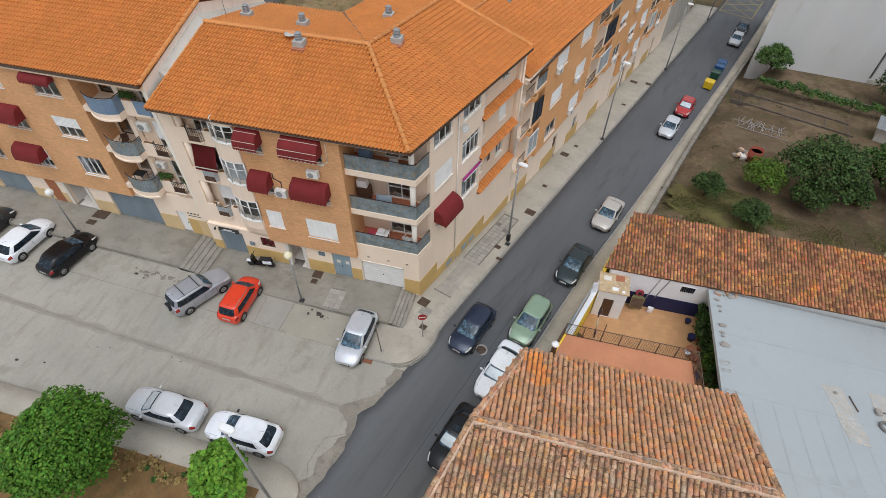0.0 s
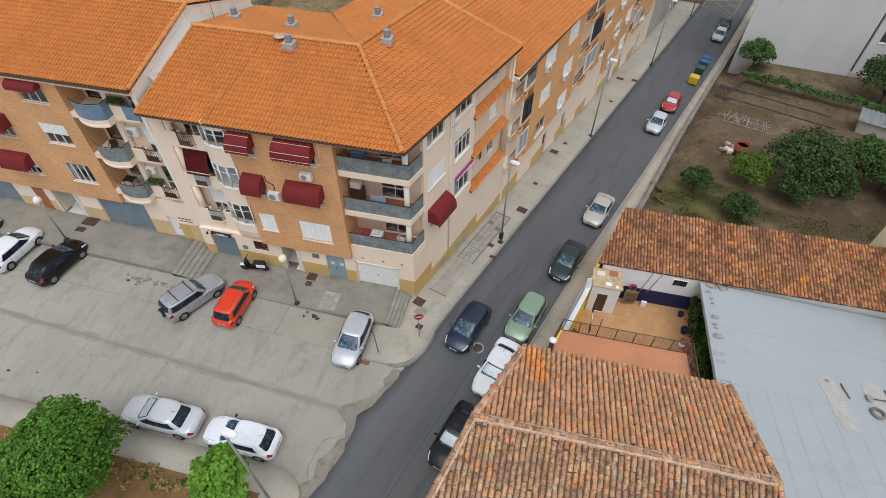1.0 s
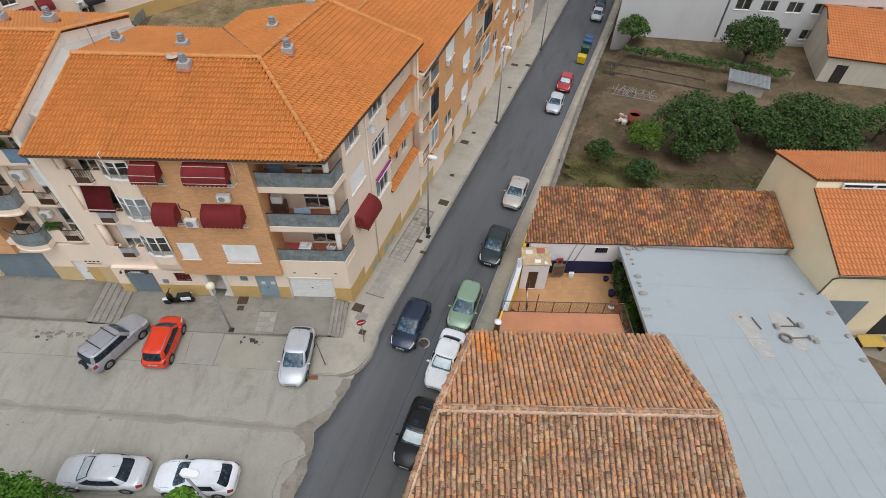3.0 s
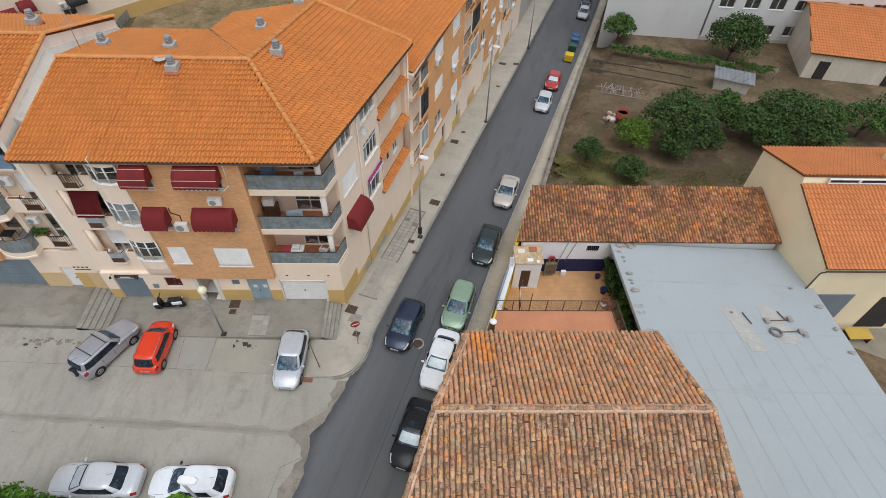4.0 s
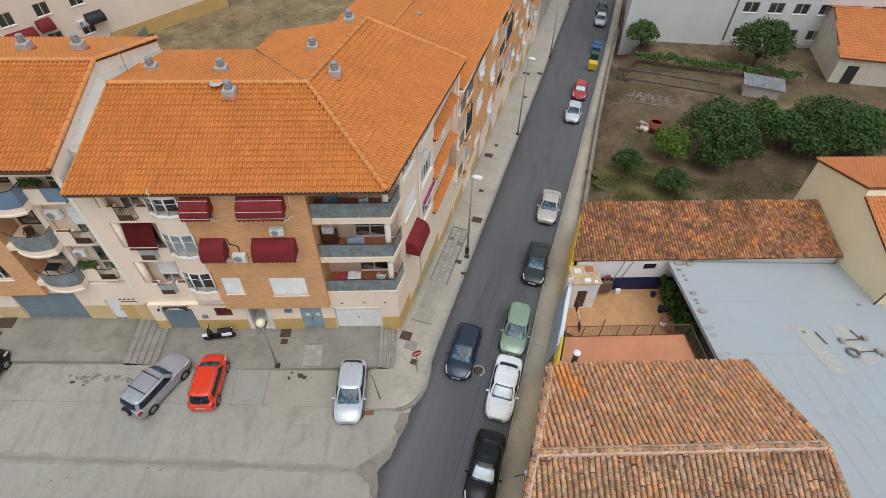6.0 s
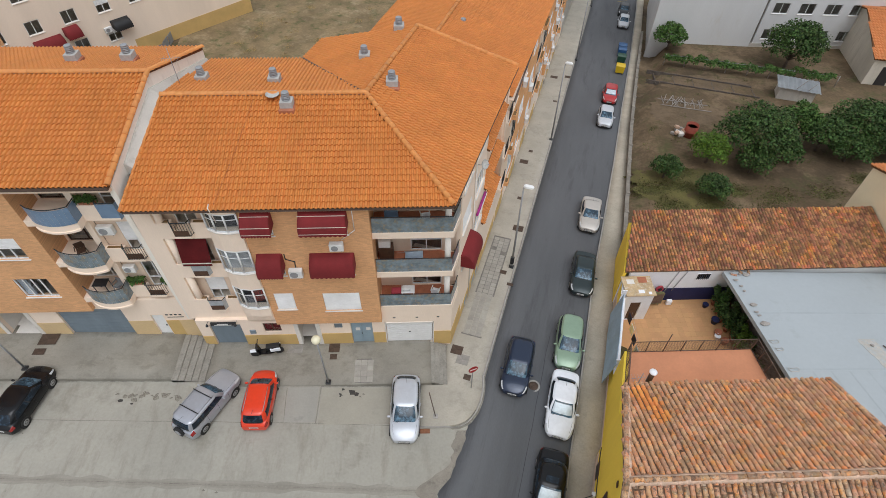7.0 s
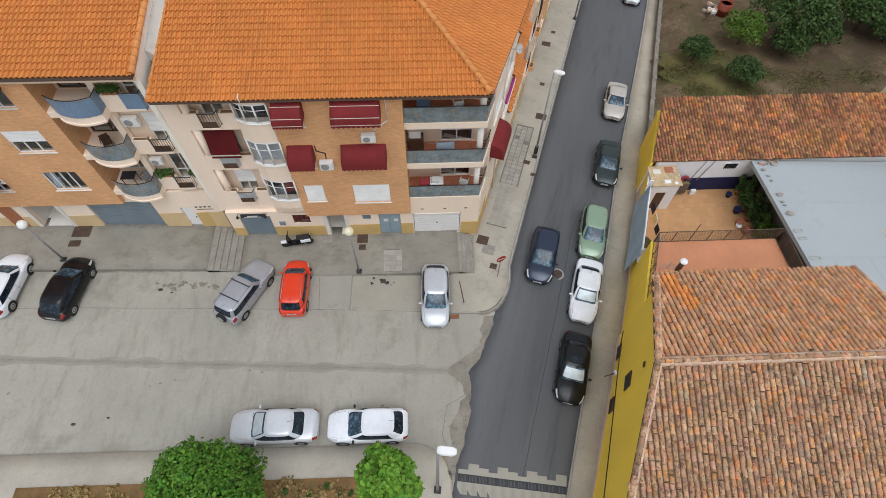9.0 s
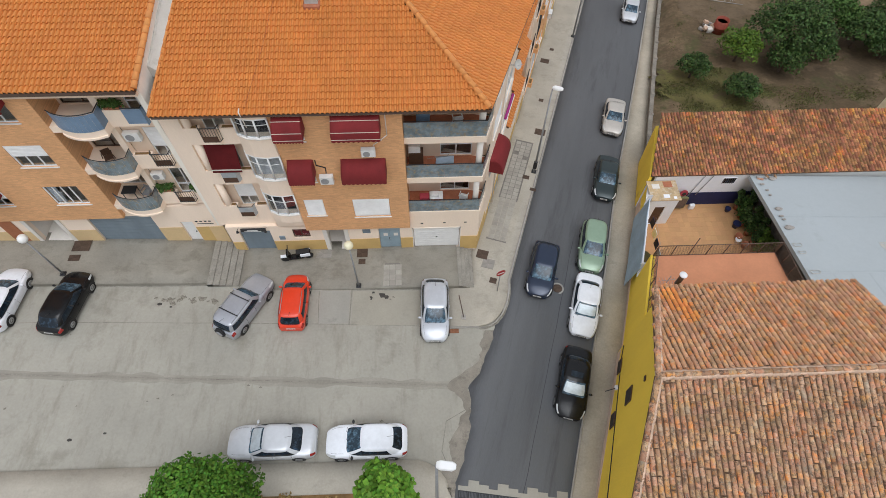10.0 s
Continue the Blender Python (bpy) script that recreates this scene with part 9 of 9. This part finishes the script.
tree(-13.5, -16.5, land(-13.5, -16) + 0.15, 2.0, round_clumps(2.85, 2.0, 3.4, 22, 1, 0.4), 0.15, 24000, LEAF_A, "dense round green tree in the planting bed", 1)
tree(-5.35, -15.7, land(-5.3, -16) + 0.15, 2.2, round_clumps(1.5, 1.5, 3.5, 13, 2, 0.38), 0.26, 2300, LEAF_B, "young bright green tree with large leaves", 2)
FRUIT = "dense dark green fruit tree in the garden"
for k, (x, y, r, h, n, mt, lab, leaf) in enumerate((
        (31.2, 23.2, 3.5, 2.4, 9000, LEAF_D, FRUIT, 0.2), (36.4, 25.8, 2.1, 2.2, 3000, LEAF_V, "tall loose green tree behind the fruit trees", 0.2),
        (38.6, 24.3, 2.3, 1.7, 4500, LEAF_D, FRUIT, 0.2), (42.9, 24.6, 3.5, 2.3, 9000, LEAF_D, FRUIT, 0.2), (47.6, 25.8, 2.4, 1.7, 2600, LEAF_V, "loose green fruit tree in the garden", 0.2), (51.5, 25, 2.6, 1.9, 3000, LEAF_V, "loose green fruit tree in the garden", 0.2),
        (40.4, 22.3, 2.1, 1.4, 3000, LEAF_D, FRUIT, 0.2), (45.6, 22.4, 2.1, 1.5, 3000, LEAF_D, FRUIT, 0.2), (55.5, 25, 3.0, 2.2, 2600, LEAF_D, FRUIT, 0.24), (34.4, 22.6, 1.6, 1.0, 1600, LEAF_D, "dark bush under the fruit trees", 0.2),
        (44.6, 43.0, 3.5, 2.7, 8000, LEAF_D, "large dark green tree before the white block", 0.22), (31.7, 49.4, 2.4, 1.6, 2600, LEAF_V, "loose green tree beside the blank white wall", 0.22),
        (26.4, 22.4, 1.9, 1.5, 3000, LEAF_L, "yellow-green citrus tree in the garden", 0.18), (21.3, 20.0, 1.4, 1.1, 2400, LEAF_D, "small dark round citrus bush in the garden", 0.16), (24.6, 17.0, 1.5, 1.0, 2200, LEAF_D, "low dark bush behind the tiled shed", 0.17), (29.9, 20.6, 1.7, 1.3, 2400, LEAF_D, "dark bush under the fruit trees", 0.18))):
    tree(x, y, gz(x, y), h * 0.5, round_clumps(r, h, h * 1.15, 14, 10 + k, 0.36 if mt is LEAF_V else 0.42), leaf, n, mt, lab, 30 + k)
rg = random.Random(9)
v = thing("vine_row", "straggling green vine row on the trellis", "vine")
foliage("leaves", [((29.8 + 0.62 * k, 44.5 - 0.22 * k + rg.uniform(-0.3, 0.3), gz(30 + 0.6 * k, 44.5 - 0.22 * k) + 1.2 + rg.uniform(-0.25, 0.3)), (0.6, 0.55 + 0.4 * rg.random(), 0.4)) for k in range(30)], 0.2, 5200, LEAF_V, v, 77, shell=0.2)
tb = thing("hedge", "dark green hedge along the far edge of the plot", "hedge")
foliage("leaves", [((-28 + 1.5 * k, 58 + rg.uniform(-0.5, 0.5), terrain(-20, 58) + 0.9), (1.0, 0.9, 0.9)) for k in range(16)], 0.35, 3000, LEAF_D, tb, 78, shell=0.3)
# potted plants of the patio and balconies
for k, (x, y, z, r) in enumerate(((18.2, 2.7, 1.0, 0.6), (18.1, 2.0, 1.1, 0.55), (18.2, 1.2, 1.0, 0.5), (18.3, 0.4, 1.0, 0.5), (18.3, -0.4, 0.9, 0.5), (18.4, -1.3, 0.9, 0.5), (18.6, 3.2, 1.5, 0.65), (18.6, 1.7, 1.5, 0.6), (18.65, 0.8, 1.4, 0.55), (18.6, -0.1, 1.5, 0.55), (18.6, -0.9, 1.3, 0.5), (18.2, 3.5, 1.1, 0.5), (18.55, -2.2, 1.3, 0.5))):
    p = thing("potted_plant", "leafy potted plant crowding the patio edge", "plant", pose(x + 1.1, y, -0.893), group="patio plants")
    part("pot", lathe(bmesh.new(), [(0.14, 0), (0.19, 0.3), (0.21, 0.3), (0.21, 0.35), (0.17, 0.35)], 12), TERRACOTTA, p)
    foliage("leaves", [((0, 0, z * 0.75), (r * 0.75, r * 0.75, r * 1.3)), ((rg.uniform(-0.35, 0.2), 0.2, z + 0.5), (r * 0.5, r * 0.5, r * 0.6))], 0.15, 420, (LEAF_V, LEAF_D, LEAF_D, LEAF_D, LEAF_L)[k % 5], p, 90 + k, shell=0.1)
for k, (x, y, z, w) in enumerate(((-18.15, 0.79, LF[0] + 0.671, 0.42), (-16.32, 0.79, LF[0] + 0.671, 0.24), (-18.1, 0.79, LF[2] + 0.671, 0.4))):
    p = thing("balcony_plant", "green trailing plant in a balcony planter", "plant", pose(x, y, z), group="balcony plants")
    part("trough", bevelled(boxes((-w, w, -0.08, 0.08, 0, 0.14)), 0.01, 1), TERRACOTTA, p)
    foliage("leaves", [((q, rg.uniform(-0.1, 0.05), 0.28), (0.25, 0.22, 0.28)) for q in np.linspace(-w * 0.8, w * 0.8, 4)], 0.13, 420, LEAF_V, p, 100 + k, shell=0.1)


def tufts(name, label, spots, leaf, n, material, seed):
    t = thing(name, label, "grass", kind="stuff")
    foliage("blades", spots, leaf, n, material, t, seed, shell=0.05)


GRASS = leaf_mat("garden_grass", (0.105, 0.105, 0.032), 0.5)
for label, spots, n, seed in (("rough green grass under the citrus bushes", ((19.5, 18.0, 2.2), (22.5, 18.3, 2.0), (20.5, 15.5, 1.8), (25.0, 15.0, 2.4), (27.5, 17.5, 1.8), (23.5, 20.5, 1.6)), 9000, 124), ("thin grass on the garden earth", ((31.0, 16.5, 2.5), (36.0, 17.0, 2.2), (29.5, 14.5, 2.2), (40.5, 19.0, 1.8)), 4000, 125)):
    tufts("garden_grass", label, [((x, y, gz(x, y) + 0.04), (r, r * 0.8, 0.07)) for x, y, r in spots], 0.1, n, GRASS, seed)
LAWN = mat("mossy_rough_lawn", (0.115, 0.1, 0.03), 0.95, var=0.35, scale=0.5, fine=6, bump=0.8, second=(0.1, 0.068, 0.036), amount=0.55)
BARE = mat("trodden_tan_earth", (0.15, 0.105, 0.062), 0.95, var=0.25, scale=0.4, fine=5, bump=0.7, second=(0.108, 0.073, 0.038), amount=0.6)


def ground_patch(name, x, y, rx, ry, material, label, seed):
    """A thin patch on the garden's slope with a wandering edge."""
    bm = bmesh.new()
    pts = []
    for t in np.linspace(0, 2 * math.pi, 140, endpoint=False):
        k = 1 + 0.3 * noise.noise((1.3 * math.cos(t), 1.3 * math.sin(t), seed)) + 0.2 * noise.noise((4 * math.cos(t), 4 * math.sin(t), seed)) + 0.12 * noise.noise((11 * math.cos(t), 11 * math.sin(t), seed))
        px, py = x + rx * k * math.cos(t), y + ry * k * math.sin(t)
        pts.append(bm.verts.new((px, py, gz(px, py) + 0.02)))
    bm.faces.new(pts)
    tagged(part(name, bm, material), label, "ground", kind="structure")


ground_patch("lawn", 22.4, 18.6, 4.6, 3.6, LAWN, "patchy mossy grass round the citrus bushes", 3)
ground_patch("bare_earth", 28.0, 32.5, 4.4, 3.4, BARE, "trodden tan earth round the stacked poles", 8)
ground_patch("bare_earth", 33.0, 39.5, 5.0, 1.8, BARE, "trodden tan earth below the vine row", 15)
STRAW = leaf_mat("straw_grass", (0.3, 0.21, 0.08), 0.35)
tufts("dry_weeds", "dry straw-coloured weeds in the planting bed", [((x, -15.2 - 1.2 * rg.random(), land(x, -15.5) + 0.2), (0.4, 0.4, 0.16)) for x in np.arange(-22, -5, 0.45)], 0.16, 2600, STRAW, 120)
tufts("green_weeds", "green weeds sprouting in the planting bed", [((x + 0.3 * rg.random(), -15.1 - 1.0 * rg.random(), land(x, -15.5) + 0.2), (0.2, 0.2, 0.14)) for x in np.arange(-11, -6.5, 0.7)], 0.12, 500, LEAF_V, 121)
tufts("garden_weeds", "low green weeds on the garden earth", [((x, y, gz(x, y) + 0.05), (0.6, 0.6, 0.1)) for x, y in ((rg.uniform(17, 40), rg.uniform(12, 44)) for k in range(70)) if ACROSS.x * x + ACROSS.y * y > 11.6], 0.09, 2200, GRASS, 122)
tufts("field_weeds", "green and dry tufts on the waste plot", [((rg.uniform(-26, 0), rg.uniform(15, 60), 0.2), (0.7, 0.7, 0.12)) for k in range(120)], 0.1, 7000, STRAW, 123)
